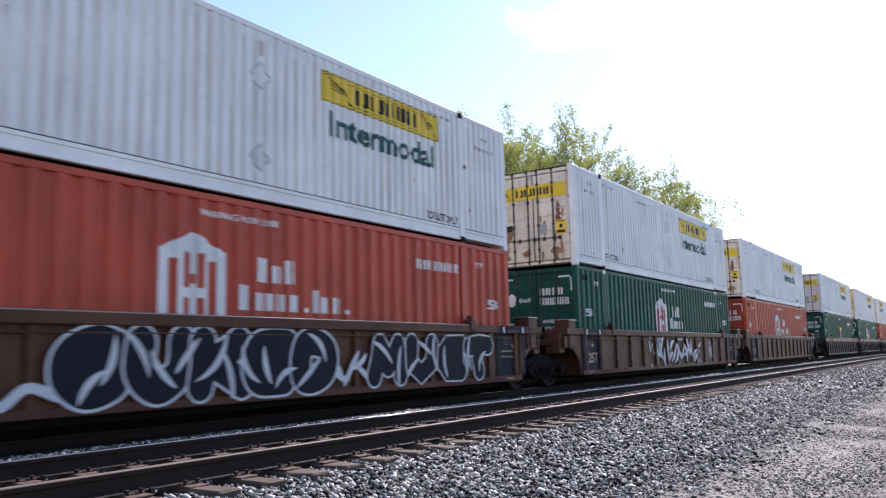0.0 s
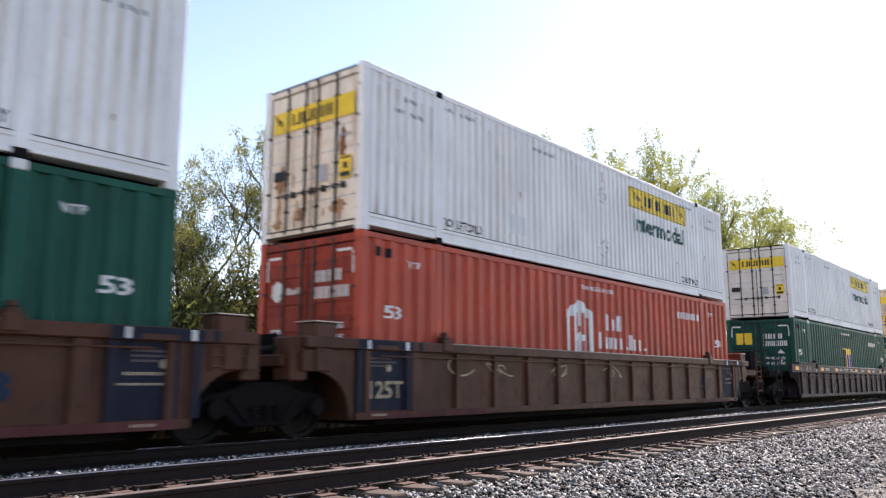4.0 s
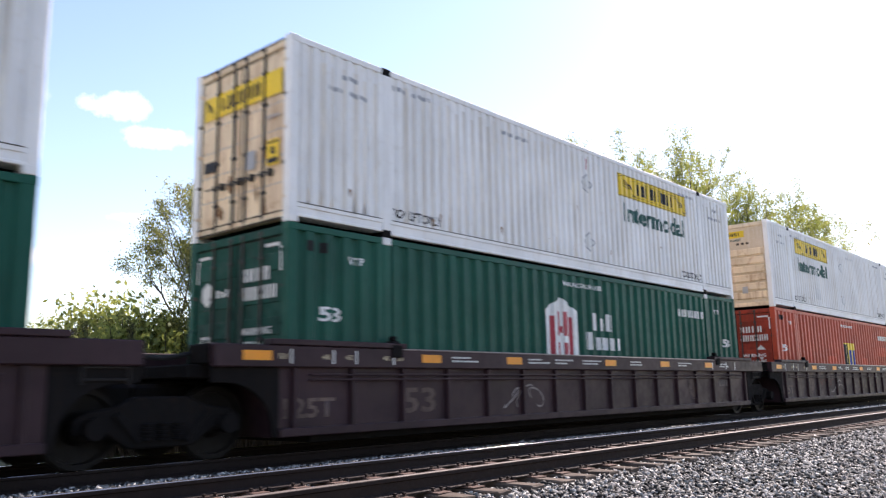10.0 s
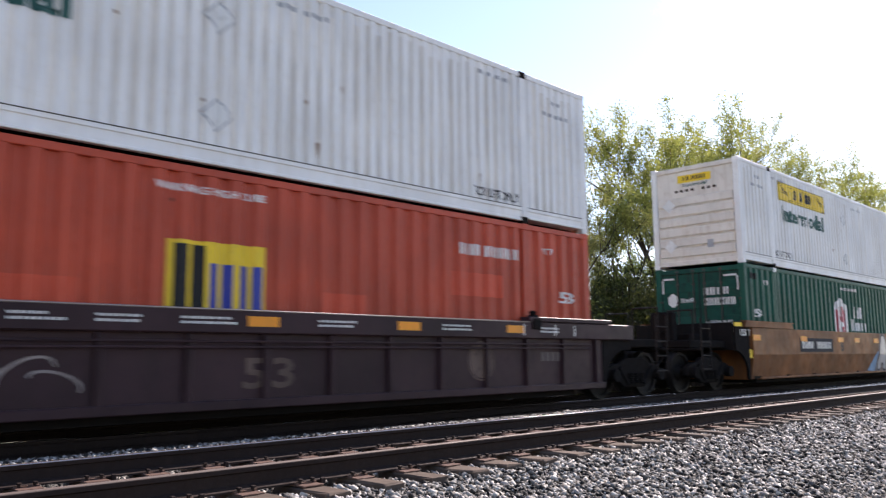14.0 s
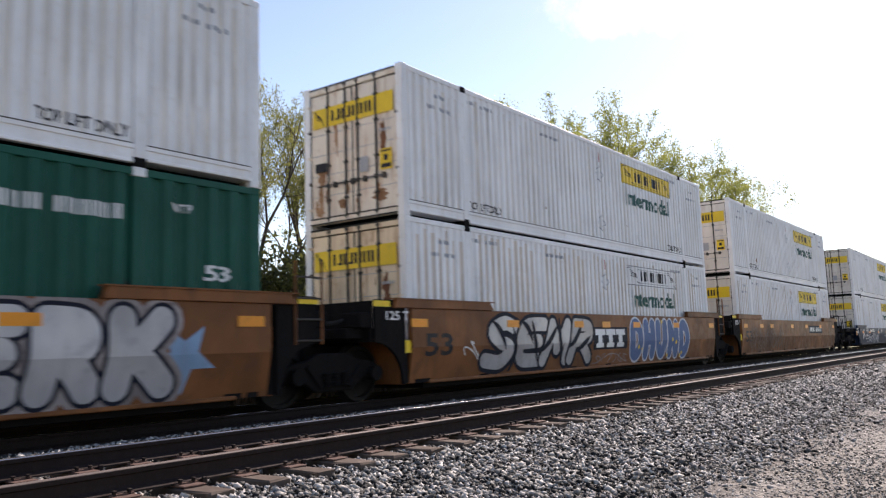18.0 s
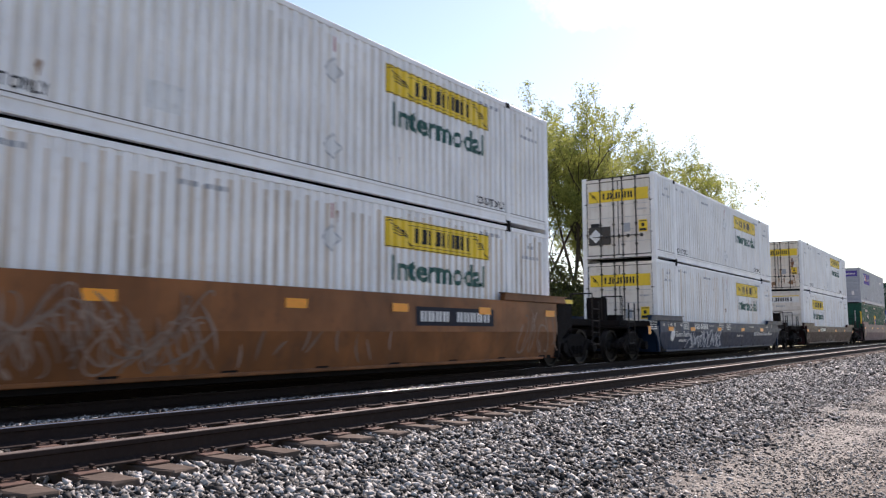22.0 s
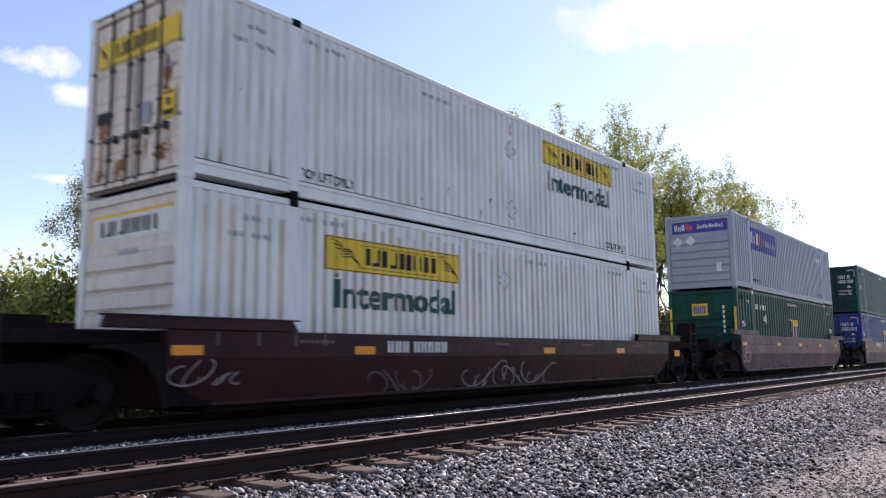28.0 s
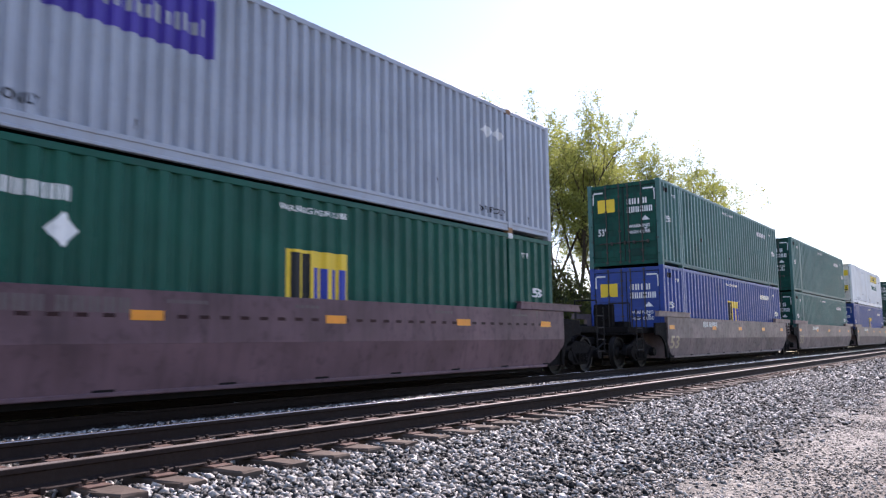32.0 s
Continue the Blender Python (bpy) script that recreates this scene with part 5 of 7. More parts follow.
def fence(x0, x1, top, sgn):
    y0, y1 = (-1.50, -1.38) if sgn < 0 else (1.38, 1.50)
    pts = [(x0, top + 0.004), (x1, top + 0.004), (x1 - 0.05, top + 0.06), (x1 - 0.12, top + 0.16), (x0 + 0.05, top + 0.16)]
    bm = prism(pts, y0, y1, bevel=0.008)
    add_box(bm, x0, x1, min(y0, y1) - 0.02, max(y0, y1) + 0.02, top + 0.155, top + 0.175)
    return bm


def guide(x, sgn, top):
    y0, y1 = (-1.52, -1.31) if sgn < 0 else (1.31, 1.52)
    bm = box(x - 0.09, x + 0.09, y0, y1, top + 0.004, top + 0.12, bevel=0.03)
    add_box(bm, x - 0.12, x + 0.12, y0 - 0.01, y0 + 0.05, top - 0.14, top + 0.06, bevel=0.015)
    add_box(bm, x - 0.05, x + 0.05, y0 + 0.04, y0 + 0.16, top + 0.12, top + 0.2, bevel=0.02)
    return bm


def well_floor():
    bm = bmesh.new()
    for i in range(9):
        x = 0.4 + i * 1.9
        add_box(bm, x - 0.15, x + 0.15, -1.36, 1.36, 0.26, 0.36)
    for x in (0.1, BOX_L - 0.3):
        add_box(bm, x, x + 0.2, -1.36, 1.36, 0.26, 0.385)
    for y in (-0.9, 0.0, 0.9):
        add_box(bm, 0.1, BOX_L - 0.1, y - 0.06, y + 0.06, 0.27, 0.34)
    # low dark plate added to keep the gap under the car black
    add_box(bm, 0.5, BOX_L - 0.5, -1.22, 1.22, 0.15, 0.255)
    return bm


def end_plate(x_in, s, sgn, top, style):
    """The side of the car's end, cut out in an arch over the wheels."""
    reach = 1.25 if style != "smooth" else 1.0
    pts = [(0.2, top - 0.17), (0.2, 0.26), (0.27, 0.26)]
    for k in range(8):
        a = math.pi / 2 * k / 7
        pts.append((0.30 + 0.75 * (1 - math.cos(a)), 0.34 + 0.66 * math.sin(a)))
    pts += [(reach, 1.0), (reach, top - 0.2 if style != "smooth" else top + 0.14)]
    if style == "smooth":
        pts[0] = (0.2, top + 0.14)
    pts = [(x_in + s * a, z) for a, z in pts]
    y0, y1 = (-1.42, -1.36) if sgn < 0 else (1.36, 1.42)
    return prism(pts, y0, y1, bevel=0.006)


def platform(car, e, x_in, s, kind, paint_end):
    """The deck over a car's end, its centre sill and what stands on it."""
    reach = 1.45 if kind == "artic" else 2.9

    def put(name, xa, xb, *rest):
        part(name, kept((name, e, kind, xa, rest[0]), lambda: box(*sorted((x_in + s * xa, x_in + s * xb)), *rest, bevel=0.018)), paint_end, car)
    put("end_platform", 0.18, reach, -1.18, 1.18, 1.06, 1.24)
    put("centre_sill", 0.18, reach - 0.1, -0.3, 0.3, 0.75, 1.057)
    if kind == "artic":
        put("side_stop", 1.0, 1.3, -1.36, -0.9, 1.243, 1.5)
        put("side_stop", 1.0, 1.3, 0.9, 1.36, 1.243, 1.5)
    else:
        put("end_sill", 2.6, 2.88, -1.36, 1.36, 0.99, 1.053)
        put("deck_box", 1.4, 2.0, -0.7, 0.2, 1.243, 1.42)


def coupler(x_in, s, far):
    bm = box(*sorted((x_in + s * 2.85, x_in + s * (far - 0.22))), -0.11, 0.11, 0.72, 0.95, bevel=0.03)
    add_box(bm, *sorted((x_in + s * (far - 0.32), x_in + s * (far - 0.01))), -0.2, 0.2, 0.68, 1.0, bevel=0.06)
    return bm


def air_hose(x_in, s, far):
    """A hose that hangs in a bow beside the coupler."""
    bm = bmesh.new()
    n, rings = 8, []
    for i in range(13):
        x, z = x_in + s * (2.75 + (far - 2.76) * i / 12), 0.86 - 0.34 * math.sin(math.pi * i / 24)
        rings.append([bm.verts.new((x, -0.42 + 0.028 * math.cos(2 * math.pi * k / n), z + 0.028 * math.sin(2 * math.pi * k / n))) for k in range(n)])
    for a, c in zip(rings, rings[1:]):
        for k in range(n):
            bm.faces.new((a[k], a[(k + 1) % n], c[(k + 1) % n], c[k]))
    return bm


def hose(x0, x1):
    """A slack black hose from one car's end to the next."""
    bm = bmesh.new()
    n, rings = 8, []
    for i in range(13):
        x, z = x0 + (x1 - x0) * i / 12, 1.52 - 0.20 * math.sin(math.pi * i / 12)
        rings.append([bm.verts.new((x, -0.95 + 0.035 * math.cos(2 * math.pi * k / n), z + 0.035 * math.sin(2 * math.pi * k / n))) for k in range(n)])
    for a, c in zip(rings, rings[1:]):
        for k in range(n):
            bm.faces.new((a[k], a[(k + 1) % n], c[(k + 1) % n], c[k]))
    return bm


def ladder(car, key, xa, xb, y, z0, z1, rungs, paint_rail):
    """Two stiles and the rungs between them."""
    first = None
    for x in (xa, xb):
        ob = part("ladder" if first is None else "stile", kept(("stile", key, x), lambda: tube((x, y, z0), (x, y, z1), 0.022, 6)), paint_rail, car if first is None else first)
        first = first or ob
    for k in range(rungs):
        z = z0 + 0.06 + (z1 - z0 - 0.3) * k / (rungs - 1)
        part("rung", kept(("rung", key, k), lambda: tube((xa, y, z), (xb, y, z), 0.016, 6)), M["rod"] if z1 > 2 else paint_rail, first)


def hand_rail(x_in, s, q):
    bm = bmesh.new()
    x = x_in + s * 2.75
    for y in (q * 0.55, q * 1.2):
        add_tube(bm, (x, y, 1.2), (x, y, 1.95), 0.02, 6)
    add_tube(bm, (x, q * 0.55, 1.95), (x, q * 1.2, 1.95), 0.02, 6)
    return bm


def brake_housing(x_in, s):
    bm = box(*sorted((x_in + s * 2.2, x_in + s * 2.45)), -0.5, 0.1, 1.24, 1.95, bevel=0.03)
    add_tube(bm, (x_in + s * 2.52, -0.2, 1.7), (x_in + s * 2.56, -0.2, 1.7), 0.26, 14)
    return bm


WHEEL_R, AXLES = 0.48, (-0.89, 0.89)
SPINNERS = []


def trucks(car, x):
    """A two-axle truck: cast side frames, bolster, springs, and two wheelsets that turn."""
    tr = part("truck_bolster", kept(("truck_bolster",), lambda: box(-0.2, 0.2, -1.12, 1.12, 0.48, 0.72, bevel=0.03)), M["dark"], car, m=Matrix.Translation((x, 0, 0)))
    for sgn in (-1, 1):
        part("side_frame", kept(("side_frame", sgn), lambda: side_frame(sgn)), M["dark"], tr)
        for q in (-0.2, 0.0, 0.2):
            part("spring", kept(("spring",), spring), M["dark"], tr, m=Matrix.Translation((q, sgn * 1.14, 0.31)))
        for a in AXLES:
            part("bearing_cap", kept(("bearing_cap", sgn, a), lambda: tube((a, sgn * 1.10, 0.48), (a, sgn * 1.26, 0.48), 0.13, 12)), M["dark"], tr)
    for a in AXLES:
        ws = part("axle", kept(("axle",), axle), M["wheel"], car, m=Matrix.Translation((x + a, 0, WHEEL_R)))
        for s in (-1, 1):
            part("wheel", kept(("wheel", s), lambda: wheel(s)), M["tread"], ws)
        SPINNERS.append((ws, x + a))


def side_frame(sgn):
    pts = [(-1.12, 0.58), (-0.95, 0.68), (-0.62, 0.72), (-0.35, 0.84), (0.35, 0.84), (0.62, 0.72), (0.95, 0.68), (1.12, 0.58), (1.12, 0.40), (0.72, 0.42), (0.42, 0.22), (-0.42, 0.22), (-0.72, 0.42), (-1.12, 0.40)]
    y0, y1 = (0.98, 1.12)
    bm = prism(pts, *((-y1, -y0) if sgn < 0 else (y0, y1)), bevel=0.025)
    ya, yb = (-1.15, -1.10) if sgn < 0 else (1.10, 1.15)
    for pair in (((-0.62, 0.64), (-0.3, 0.3)), ((0.62, 0.64), (0.3, 0.3))):
        add_tube(bm, (pair[0][0], (ya + yb) / 2, pair[0][1]), (pair[1][0], (ya + yb) / 2, pair[1][1]), 0.05, 6)
    return bm


def spring():
    """A stout coil spring as stacked turns."""
    bm = bmesh.new()
    n, rings = 8, []
    for k in range(5):
        rings += [(k * 0.045, 0.06), (k * 0.045 + 0.006, 0.078), (k * 0.045 + 0.026, 0.078), (k * 0.045 + 0.032, 0.06)]
    ring = [[bm.verts.new((r * math.cos(2 * math.pi * i / n), r * math.sin(2 * math.pi * i / n), z)) for i in range(n)] for z, r in rings]
    for a, c in zip(ring, ring[1:]):
        for i in range(n):
            bm.faces.new((a[i], a[(i + 1) % n], c[(i + 1) % n], c[i]))
    return bm


def axle():
    return tube((0, -1.08, 0), (0, 1.08, 0), 0.085, 12)


def wheel(s):
    """A turned wheel: flange, tread, dished plate and hub."""
    rings = [(0.69, 0.10), (0.69, 0.40), (0.68, WHEEL_R - 0.02), (0.69, WHEEL_R + 0.026), (0.72, WHEEL_R + 0.026), (0.735, WHEEL_R), (0.83, WHEEL_R - 0.004),
             (0.83, WHEEL_R - 0.065), (0.775, WHEEL_R - 0.08), (0.76, 0.20), (0.83, 0.16), (0.86, 0.14), (0.86, 0.08)]
    bm = bmesh.new()
    n = 28
    ring = [[bm.verts.new((r * math.cos(2 * math.pi * i / n), s * y, r * math.sin(2 * math.pi * i / n))) for i in range(n)] for y, r in rings]
    for a, c in zip(ring, ring[1:]):
        for i in range(n):
            bm.faces.new((a[i], a[(i + 1) % n], c[(i + 1) % n], c[i]))
    bmesh.ops.recalc_face_normals(bm, faces=bm.faces)
    return bm


# ---- marks on the cars ----
def on_car(car, name, bm, material, y=-1.47, label=""):
    leaning = -1.49 < y < -1.455 and "ribbed" not in car["label"]
    if leaning and min(v.co.z for v in bm.verts) < 0.884 < max(v.co.z for v in bm.verts):
        bmesh.ops.bisect_plane(bm, geom=bm.verts[:] + bm.edges[:] + bm.faces[:], plane_co=(0, 0, 0.884), plane_no=(0, 0, 1))
    for v in bm.verts:
        v.co.y += y + (0.11 * max(0.0, 0.884 - v.co.z) / 0.62 if leaning else 0.0)
    return part(name, bm, M[material], car, label)


def ribbon(pts, w):
    """One flat strip of width w along the points, with a tapered tip at each end."""
    bm = bmesh.new()
    cols = []
    for i, (a, c) in enumerate(pts):
        p, q = pts[max(i - 1, 0)], pts[min(i + 1, len(pts) - 1)]
        t = Vector((q[0] - p[0], q[1] - p[1])).normalized()
        k = w / 2 * (0.55 if i in (0, len(pts) - 1) else 1.0)
        cols.append((bm.verts.new((a - t.y * k, 0, c + t.x * k)), bm.verts.new((a + t.y * k, 0, c - t.x * k))))
    for (a, c), (d, e) in zip(cols, cols[1:]):
        bm.faces.new((a, c, e, d))
    return bm


def smooth_line(pts, n=7):
    """Points along a smooth curve through pts."""
    out = []
    for i in range(len(pts) - 1):
        p0, p1, p2, p3 = (Vector(pts[min(max(j, 0), len(pts) - 1)]) for j in (i - 1, i, i + 1, i + 2))
        for k in range(n):
            u = k / n
            out.append(0.5 * (2 * p1 + (p2 - p0) * u + (2 * p0 - 5 * p1 + 4 * p2 - p3) * u * u + (3 * p1 - p0 - 3 * p2 + p3) * u ** 3))
    return [tuple(p) for p in out] + [tuple(pts[-1])]


def fat_line(pts, w, lo, hi):
    """A flat stroke of width w with round ends, kept between the heights lo and hi."""
    bm = bmesh.new()
    r, cols = w / 2, []
    for i, (a, c) in enumerate(pts):
        p, q = Vector(pts[max(i - 1, 0)]), Vector(pts[min(i + 1, len(pts) - 1)])
        t = (q - p).normalized() if (q - p).length > 1e-6 else Vector((1, 0))
        cols.append((Vector((a, c)), t))
    line = []
    first, last = cols[0], cols[-1]
    for k in (4, 3, 2, 1):
        a = math.pi / 2 * k / 4
        line.append((first[0] - first[1] * r * math.sin(a), first[1], r * math.cos(a)))
    line += [(p, t, r) for p, t in cols]
    for k in (1, 2, 3, 4):
        a = math.pi / 2 * k / 4
        line.append((last[0] + last[1] * r * math.sin(a), last[1], r * math.cos(a)))
    vs = []
    for p, t, k in line:
        row = []
        for sgn in (1, -1):
            row.append(bm.verts.new((p.x - sgn * t.y * k, 0, min(max(p.y + sgn * t.x * k, lo), hi))))
        vs.append(row)
    for (a, c), (d, e) in zip(vs, vs[1:]):
        bm.faces.new((a, c, e, d))
    return bm


# stroke forms in a unit cell
FORMS = dict(
    tent=(((0.02, 0), (0.35, 0.8), (0.5, 1), (0.65, 0.8), (0.98, 0)), ((0.3, 0.3), (0.72, 0.32))),
    snake=(((0.95, 0.86), (0.5, 1), (0.12, 0.78), (0.4, 0.55), (0.85, 0.36), (0.6, 0.03), (0.05, 0.08)),),
    comb=(((0.95, 0.98), (0.3, 0.95), (0.1, 0.7), (0.1, 0.3), (0.3, 0.04), (0.95, 0.02)), ((0.15, 0.5), (0.8, 0.53))),
    flag=(((0.1, 0), (0.1, 0.98)), ((0.1, 0.98), (0.75, 0.92), (0.8, 0.62), (0.2, 0.5)), ((0.4, 0.5), (0.98, 0))),
    fork=(((0.1, 1), (0.12, 0)), ((0.95, 1), (0.6, 0.7), (0.18, 0.48)), ((0.3, 0.55), (0.7, 0.3), (1.1, 0))),
    peaks=(((0.02, 0), (0.18, 0.97)), ((0.18, 0.97), (0.5, 0.3)), ((0.5, 0.3), (0.84, 0.98)), ((0.84, 0.98), (0.98, 0))),
    loop=(((0.1, 0.5), (0.18, 0.92), (0.55, 1), (0.92, 0.75), (0.92, 0.25), (0.55, 0), (0.18, 0.08), (0.1, 0.52)),),
    ladder=(((0.1, 0), (0.12, 1)), ((0.9, 0), (0.88, 1)), ((0.12, 0.5), (0.88, 0.52))),
    cup=(((0.08, 1), (0.1, 0.35), (0.5, 0), (0.9, 0.35), (0.92, 1)),),
    zig=(((0.08, 0), (0.1, 1)), ((0.1, 1), (0.9, 0)), ((0.9, 0), (0.92, 1))),
    hook=(((0.92, 0.85), (0.55, 1), (0.12, 0.75), (0.1, 0.3), (0.45, 0), (0.88, 0.15), (0.9, 0.42), (0.55, 0.45)),),
    tee=(((0, 0.9), (0.5, 1), (1, 0.95)), ((0.52, 0.95), (0.42, 0.4), (0.55, 0))),
    bolt=(((0.05, 0.95), (0.95, 0.98)), ((0.95, 0.98), (0.08, 0.05)), ((0.08, 0.05), (0.98, 0))),
)


def piece(car, x0, x1, z0, z1, forms, weight, fill, edge, y, rim=0.05, slant=0.0, lap=1.12, glow="", bent=True):
    """A row of fat spray-painted forms, each with a rim that cuts into its neighbour."""
    w = (x1 - x0) / len(forms)
    for i, name in enumerate(forms):
        lines = []
        for pts in FORMS[name]:
            m = weight / 2 + rim
            cell = [(x0 + w * (i + 0.5 + (a - 0.5) * (lap - 2 * m / w)) + slant * (c - 0.5) * (z1 - z0), z0 + m + (z1 - z0 - 2 * m) * c) for a, c in pts]
            if len(cell) == 2:
                cell.insert(1, ((cell[0][0] + cell[1][0]) / 2 + 0.03, (cell[0][1] + cell[1][1]) / 2))
            lines.append(smooth_line(cell) if bent else cell)
        layers = [("graffiti_outline", weight + 2 * rim, edge, 0.0)] if edge else []
        if glow:
            layers.insert(0, ("graffiti_shadow", weight + 5 * rim, glow, -0.0004 * len(forms)))
        layers.append(("graffiti_fill", weight, fill, 0.0002))
        for part_name, wide, material, up in layers:
            on_car(car, part_name, joined([fat_line(q, wide, z0 - 0.02, z1 + 0.02) for q in lines]), material, y - 0.0005 * i - up, "spray-painted " + part_name[9:])


def swooshes(car, seed, x0, x1, z0, z1, n, material, y, wide):
    """Curved spray-painted strokes, broad in the middle and pointed at both ends."""
    rnd = random.Random(seed)
    for i in range(n):
        cx, cz = x0 + (x1 - x0) * (i + rnd.uniform(0.2, 0.8)) / n, z0 + (z1 - z0) * rnd.uniform(0.25, 0.75)
        a, long, bend = rnd.choice((rnd.uniform(0.4, 1.0), rnd.uniform(1.2, 1.9), rnd.uniform(2.0, 2.7))), (z1 - z0) * rnd.uniform(0.28, 0.5), rnd.uniform(-0.4, 0.4)
        d = Vector((math.cos(a), math.sin(a)))
        left, right = [], []
        for k in range(9):
            u = k / 4 - 1
            p = Vector((cx, cz)) + d * long * u + Vector((-d.y, d.x)) * bend * long * (1 - u * u)
            half = wide / 2 * (1 - u * u) ** 0.8 + 0.004
            for side, sgn in ((left, 1), (right, -1)):
                side.append((min(max(p.x - sgn * d.y * half, x0), x1), min(max(p.y + sgn * d.x * half, z0), z1)))
        bm = bmesh.new()
        pairs = [(bm.verts.new((p[0], 0, p[1])), bm.verts.new((q[0], 0, q[1]))) for p, q in zip(left, right)]
        for (p, q), (r, t) in zip(pairs, pairs[1:]):
            bm.faces.new((p, q, t, r))
        on_car(car, "graffiti_stroke", bm, material, y - 0.0004 * i, "spray-painted stroke")


def dots(car, seed, x0, x1, z0, z1, n, material, y):
    """Loose round spray dots."""
    rnd = random.Random(seed)
    for i in range(n):
        x, z, r = rnd.uniform(x0, x1), rnd.uniform(z0, z1), rnd.uniform(0.03, 0.075)
        on_car(car, "graffiti_dot", flat([(x + r * math.cos(0.63 * k), z + r * math.sin(0.63 * k)) for k in range(10)]), material, y - 0.0003 * i, "spray-painted dot")


def scrawl(car, seed, x0, x1, z0, z1, material, y=-1.405, w=0.03):
    """A thin spray-painted tag of loose loops, no letters."""
    rnd = random.Random(seed)
    x = x0
    while x < x1 - 0.1:
        h, turn = rnd.uniform(0.6, 1.0), rnd.uniform(3.5, 8.0)
        pts = [(x + 0.17 * math.sin(turn * k / 24 + seed) + 0.011 * k, z0 + (z1 - z0) * h * (0.5 + 0.48 * math.cos(turn * 0.8 * k / 24 + x * 3))) for k in range(25)]
        on_car(car, "graffiti_tag", ribbon(pts, w), material, y, "thin spray-painted tag")
        x += rnd.uniform(0.24, 0.42)


def reflectors(car, z, xs, y, w=0.42, h=0.13):
    for x in xs:
        on_car(car, "reflector", rects([(x, x + w, z, z + h)]), "marker", y, "orange reflector strip")


def marks_ribbed(seed):
    def put(car, top):
        if seed == 1:
            piece(car, 4.9, 9.75, 0.29, 1.38, ("hook", "cup", "fork", "comb", "loop"), 0.42, "sprayblack", "spray", -1.482, 0.04, 0.05, 1.3)
            on_car(car, "graffiti_line", fat_line(smooth_line([(4.95, 0.5), (4.6, 0.62), (4.3, 0.42), (4.05, 0.5)]), 0.12, 0.3, 1.4), "spray", -1.482, "spray-painted flourish")
            swooshes(car, 15, 5.1, 9.6, 0.34, 1.3, 12, "spray", -1.492, 0.09)
            swooshes(car, 16, 9.75, 10.6, 0.34, 1.0, 6, "spray", -1.482, 0.10)
            piece(car, 10.7, 14.9, 0.32, 1.32, ("peaks", "cup", "comb", "tee"), 0.38, "sprayblack", "spray", -1.482, 0.035, 0.04, 1.2, bent=False)
            swooshes(car, 17, 10.8, 14.8, 0.34, 1.28, 9, "spray", -1.492, 0.08)
        if seed == 2:
            swooshes(car, 11, 5.85, 10.35, 0.36, 1.32, 19, "spray", -1.482, 0.17)
            on_car(car, "graffiti_line", ribbon([(5.85, 0.4), (5.8, 0.8), (5.88, 1.32)], 0.07), "spray", -1.482, "thin spray-painted line")
            for k, bx in enumerate((6.0, 8.1)):
                on_car(car, "stencil_line", bars(4, bx, 1.22, 0.5, 0.06, 0.25), "spray", -1.486)
            dots(car, 3, 5.05, 5.55, 0.36, 1.3, 9, "spray", -1.482)
            dots(car, 4, 10.35, 10.8, 0.36, 1.25, 10, "spray", -1.482)
            swooshes(car, 13, 12.15, 12.75, 0.42, 1.30, 16, "spray", -1.412, 0.045)
        on_car(car, "capacity_text", words("125T", 0.14, 0.58, 0.78, 0.28), "stencil", -1.412)
        on_car(car, "length_text", words("53", 13.5, 0.62, 0.75, 0.34), "navy", -1.412)
        on_car(car, "blue_panel", rects([(-0.17, 1.0, 0.39, 1.33)]), "soot", -1.406, "dark blue painted panel")
        on_car(car, "blue_panel", rects([(15.28, 16.25, 0.39, 1.33)]), "soot", -1.406, "dark blue painted panel")
        for x in (-0.2, 15.25):
            on_car(car, "chord_band", rects([(x, x + 1.3, top - 0.09, top - 0.01), (x, x + 0.42, top - 0.165, top - 0.09), (x + 0.92, x + 1.3, top - 0.165, top - 0.09)]), "soot", -1.504, "dark blue band")
            for q in (x + 0.2, x + 1.1):
                on_car(car, "tick_mark", rects([(q, q + 0.07, top - 0.155, top - 0.02)]), "lettering", -1.506)
            on_car(car, "chord_band", rects([(x + 1.42, x + 1.52, top - 0.165, top - 0.01)]), "soot", -1.504, "dark blue band")
            for q in (x + 0.02, x + 1.16):
                on_car(car, "post_band", rects([(q, q + 0.11, 0.39, top - 0.18)]), "soot", -1.474, "dark blue painted post")
            for k, w in enumerate((0.5, 0.62, 0.44)):
                on_car(car, "stencil_line", bars(int(w * 14), x + 0.35, 1.20 - 0.06 * k, w, 0.03), "ghost", -1.412)
            on_car(car, "round_emblem", ring_mark(x + 0.78, 1.06, 0.06), "stencil", -1.412, "small pale round mark")
            on_car(car, "stencil_line", bars(6, x + 0.35, 0.31, 0.34, 0.035), "stencil", -1.476)
        on_car(car, "stencil_line", bars(9, 15.5, 0.92, 0.6, 0.04), "stencil", -1.412)
        on_car(car, "stencil_line", bars(12, 15.42, 0.80, 0.75, 0.03), "stencil", -1.412)
        for x in (0.0, 13.0):
            on_car(car, "sill_band", rects([(x, x + 3.2, 0.265, 0.375)]), "redfade", -1.473, "faded red band")
        for x in (2.2, 3.3, 5.6, 8.0):
            if seed == 3:
                scrawl(car, int(x * 10), x, x + 0.5, 0.95, 1.25, "stencil", -1.412, 0.025)
    return put


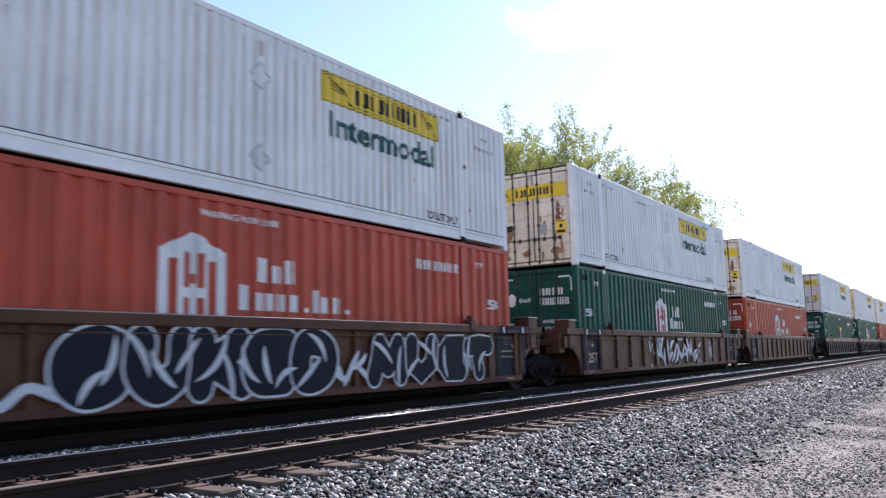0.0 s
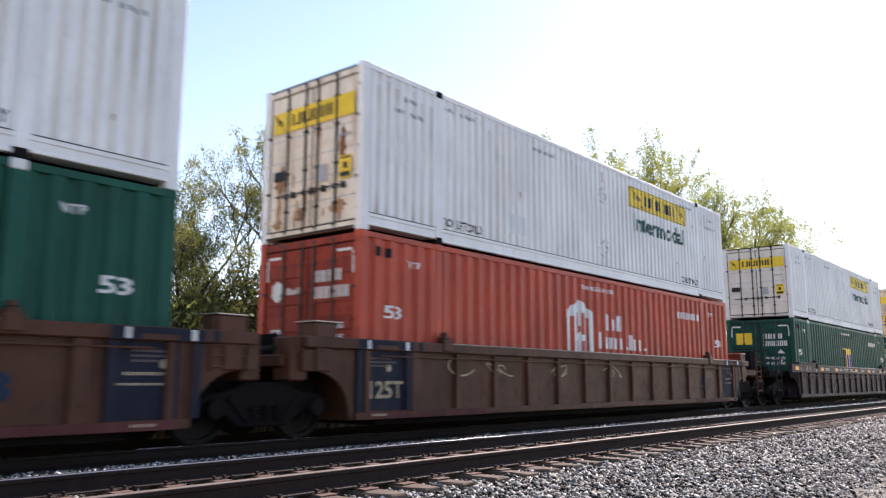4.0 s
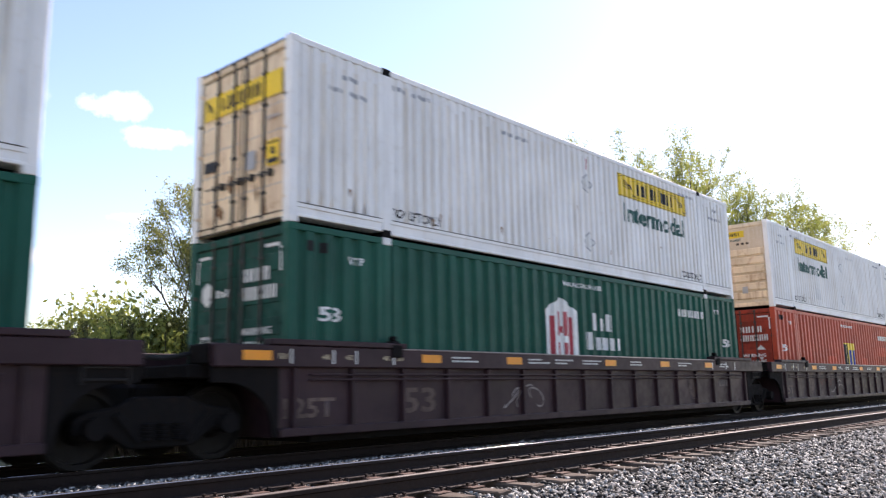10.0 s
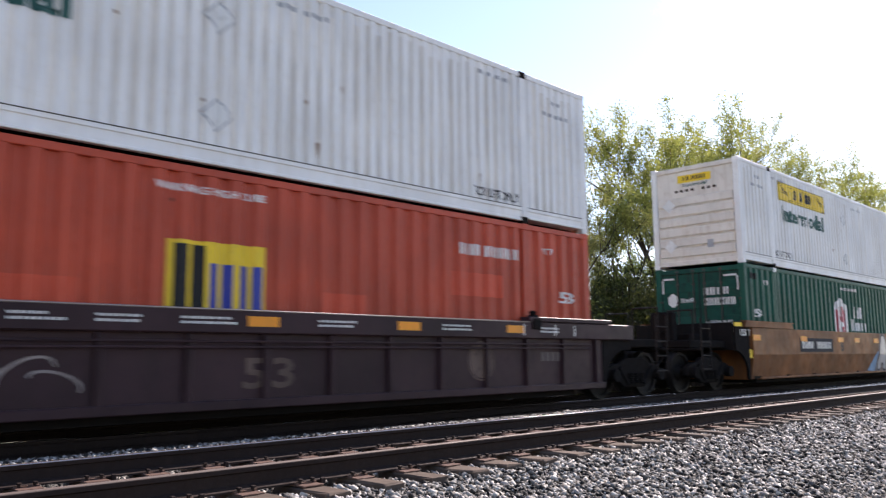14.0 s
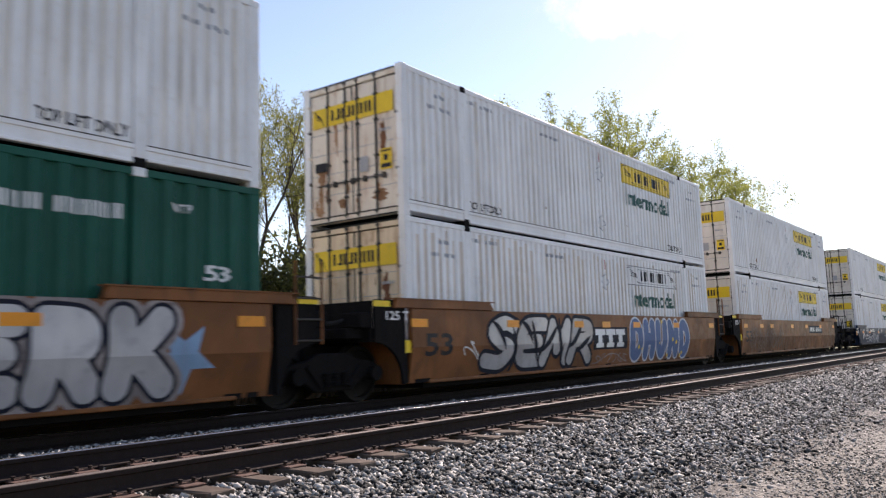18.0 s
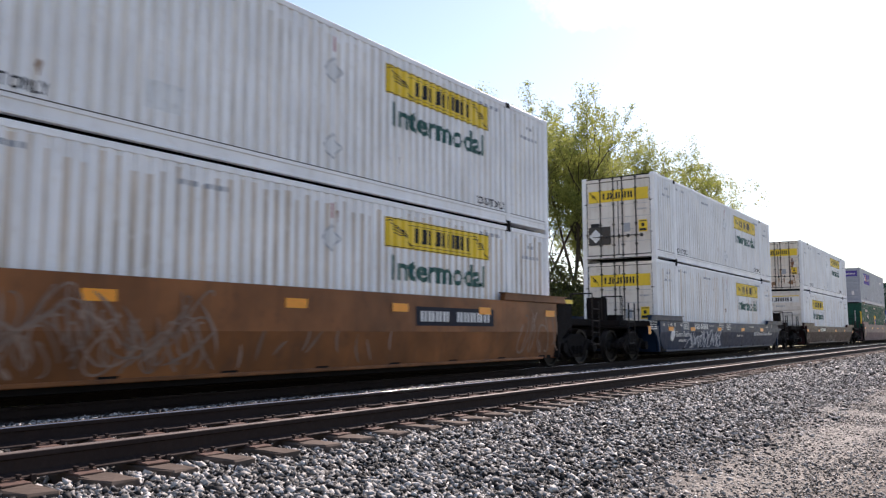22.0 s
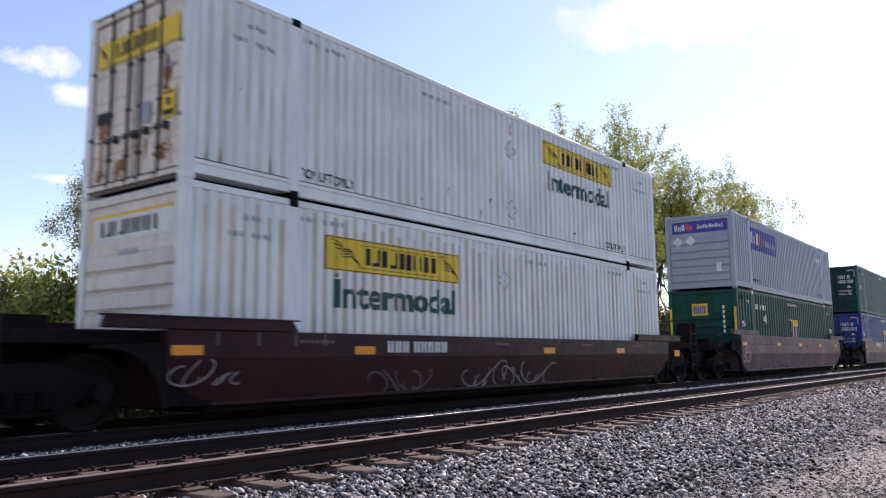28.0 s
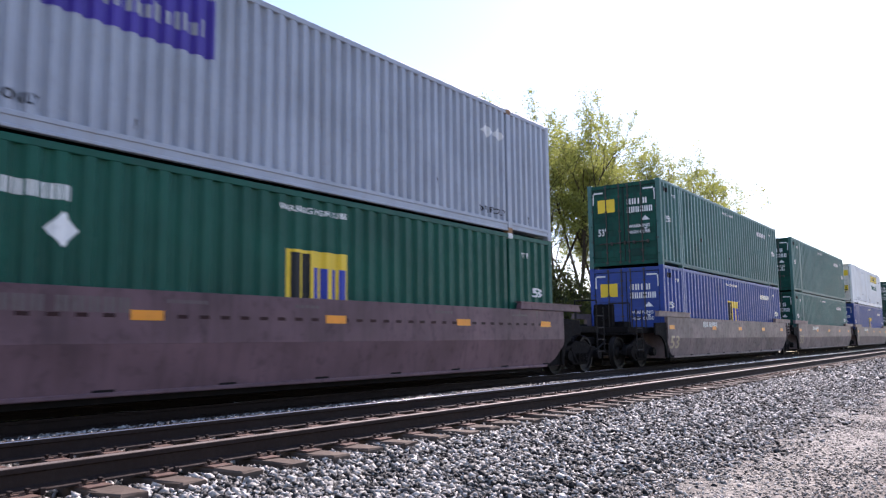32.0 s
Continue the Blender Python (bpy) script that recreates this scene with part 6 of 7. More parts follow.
def marks_chord(seed):
    def put(car, top):
        reflectors(car, top - 0.21, (-0.85, 2.56, 4.82, 8.30, 10.85, 13.35), -1.504, 0.46)
        rnd = random.Random(seed)
        for x in (3.3, 5.5, 6.4, 7.4, 9.4, 11.8, 14.3):
            on_car(car, "stencil_line", bars(rnd.randint(5, 9), x, top - 0.13, rnd.uniform(0.4, 0.8), 0.03), "lettering", -1.504)
            on_car(car, "stencil_line", bars(rnd.randint(5, 9), x, top - 0.19, rnd.uniform(0.4, 0.8), 0.03), "lettering", -1.504)
        for x, t in ((-0.28, "53"), (0.48, "48"), (0.92, "45"), (1.68, "40"), (1.98, "20")):
            on_car(car, "length_mark", words(t, x, top - 0.19, 0.14, 0.075), "stencil", -1.504)
        for x in (-0.08, 0.68, 1.12, 1.90, 13.8, 14.7, 15.3):
            on_car(car, "tick_mark", rects([(x, x + 0.03, top - 0.25, top - 0.05)]), "lettering", -1.504)
        on_car(car, "length_text", words("53", 2.2 if seed == 5 else 8.3, 0.50, 0.78, 0.40), "emblem", -1.406)
        on_car(car, "capacity_text", words("125T", -0.12, 0.50, 0.92, 0.28), "emblem", -1.406)
        for x in (12.8,) if seed == 5 else (2.65, 12.8):
            on_car(car, "round_emblem", ring_mark(x, 0.82, 0.33), "emblem", -1.406, "faded round emblem")
        on_car(car, "stencil_line", bars(4, 14.4, 0.8, 0.6, 0.16), "ghost", -1.406)
        scrawl(car, seed * 7, 4.95, 6.1, 0.5, 0.95, "chalk", -1.406, 0.03)
        if seed == 6:
            scrawl(car, 45, 3.55, 5.0, 0.75, 1.05, "redfade", -1.410, 0.035)
        if seed == 4:
            scrawl(car, 31, 8.9, 10.6, top - 0.25, top - 0.04, "ghost", -1.504, 0.03)
    return put


def ring_mark(x, z, r):
    """A faded disc inside a thin ring."""
    bm = flat([(x + 0.86 * r * math.cos(2 * math.pi * i / 28), z + 0.86 * r * math.sin(2 * math.pi * i / 28)) for i in range(28)])
    for i in range(28):
        a, c = 2 * math.pi * i / 28, 2 * math.pi * (i + 1) / 28
        bm.faces.new([bm.verts.new((x + q * r * math.cos(u), 0, z + q * r * math.sin(u))) for q, u in ((1, a), (1, c), (0.92, c), (0.92, a))])
    return bm


def marks_smooth(seed):
    def put(car, top):
        y = -1.464
        reflectors(car, 1.25, (0.12, 2.24, 3.73, 7.05, 9.68, 12.6, 15.6) if seed == 9 else (-0.1, 3.06, 6.05, 7.55, 9.46, 12.41, 15.6), y - 0.012, 0.47, 0.15)
        on_car(car, "corner_panel", rects([(-0.22, -0.06, 0.80, 1.02)]), "logo", -1.424, "small yellow plate")
        if seed == 7:
            on_car(car, "dark_panel", rects([(3.0, 5.6, 0.95, 1.35)]), "sprayblack", y - 0.002, "black number panel")
            for bm in blocks("HHHH  HHHHll", 3.15, 1.05, 2.3, 0.2):
                on_car(car, "number_marking", bm, "lettering", y - 0.005)
            on_car(car, "graffiti_patch", flat([(8.9, 0.32), (9.7, 0.30), (9.95, 1.0), (9.6, 0.85)]), "spraysky", y - 0.001, "light blue sprayed patch")
            on_car(car, "graffiti_patch", flat([(14.75 + (0.52 if k % 2 else 0.22) * math.cos(k * math.pi / 5 + 0.3), 0.86 + (0.5 if k % 2 else 0.2) * math.sin(k * math.pi / 5 + 0.3)) for k in range(10)]), "spraysky", y - 0.001, "light blue sprayed star")
            piece(car, 9.95, 14.55, 0.29, 1.56, ("tent", "snake", "comb", "flag", "fork"), 0.36, "spraysilver", "sprayblack", y - 0.004, 0.055, 0.05, 1.2, "chalk")
            on_car(car, "letter_mark", words("B", 6.3, 0.98, 0.24, 0.3), "black", y)
        if seed == 8:
            on_car(car, "length_text", words("53", 0.3, 0.72, 0.85, 0.42), "black", y)
            piece(car, 2.25, 7.0, 0.29, 1.57, ("snake", "comb", "peaks", "flag"), 0.30, "spraysilver", "sprayblack", y - 0.003, 0.085, 0.22, 1.3)
            swooshes(car, 19, 2.4, 6.9, 0.34, 1.5, 8, "sprayblack", y - 0.009, 0.13)
            on_car(car, "dark_panel", rects([(7.05, 9.05, 0.70, 1.26)]), "sprayblack", y - 0.001, "black sign panel")
            for q in (7.2, 7.8, 8.4):
                on_car(car, "sign_lettering", joined([rects([(q - 0.05, q + 0.5, 1.06, 1.21), (q + 0.1, q + 0.32, 0.86, 1.06), (q, q + 0.42, 0.75, 0.86)])]), "lettering", y - 0.004)
            piece(car, 9.2, 13.7, 0.31, 1.54, ("loop", "ladder", "cup", "zig", "loop"), 0.34, "sprayblue", "spray", y - 0.003, 0.05, 0.0, 1.16)
            dots(car, 9, 9.4, 13.5, 0.4, 1.5, 9, "logo", y - 0.009)
            scrawl(car, 43, 7.2, 9.0, 0.36, 0.66, "chalk", y - 0.002, 0.025)
            scrawl(car, 41, 1.6, 2.3, 0.5, 1.0, "lettering", y - 0.002)
        if seed == 9:
            on_car(car, "length_text", words("53", 0.35, 0.72, 0.8, 0.42), "black", y)
            for k in range(4):
                scrawl(car, 51 + k, 1.0, 5.6, 0.34 + 0.1 * k, 1.05 + 0.14 * k, "thinspray", y - 0.002 - 0.002 * k, 0.032)
            swooshes(car, 52, 1.0, 5.8, 0.36, 1.45, 16, "thinspray", y - 0.012, 0.05)
            swooshes(car, 54, 5.9, 9.8, 0.34, 0.9, 9, "thinspray", y - 0.002, 0.05)
            on_car(car, "dark_panel", rects([(10.4, 13.2, 1.0, 1.36)]), "sprayblack", y - 0.002, "black number panel")
            for bm in blocks("HHHH  HHHHll", 10.55, 1.08, 2.5, 0.2):
                on_car(car, "number_marking", bm, "lettering", y - 0.005)
            scrawl(car, 57, 14.3, 16.1, 0.4, 1.5, "thinspray", y - 0.002, 0.045)
        on_car(car, "capacity_text", words("125 T", -0.72, 1.37, 0.62, 0.16), "lettering", -1.424)
    return put


def marks_low(seed):
    def put(car, top):
        y = -1.464
        rnd = random.Random(seed)
        reflectors(car, {10: 0.93, 11: 0.92}.get(seed, top - 0.39), {10: (0.53, 2.84, 6.15, 9.59, 12.88), 11: (-0.2, 3.18, 9.2, 12.9)}.get(seed, (-0.1, 4.47, 7.97, 11.71, 15.2)), y - 0.003, 0.48, 0.13)
        for x in (2.0, 5.0, 7.3, 11.0, 13.9):
            on_car(car, "stencil_line", bars(rnd.randint(4, 8), x, top - 0.16, rnd.uniform(0.4, 0.8), 0.05), "faded" if seed == 10 else "ghost", y)
        for x in (0.5, 1.2, 1.9, 2.5, 14.2, 15.0):
            on_car(car, "tick_mark", rects([(x, x + 0.035, top - 0.2, top - 0.02)]), "faded" if seed == 10 else "ghost", y)
        at = {11: 3.98, 12: 2.8}.get(seed, 3.4)
        if seed != 10:
            for bm in blocks("HHH HHHHH", at, top - 0.30, 1.7, 0.19):
                on_car(car, "number_marking", bm, "lettering" if seed != 12 else "ghost", y - 0.002)
        if seed == 10:
            swooshes(car, 61, 2.8, 6.7, 0.30, 1.0, 22, "spray", y - 0.002, 0.07)
            scrawl(car, 62, 3.0, 6.5, 0.34, 0.92, "spray", y - 0.012, 0.03)
            on_car(car, "graffiti_line", ribbon([(2.35, 0.34), (2.7, 0.62), (3.1, 0.72)], 0.045), "spray", y - 0.002, "thin spray-painted line")
            on_car(car, "round_emblem", ring_mark(0.98, 0.80, 0.22), "lettering", y - 0.002, "white round emblem")
            for k, (bx, bz, bw, bh, spec) in enumerate(((1.28, 0.73, 1.55, 0.18, "Hxxxx Hxxlxx"), (1.7, 0.56, 0.8, 0.08, "HHHHHHHH"), (8.95, 0.70, 0.95, 0.10, "Hixxx.xxx"), (11.75, 0.74, 3.4, 0.16, "HH Hlxilx Hxxi Hxxi"), (3.3, 0.99, 1.62, 0.2, "HHH HlHHH"))):
                for bm in blocks(spec, bx, bz, bw, bh):
                    on_car(car, "sign_lettering", bm, "lettering", y - 0.002)
            for bx, t in ((0.0, "53"), (0.70, "48"), (1.08, "45"), (1.72, "40")):
                on_car(car, "length_mark", words(t, bx, 1.08, 0.17, 0.11), "lettering", y - 0.002)
            for bx in (-1.05, 2.05, 6.3, 7.4):
                on_car(car, "stencil_line", joined([bars(6, bx, 0.98 + 0.07 * r, 0.62, 0.035, 0.3) for r in range(4)]), "lettering", y - 0.002 if bx > 0 else -1.424)
            on_car(car, "corner_panel", rects([(-1.22, -0.98, 0.82, 1.08)]), "marker", -1.424)
        if seed == 11:
            on_car(car, "reflector", rects([(16.95, 17.36, 0.82, 1.0)]), "marker", -1.424, "orange reflector strip")
            scrawl(car, 71, -0.15, 1.05, 0.52, 0.88, "chalk", y - 0.002, 0.028)
            scrawl(car, 72, 6.3, 9.6, 0.30, 0.80, "chalk", y - 0.002, 0.034)
            scrawl(car, 73, 3.7, 5.2, 0.28, 0.78, "ghost", y - 0.002, 0.03)
        if seed >= 12:
            on_car(car, "length_text", words("53", 0.0, 0.55, 0.85, 0.42), "stencil", y - 0.001)
        if seed == 12:
            on_car(car, "dash_stripe", bars(44, 0.2, top - 0.36, 15.6, 0.05, 0.55), "wine", y - 0.001, "row of faded red dashes")
        if seed > 12:
            scrawl(car, seed * 9, 10.5, 13.0, 0.5, 1.1, "ghost", y - 0.002, 0.05)
    return put


# ---- the train: upper and lower container, nose first or not, and the car ----
TRAIN = [
    (("rusty_white", 0), ("red_house", 0), "ribbed", "brown", marks_ribbed(1), "heavy blue-black graffiti"),
    (("stained_white", 0), ("green_house", 0), "ribbed", "brown", marks_ribbed(2), "pale graffiti on its ribbed side"),
    (("stained_white", 0), ("red_house", 0), "ribbed", "brown", marks_ribbed(3), "small tags between its ribs"),
    (("plain_white", 0), ("green_square", 0), "chord", "maroon", marks_chord(4), "orange reflectors"),
    (("rusty_white", 0), ("green_house", 0), "chord", "maroon", marks_chord(5), "orange reflectors and faded emblems"),
    (("rusty_white", 1), ("red_square", 0), "chord", "maroon", marks_chord(6), "reflectors and faded stencil"),
    (("plain_white", 1), ("green_house", 0), "smooth", "orange", marks_smooth(7), "silver bubble graffiti"),
    (("stained_white", 0), ("faded_white", 0), "smooth", "orange", marks_smooth(8), "silver and blue graffiti"),
    (("plain_white", 0), ("plain_white", 0), "smooth", "orange", marks_smooth(9), "faint pale tags"),
    (("plain_white", 0), ("plain_white", 0), "lower", "navy", marks_low(10), "white tags and orange reflectors"),
    (("stained_white", 0), ("plain_white", 2), "lower", "wine", marks_low(11), "pale tags and orange reflectors"),
    (("grey_panel", 1), ("green_square", 1), "low", "mauve", marks_low(12), "reflectors and red dashes"),
    (("worn_green", 0), ("blue_square", 0), "low", "fadedbrown", marks_low(13), "orange reflectors"),
    (("worn_green", 0), ("worn_green", 0), "low", "fadedbrown", marks_low(14), "orange reflectors"),
    (("plain_white", 0), ("blue_square", 0), "low", "fadedbrown", marks_low(15), "orange reflectors"),
    (("worn_green", 0), ("worn_green", 0), "low", "mauve", marks_low(16), "orange reflectors"),
    (("grey_panel", 1), ("blue_square", 0), "low", "fadedbrown", None, "far down the line"),
] + [((up, 0), (low, 0), "low", colour, None, "far down the line") for up, low, colour in (
    ("worn_green", "plain_white", "fadedbrown"), ("worn_green", "grey_panel", "mauve"), ("plain_white", "worn_green", "mauve"),
    ("worn_green", "worn_green", "fadedbrown"), ("grey_panel", "worn_green", "mauve"), ("worn_green", "blue_square", "fadedbrown"),
    ("plain_white", "worn_green", "mauve"), ("worn_green", "worn_green", "mauve"), ("grey_panel", "plain_white", "fadedbrown"),
    ("worn_green", "worn_green", "mauve"), ("plain_white", "worn_green", "fadedbrown"), ("worn_green", "grey_panel", "mauve"))]
COLOUR_WORD = dict(mauve="faded maroon", fadedbrown="faded brown", brown="brown", maroon="dark maroon", orange="orange-brown", navy="dark blue", wine="dark red")
STYLE_WORD = dict(lower="smooth-sided well car", ribbed="ribbed well car", chord="well car with deep chord", smooth="smooth-sided well car", low="smooth-sided well car")
BOX_WORD = dict(stained_white="white container with rust-stained doors and yellow sign",
                faded_white="rust-stained white container with faded sign",
                plain_white="white container with yellow sign panel", rusty_white="rust-stained white container with yellow sign panel",
                red_house="red corrugated container with white house sign", red_square="red corrugated container with yellow square sign",
                green_house="green corrugated container with white house sign", green_square="green corrugated container with yellow square sign", worn_green="weathered green corrugated container with small marks",
                blue_square="blue corrugated container with yellow square sign", grey_panel="grey corrugated container with purple sign panel")
MOVERS = []


def build_train():
    n = len(TRAIN)
    for i, (up, low, style, colour, marks, note) in enumerate(TRAIN):
        gaps = []
        for j in (i - 1, i):
            pitch = CAR_AT[j + 1] - CAR_AT[j] if 0 <= j < n - 1 else 23.6
            gaps.append(("artic" if pitch < 21 else "coupler", round((pitch - BOX_L) / 2, 2)))
        if marks is None:
            car = far_car(colour, f"{COLOUR_WORD[colour]} {STYLE_WORD[style]}, {note}")
            MOVERS.append((car, CAR_AT[i], TRACK_Y, TRAIN_RAIL))
            for (kind, nose), z, where in ((low, STACK_Z, "in a far car"), (up, STACK_Z + BOX_H, "on a far stack")):
                MOVERS.append((far_container(kind, f"{BOX_WORD[kind]}, {where}"), CAR_AT[i], SIDE_Y, z))
            continue
        car = well_car(style, colour, gaps[0], gaps[1], f"{COLOUR_WORD[colour]} {STYLE_WORD[style]}, {note}", marks)
        MOVERS.append((car, CAR_AT[i], TRACK_Y, TRAIN_RAIL))
        for (kind, nose), z, where in ((low, STACK_Z, "resting in a well car"), (up, STACK_Z + BOX_H, "stacked on another")):
            c = container(kind, nose, f"{BOX_WORD[kind]}, {where}", z == STACK_Z and i > 6)
            if i == 9 and z > STACK_Z:
                end_mark(c, "placard_board", ("board",), lambda: rects([(0.22, 1.02, 0.55, 1.17)]), "rod", 0.038, "dark grey placard board")
                end_mark(c, "placard", ("board_diamond",), lambda: diamond(0.48, 0.86, 0.24), "lettering", 0.0395, "white diamond placard")
            MOVERS.append((c, CAR_AT[i], SIDE_Y, z))


build_train()


# ---- track ----
def rail_section(x0, x1, y, z, sec, closed=True):
    bm = bmesh.new()
    a = [bm.verts.new((x0, y + u, z + v)) for u, v in sec]
    c = [bm.verts.new((x1, y + u, z + v)) for u, v in sec]
    n = len(sec)
    for i in range(n if closed else n - 1):
        bm.faces.new((a[i], a[(i + 1) % n], c[(i + 1) % n], c[i]))
    if closed:
        bm.faces.new(a)
        bm.faces.new(c[::-1])
    bmesh.ops.recalc_face_normals(bm, faces=bm.faces)
    return bm


WEB = [(-0.034, -0.009), (-0.036, -0.012), (-0.036, -0.042), (-0.010, -0.055), (-0.009, -0.135), (-0.075, -0.165), (-0.075, -0.178), (0.075, -0.178), (0.075, -0.165), (0.009, -0.135), (0.010, -0.055), (0.036, -0.042), (0.036, -0.012), (0.034, -0.009)]
HEAD = [(-0.034, -0.009), (-0.0325, -0.0045), (-0.029, -0.0018), (-0.021, -0.0006), (0, 0), (0.021, -0.0006), (0.029, -0.0018), (0.0325, -0.0045), (0.034, -0.009)]


def tie_mesh(seed):
    rnd = random.Random(seed)
    bm = box(-0.115, 0.115, -1.30, 1.30, -0.375, -0.195, bevel=0.012)
    bmesh.ops.subdivide_edges(bm, edges=[e for e in bm.edges if e.calc_length() > 1], cuts=9)
    for v in bm.verts:
        v.co += Vector((rnd.uniform(-0.006, 0.006), rnd.uniform(-0.01, 0.01), rnd.uniform(-0.006, 0.006)))
    return bm


def tie_plate():
    bm = box(-0.10, 0.10, -0.20, 0.19, -0.195, -0.180, bevel=0.004)
    add_box(bm, -0.10, 0.10, -0.10, -0.076, -0.182, -0.168)
    add_box(bm, -0.10, 0.10, 0.076, 0.10, -0.182, -0.168)
    return bm


def spike():
    bm = box(-0.010, 0.010, -0.010, 0.010, -0.19, -0.150)
    add_box(bm, -0.016, 0.016, -0.022, 0.018, -0.154, -0.138, bevel=0.004)
    return bm


def anchor():
    bm = box(-0.022, 0.022, -0.085, 0.085, -0.205, -0.176, bevel=0.006)
    add_box(bm, -0.022, 0.022, -0.095, -0.070, -0.20, -0.150, bevel=0.006)
    add_box(bm, -0.022, 0.022, 0.070, 0.095, -0.20, -0.150, bevel=0.006)
    return bm


def track(yc, z, label, near):
    tr = tagged(new("railway_track"), label, "railway track", kind="structure")
    for s in (-0.7525, 0.7525):
        r = part("rail", rail_section(-160, 700, yc + s, z, WEB), M["railside"], tr, "rust-brown steel rail")
        top = part("rail_head", rail_section(-160, 700, yc + s, z, HEAD, False), M["dulltop" if near and s < 0 else "railtop"], r, "dull rusty running surface" if near and s < 0 else "polished running surface")
        for f in top.data.polygons:
            f.use_smooth = True
    rnd = random.Random(4 if near else 5)
    step = TIE_STEP
    for i in range(160 if near else 50):
        x = -2.0 + i * step + rnd.uniform(-0.02, 0.02)
        k = i % 5
        sx = Matrix.Translation((x, yc + rnd.uniform(-0.05, 0.05), z)) @ Matrix.Rotation(rnd.uniform(-0.015, 0.015), 4, "Z")
        part("crosstie", kept(("crosstie", k), lambda: tie_mesh(k)), M["tie"], tr, m=sx)
        if not near:
            continue
        for s in (-0.7525, 0.7525):
            if i < 110:
                part("tie_plate", kept(("tie_plate",), tie_plate), M["plate"], tr, m=Matrix.Translation((x, yc + s, z)))
            if i < 38:
                for a, c in ((-0.06, -0.092), (0.06, -0.092), (-0.05, 0.092), (0.05, 0.092)):
                    part("spike", kept(("spike",), spike), M["railside"], tr, m=Matrix.Translation((x + a, yc + s + c, z)))
                if i % 2:
                    part("rail_anchor", kept(("rail_anchor",), anchor), M["railside"], tr, m=Matrix.Translation((x + 0.17, yc + s, z)))
    return tr


NEAR_Y = RAIL_Y + 0.7525
TIE_STEP = 0.53
track(NEAR_Y, -0.05, "empty railway track with rusty rails on wooden ties", True)
track(TRACK_Y, TRAIN_RAIL, "railway track in shade under the train", False)


# ---- ground ----
def ground_z(x, y):
    """Cross-section: lane, ballast shoulder, two track beds, added ditch and field."""
    # the ditch is made up: it hides sunlit ground seen beneath the cars
    prof = [(-400, -0.62), (-6, -0.62), (1.6, -0.60), (2.8, -0.54), (3.7, -0.40), (4.35, -0.35), (4.75, -0.312), (5.1, -0.30), (7.3, -0.30), (7.8, -0.215), (8.4, -0.215), (8.85, -0.27), (9.2, -0.36), (12.4, -0.36), (12.8, -0.5), (14.4, -1.5), (20, -1.5), (23.2, -0.95), (26, -0.9), (60, -0.7), (400, -0.6)]
    for (a, za), (c, zc) in zip(prof, prof[1:]):
        if y <= c:
            return za + (zc - za) * (y - a) / (c - a)
    return prof[-1][1]


def ground():
    ys = [-2500, -600, -120, -40, -15, -6, -3] + [-2 + 0.25 * i for i in range(77)] + [18, 21, 26, 34, 46, 70, 120, 400, 2500]
    xs = [-2500, -500, -120, -40, -15] + [-8 + 0.5 * i for i in range(140)] + [64, 70, 80, 95, 120, 160, 240, 400, 800, 2500]
    verts, faces = [], []
    for x in xs:
        for y in ys:
            near = 1.0 if -8 < x < 62 and -2 < y < 17 else 0.0
            z = ground_z(x, y) + near * 0.03 * noise.noise((x * 0.9, y * 0.9, 3.1)) - (0.02 if 2.5 < y < 13.5 else 0)
            verts.append((x, y, z))
    w = len(ys)
    for i in range(len(xs) - 1):
        for j in range(w - 1):
            faces.append((i * w + j, (i + 1) * w + j, (i + 1) * w + j + 1, i * w + j + 1))
    data = bpy.data.meshes.new("ground")
    data.from_pydata(verts, [], faces)
    data.materials.append(M["earth"])
    return tagged(new("ground", data), "pale gravel lane, grey ballast bed and rough grass", "ground", kind="structure")


ground()


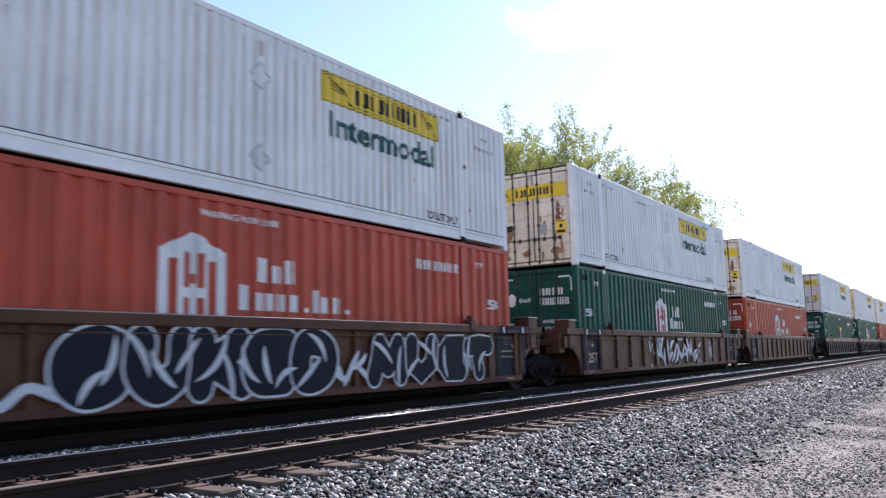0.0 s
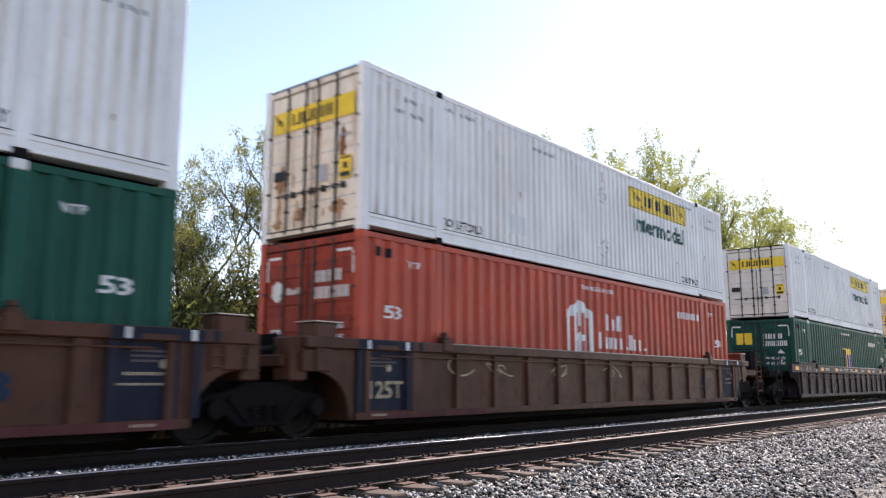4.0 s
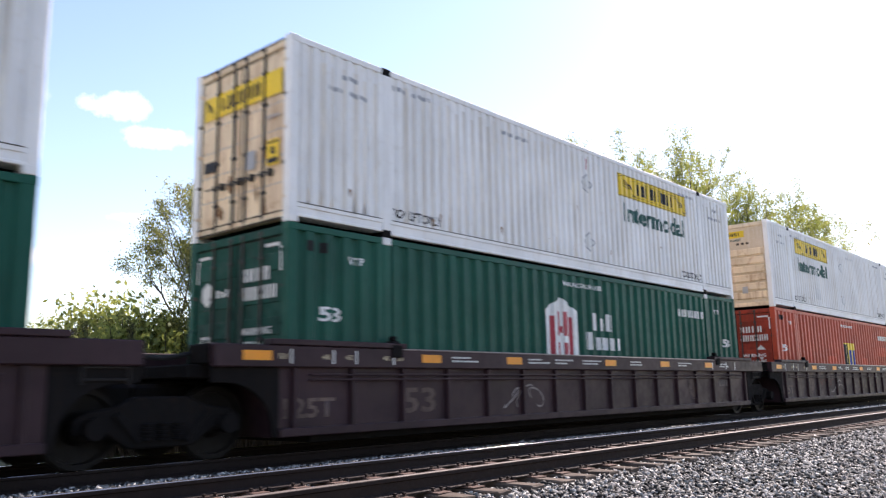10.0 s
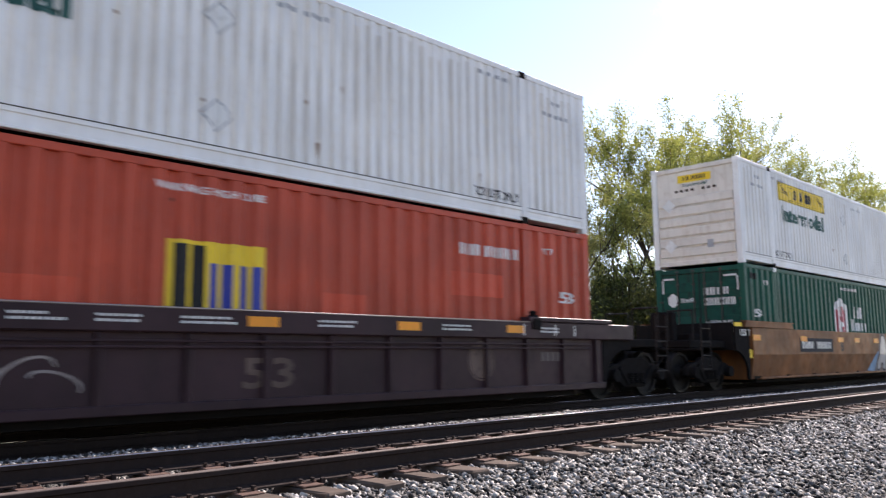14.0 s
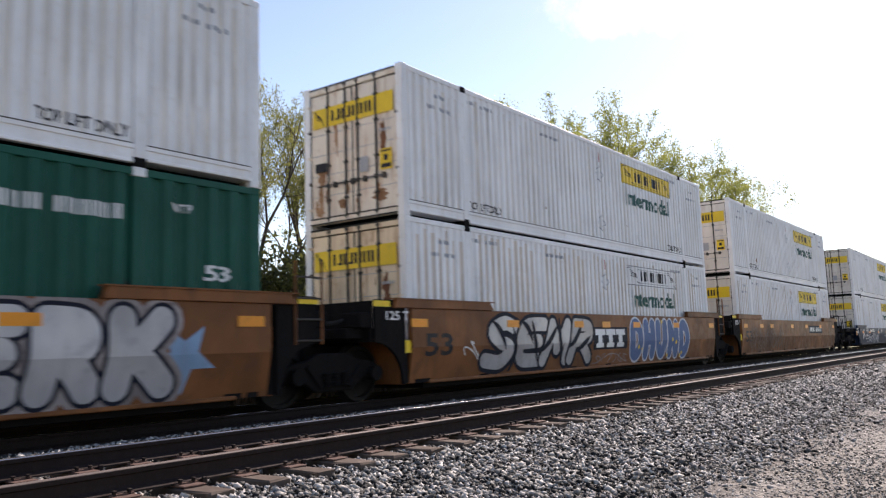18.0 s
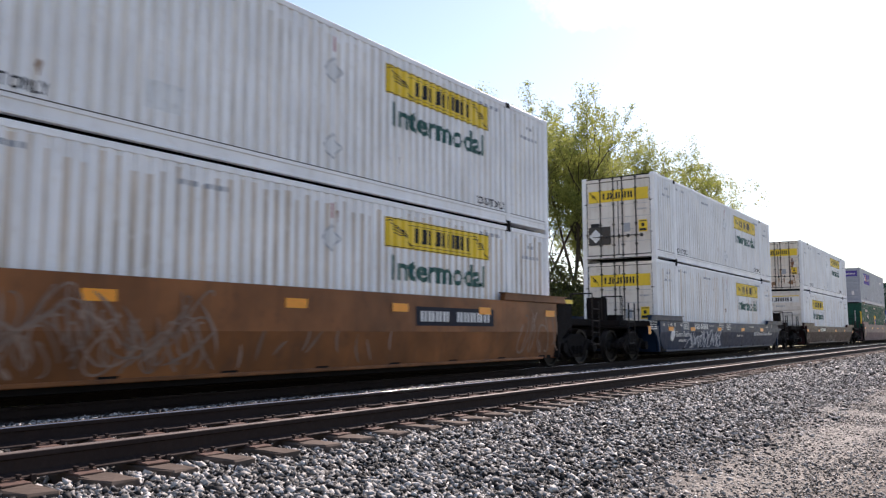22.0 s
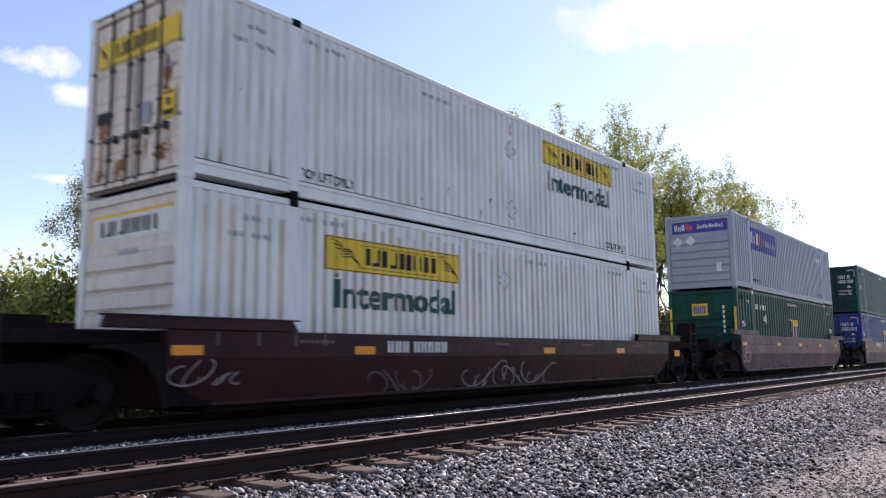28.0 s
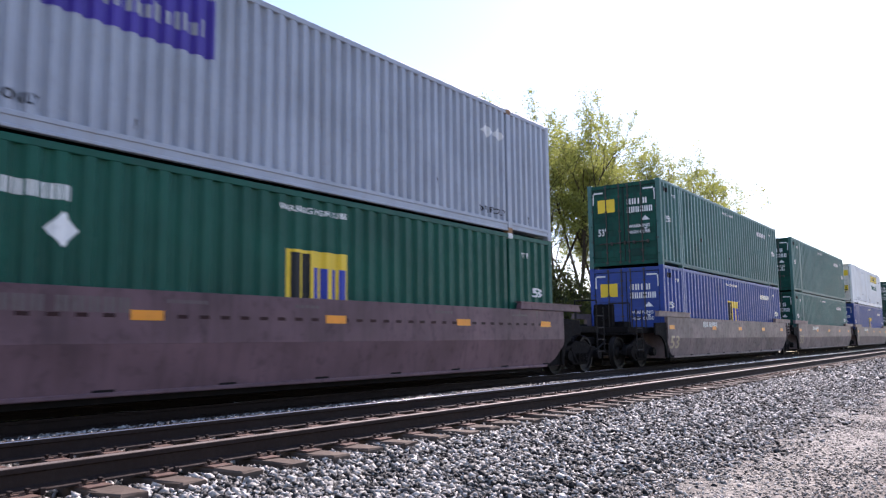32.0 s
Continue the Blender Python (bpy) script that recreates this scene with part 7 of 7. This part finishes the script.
def stones(name, label, count, area, size, material, seed, falloff, soft):
    """Loose stones, each a battered little lump."""
    rng = np.random.default_rng(seed)
    x0, x1, y0, y1 = area
    x = x0 + (x1 - x0) * rng.random(count) ** falloff
    y = y0 + (y1 - y0) * rng.random(count)
    keep = rng.random(count) < np.clip((y - y0) / soft, 0, 1) if soft > 0 else rng.random(count) < np.clip((y1 - y) / -soft, 0, 1)
    for yc in (NEAR_Y - 0.7525, NEAR_Y + 0.7525):
        keep &= np.abs(y - yc) > 0.11
    over_tie = (np.abs(((x + 2.0 + 0.265) % TIE_STEP) - 0.265) < 0.135) & (np.abs(y - NEAR_Y) < 1.33)
    keep &= ~over_tie | (rng.random(count) < np.where(np.abs(y - NEAR_Y) > 0.98, 0.35, 0.08))
    x, y = x[keep], y[keep]
    n = len(x)
    s = size * (0.55 + 0.9 * rng.random(n))
    z = np.array([ground_z(a, c) for a, c in zip(x, y)]) + s * rng.uniform(-0.15, 0.45, n)
    core = np.array([(1, 0, 0), (-1, 0, 0), (0, 1, 0), (0, -1, 0), (0, 0, 1), (0, 0, -1)], float) * 0.72
    v = (core[None] + rng.uniform(-0.26, 0.26, (n, 6, 3))) * (0.75 + 0.5 * rng.random((n, 6, 1))) * np.stack([rng.uniform(0.8, 1.3, n), rng.uniform(0.7, 1.1, n), rng.uniform(0.5, 0.9, n)], 1)[:, None]
    a, c = rng.uniform(0, 6.28, n), rng.uniform(-0.9, 0.9, n)
    ca_, sa_, cc, sc = np.cos(a)[:, None], np.sin(a)[:, None], np.cos(c)[:, None], np.sin(c)[:, None]
    vx, vy, vz = v[..., 0], v[..., 1] * cc - v[..., 2] * sc, v[..., 1] * sc + v[..., 2] * cc
    v = np.stack([vx * ca_ - vy * sa_, vx * sa_ + vy * ca_, vz], -1) * s[:, None, None] + np.stack([x, y, z], 1)[:, None]
    q = np.array([(0, 2, 4), (2, 1, 4), (1, 3, 4), (3, 0, 4), (2, 0, 5), (1, 2, 5), (3, 1, 5), (0, 3, 5)])
    f = (q[None] + 6 * np.arange(n)[:, None, None]).reshape(-1, 3)
    data = bpy.data.meshes.new(name)
    data.vertices.add(6 * n)
    data.vertices.foreach_set("co", v.astype(np.float32).ravel())
    data.loops.add(f.size)
    data.loops.foreach_set("vertex_index", f.astype(np.int32).ravel())
    data.polygons.add(len(f))
    data.polygons.foreach_set("loop_start", np.arange(0, f.size, 3, dtype=np.int32))
    data.update(calc_edges=True)
    data.materials.append(M[material])
    return tagged(new(name, data), label, "stones", kind="stuff")


stones("ballast", "crushed grey stone ballast along the tracks", 100000, (2.4, 26.0, 2.0, 9.0), 0.038, "stone", 11, 1.6, 1.5)
stones("ballast", "crushed grey stone ballast farther along the tracks", 23000, (24.0, 90.0, 2.2, 8.6), 0.062, "stone", 12, 1.5, 1.0)
stones("ballast", "crushed grey stone ballast between the two tracks", 16000, (2.4, 40.0, 7.1, 9.1), 0.042, "stone", 14, 1.5, 0.01)
stones("gravel", "pale loose gravel on the lane", 56000, (1.5, 30.0, -0.5, 3.6), 0.020, "pebble", 13, 1.6, -0.9)


# ---- trees and bushes ----
def limb_mesh(segs):
    """Tapered limbs from (start, end, r0, r1)."""
    verts, faces = [], []
    for a, c, r0, r1 in segs:
        d = c - a
        if d.length < 1e-4:
            continue
        u = d.orthogonal().normalized()
        w = d.normalized().cross(u)
        k = 7 if r0 > 0.07 else 5 if r0 > 0.02 else 3
        o = len(verts)
        for base, r in ((a, r0), (c, r1)):
            for i in range(k):
                t = 2 * math.pi * i / k
                verts.append(base + (u * math.cos(t) + w * math.sin(t)) * r)
        for i in range(k):
            faces.append((o + i, o + (i + 1) % k, o + k + (i + 1) % k, o + k + i))
    data = bpy.data.meshes.new("trunk")
    data.from_pydata(verts, [], faces)
    return data


def leaf_mesh(spots, spread, per, size, rng):
    """Small leaves in tight tufts round the spots; the tufts differ in fullness."""
    full = np.maximum(1, (per * rng.uniform(0.2, 1.8, len(spots))).astype(int))
    n = int(full.sum())
    c = np.repeat(np.array(spots), full, 0) + rng.normal(0, 1, (n, 3)) * np.repeat(spread * rng.uniform(0.5, 1.2, len(spots)), full)[:, None]
    a = rng.normal(0, 1, (n, 3))
    a /= np.linalg.norm(a, axis=1, keepdims=True)
    b = np.cross(a, rng.normal(0, 1, (n, 3)))
    b /= np.linalg.norm(b, axis=1, keepdims=True)
    s = size * (0.6 + 0.8 * rng.random((n, 1)))
    v = np.stack([c - a * s, c + b * s * 0.5, c + a * s, c - b * s * 0.5], 1).reshape(-1, 3)
    data = bpy.data.meshes.new("crown")
    data.vertices.add(4 * n)
    data.vertices.foreach_set("co", v.astype(np.float32).ravel())
    data.loops.add(4 * n)
    data.loops.foreach_set("vertex_index", np.arange(4 * n, dtype=np.int32))
    data.polygons.add(n)
    data.polygons.foreach_set("loop_start", np.arange(0, 4 * n, 4, dtype=np.int32))
    data.update(calc_edges=True)
    return data


def tree(x, y, height, spread, seed, leafy, label, trunk_r=0.2, lean=0.0, low=0.34, leaf="leaf", fluff=0.2, size=0.05, bare=0.25, many=(0, 2), clear=0.0):
    """Ascending limbs that fork into fine twigs, with leaf tufts on most of the twig ends."""
    rnd, rng = random.Random(seed), np.random.default_rng(seed)
    segs, tips = [], []

    def grow(p, d, length, r, depth):
        steps = 3
        q = p
        for k in range(steps):
            wob = 0.10 if depth < 2 else 0.22
            d = (d + Vector((rnd.uniform(-wob, wob), rnd.uniform(-wob, wob), rnd.uniform(-0.03, 0.13)))).normalized()
            e = q + d * length / steps
            ra, rb = r * (1 - 0.3 * k / steps), r * (1 - 0.3 * (k + 1) / steps)
            segs.append((q, e, ra, rb))
            q = e
            if depth >= 4 and rnd.random() > bare:
                tips.append(tuple(q))
            if depth in (2, 3) and k == 1 and rnd.random() < 0.6:
                side = d.orthogonal().normalized()
                side.rotate(Matrix.Rotation(rnd.uniform(0, 6.28), 3, d))
                grow(q, (d * 0.6 + side).normalized(), length * 0.45, r * 0.4, 5)
        if depth >= 5 or length < 0.3:
            if rnd.random() > bare:
                tips.append(tuple(q))
            return
        kids = 3 if depth in many else 2
        turn_az = rnd.uniform(0, 6.28)
        for i in range(kids):
            turn = rnd.uniform(0.3, 0.75) * (0.5 if i == 0 else 1.0)
            side = d.orthogonal().normalized()
            side.rotate(Matrix.Rotation(turn_az + 6.28 * i / kids + rnd.uniform(-0.5, 0.5), 3, d))
            nd = (d * math.cos(turn) + side * math.sin(turn) * spread).normalized()
            nd.z = max(nd.z, -0.05)
            grow(q, nd, length * rnd.uniform(0.58, 0.86), r * rnd.uniform(0.48, 0.64), depth + 1)

    base = ground_z(x, y) - 0.15
    root = Vector((0, 0, 0))
    d0 = Vector((lean, rnd.uniform(-0.05, 0.05), 1)).normalized()
    grow(root, d0, height * low, trunk_r, 0)
    for k in range(2):
        az = rnd.uniform(0, 6.28)
        grow(root + d0 * height * low * rnd.uniform(0.5, 0.9), Vector((math.cos(az) * spread * 0.8, math.sin(az) * spread * 0.8, 0.9)).normalized(), height * low * 0.55, trunk_r * 0.45, 1)
    top = max(s[1].z for s in segs)
    k = height / top
    segs = [(a * k, c * k, r0, r1) for a, c, r0, r1 in segs]
    tips = [tuple(k * v for v in t) for t in tips if t[2] * k > height * clear * rnd.uniform(0.8, 1.2)]
    thing = tagged(new("tree"), label, "tree", "trees behind the train")
    thing.location = (x, y, base)
    part("trunk", limb_mesh(segs), M["bark"], thing)
    part("crown", leaf_mesh(tips, fluff, leafy, size, rng), M[leaf], thing)
    return thing


def bush(x, y, w, h, seed, label, n=90, leaf="leafdeep"):
    rnd, rng = random.Random(seed), np.random.default_rng(seed)
    segs, spots = [], []
    for i in range(n):
        a, r = rnd.uniform(0, 6.28), math.sqrt(rnd.random())
        foot = Vector((math.cos(a) * r * w * 0.35, math.sin(a) * r * w * 0.2, 0))
        tip = Vector((math.cos(a) * r * w * 0.55, math.sin(a) * r * w * 0.3, h * (1 - 0.55 * r * r) * rnd.uniform(0.55, 1.0)))
        mid = (foot + tip) / 2 + Vector((rnd.uniform(-0.2, 0.2), rnd.uniform(-0.2, 0.2), 0.2))
        segs += [(foot, mid, 0.03, 0.02), (mid, tip, 0.02, 0.008)]
        for u in (0.25, 0.5, 0.75, 1.0):
            spots.append(tuple(mid.lerp(tip, u)))
    thing = tagged(new("bush"), label, "bush", "bushes behind the train")
    thing.location = (x, y, ground_z(x, y) - 0.1)
    part("stem", limb_mesh(segs), M["bark"], thing)
    part("leafage", leaf_mesh(spots, 0.36 * max(1, w / 8), 18, 0.11 * max(1, w / 8), rng), M[leaf], thing)
    return thing


def along(angle, y):
    return y / math.tan(radians(angle))


SPRING, BARE = "tall deciduous tree in full young spring leaf", "branchy tree with dark limbs and thin young leaves"
for i, (ang, y, h, sp) in enumerate((
        (59.4, 25, 7.6, 1.0), (57.0, 25, 9.6, 0.8), (53.4, 25, 11.2, 0.85), (49.7, 25, 12.2, 0.7), (46.0, 27, 13.6, 0.8), (42.3, 25, 13.9, 0.95), (38.4, 26, 14.2, 0.95), (35.2, 27, 10.6, 0.8))):
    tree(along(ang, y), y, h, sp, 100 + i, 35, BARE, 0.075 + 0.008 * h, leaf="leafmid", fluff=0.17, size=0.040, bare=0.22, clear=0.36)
for i, (ang, y, h, sp) in enumerate((
        (31.4, 26, 12.0, 0.85), (28.5, 25, 17.5, 0.65), (27.1, 27, 19.7, 0.75), (25.9, 25, 19.2, 0.8), (24.5, 27, 18.9, 0.85), (23.2, 25, 19.0, 0.85), (22.1, 26, 19.0, 0.8), (20.7, 25, 17.6, 0.85), (19.6, 26, 17.2, 0.85),
        (18.6, 25, 16.8, 0.85), (17.5, 25, 17.0, 0.85), (16.6, 25, 16.0, 0.8), (15.9, 25, 13.8, 0.75))):
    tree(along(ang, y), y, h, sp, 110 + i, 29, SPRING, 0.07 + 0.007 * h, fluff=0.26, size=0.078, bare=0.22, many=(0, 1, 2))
for i, (ang, y, w, h) in enumerate(((62.6, 24, 5, 4.8), (59.6, 23, 5, 4.2), (57.0, 23, 5, 4.6), (54.0, 23, 5, 5.2), (51.2, 24, 5, 5.6), (48.4, 23, 5, 6.4), (45.6, 24, 5, 6.8), (43.4, 24, 6, 6.8), (41.0, 23, 6, 6.2), (38.6, 24, 6, 7.0), (36.7, 24, 5, 6.4), (34.4, 24, 4, 5.2), (32.4, 24, 5, 7.2), (31.0, 24, 5, 7.0), (29.0, 24, 8, 7.4), (26.8, 24, 8, 7.4), (24.9, 24, 8, 7.0), (23.2, 24, 8, 6.4), (21.7, 24, 8, 6.0), (20.3, 24, 8, 5.6), (19.0, 24, 8, 5.2), (17.5, 24, 8, 5.0), (16.2, 24, 8, 4.8))):
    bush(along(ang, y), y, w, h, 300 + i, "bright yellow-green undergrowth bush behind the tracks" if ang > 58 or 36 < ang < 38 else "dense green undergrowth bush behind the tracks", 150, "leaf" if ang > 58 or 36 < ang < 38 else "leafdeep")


for i, ang in enumerate((63.2, 60.8, 58.4, 56.0, 53.6, 51.0, 48.6, 46.2, 43.6, 41.2, 38.8, 36.2, 33.6)):
    bush(along(ang, 27.5), 27.5, 7, 4.4 if ang > 58 else 6.4, 380 + i, "dense dark undergrowth bush at the foot of the trees", 130)

for i in range(15):
    bush(430 + 12 * (i % 3), -60 + 8 * i, 18, 7 + 1.4 * (i * 7 % 4), 360 + i, "far clump of trees at the end of the line", 60, "leaffar")


def shed(x, y):
    """A low roof far off behind the bushes."""
    house = tagged(new("shed"), "small pale shed with a dark pitched roof", "shed")
    house.location = (x, y, ground_z(x, y))
    part("wall", box(-3, 3, -2.5, 2.5, -0.1, 2.7), M["siding"], house)
    part("roof", prism([(-3.6, 2.6), (3.6, 2.6), (0, 4.6)], -2.8, 2.8), M["roofing"], house)


shed(along(67.2, 40), 40)
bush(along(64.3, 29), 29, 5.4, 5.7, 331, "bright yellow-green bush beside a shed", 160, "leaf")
tree(along(68.0, 46), 46, 6.0, 1.1, 140, 16, "small pale yellow willow in young leaf", 0.12)


def utility_pole(x, y, h):
    """A weathered wooden pole that tapers upward."""
    pole = tagged(new("utility_pole"), "weathered dark wooden utility pole beside the lane", "pole", "poles beside the lane")
    pole.location = (x, y, ground_z(x, y) - 0.1)
    bm = bmesh.new()
    add_tube(bm, (0, 0, 0), (0, 0, h), 0.17, 10, 0.11)
    part("shaft", bm, M["bark"], pole)


utility_pole(70, -0.55, 9.0)
utility_pole(152, -0.45, 9.2)
utility_pole(236, -1.1, 9.2)


# ---- what moves ----
def place(t):
    for (ta, a), (tc, c) in zip(ROLL_ON, ROLL_ON[1:]):
        if t <= tc:
            return a + (c - a) * (t - ta) / (tc - ta)
    return ROLL_ON[-1][1]


def motions():
    for thing, x, y, z in MOVERS:
        walk(thing, [(t, pose(x + s, y, z)) for t, s in ROLL_ON])
    turns = [(k / 15, place(k / 15) / WHEEL_R) for k in range(481)]
    for ws, x in SPINNERS:
        walk(ws, [(t, pose(x, 0, WHEEL_R, 0, math.degrees(a), 0)) for t, a in turns])


motions()
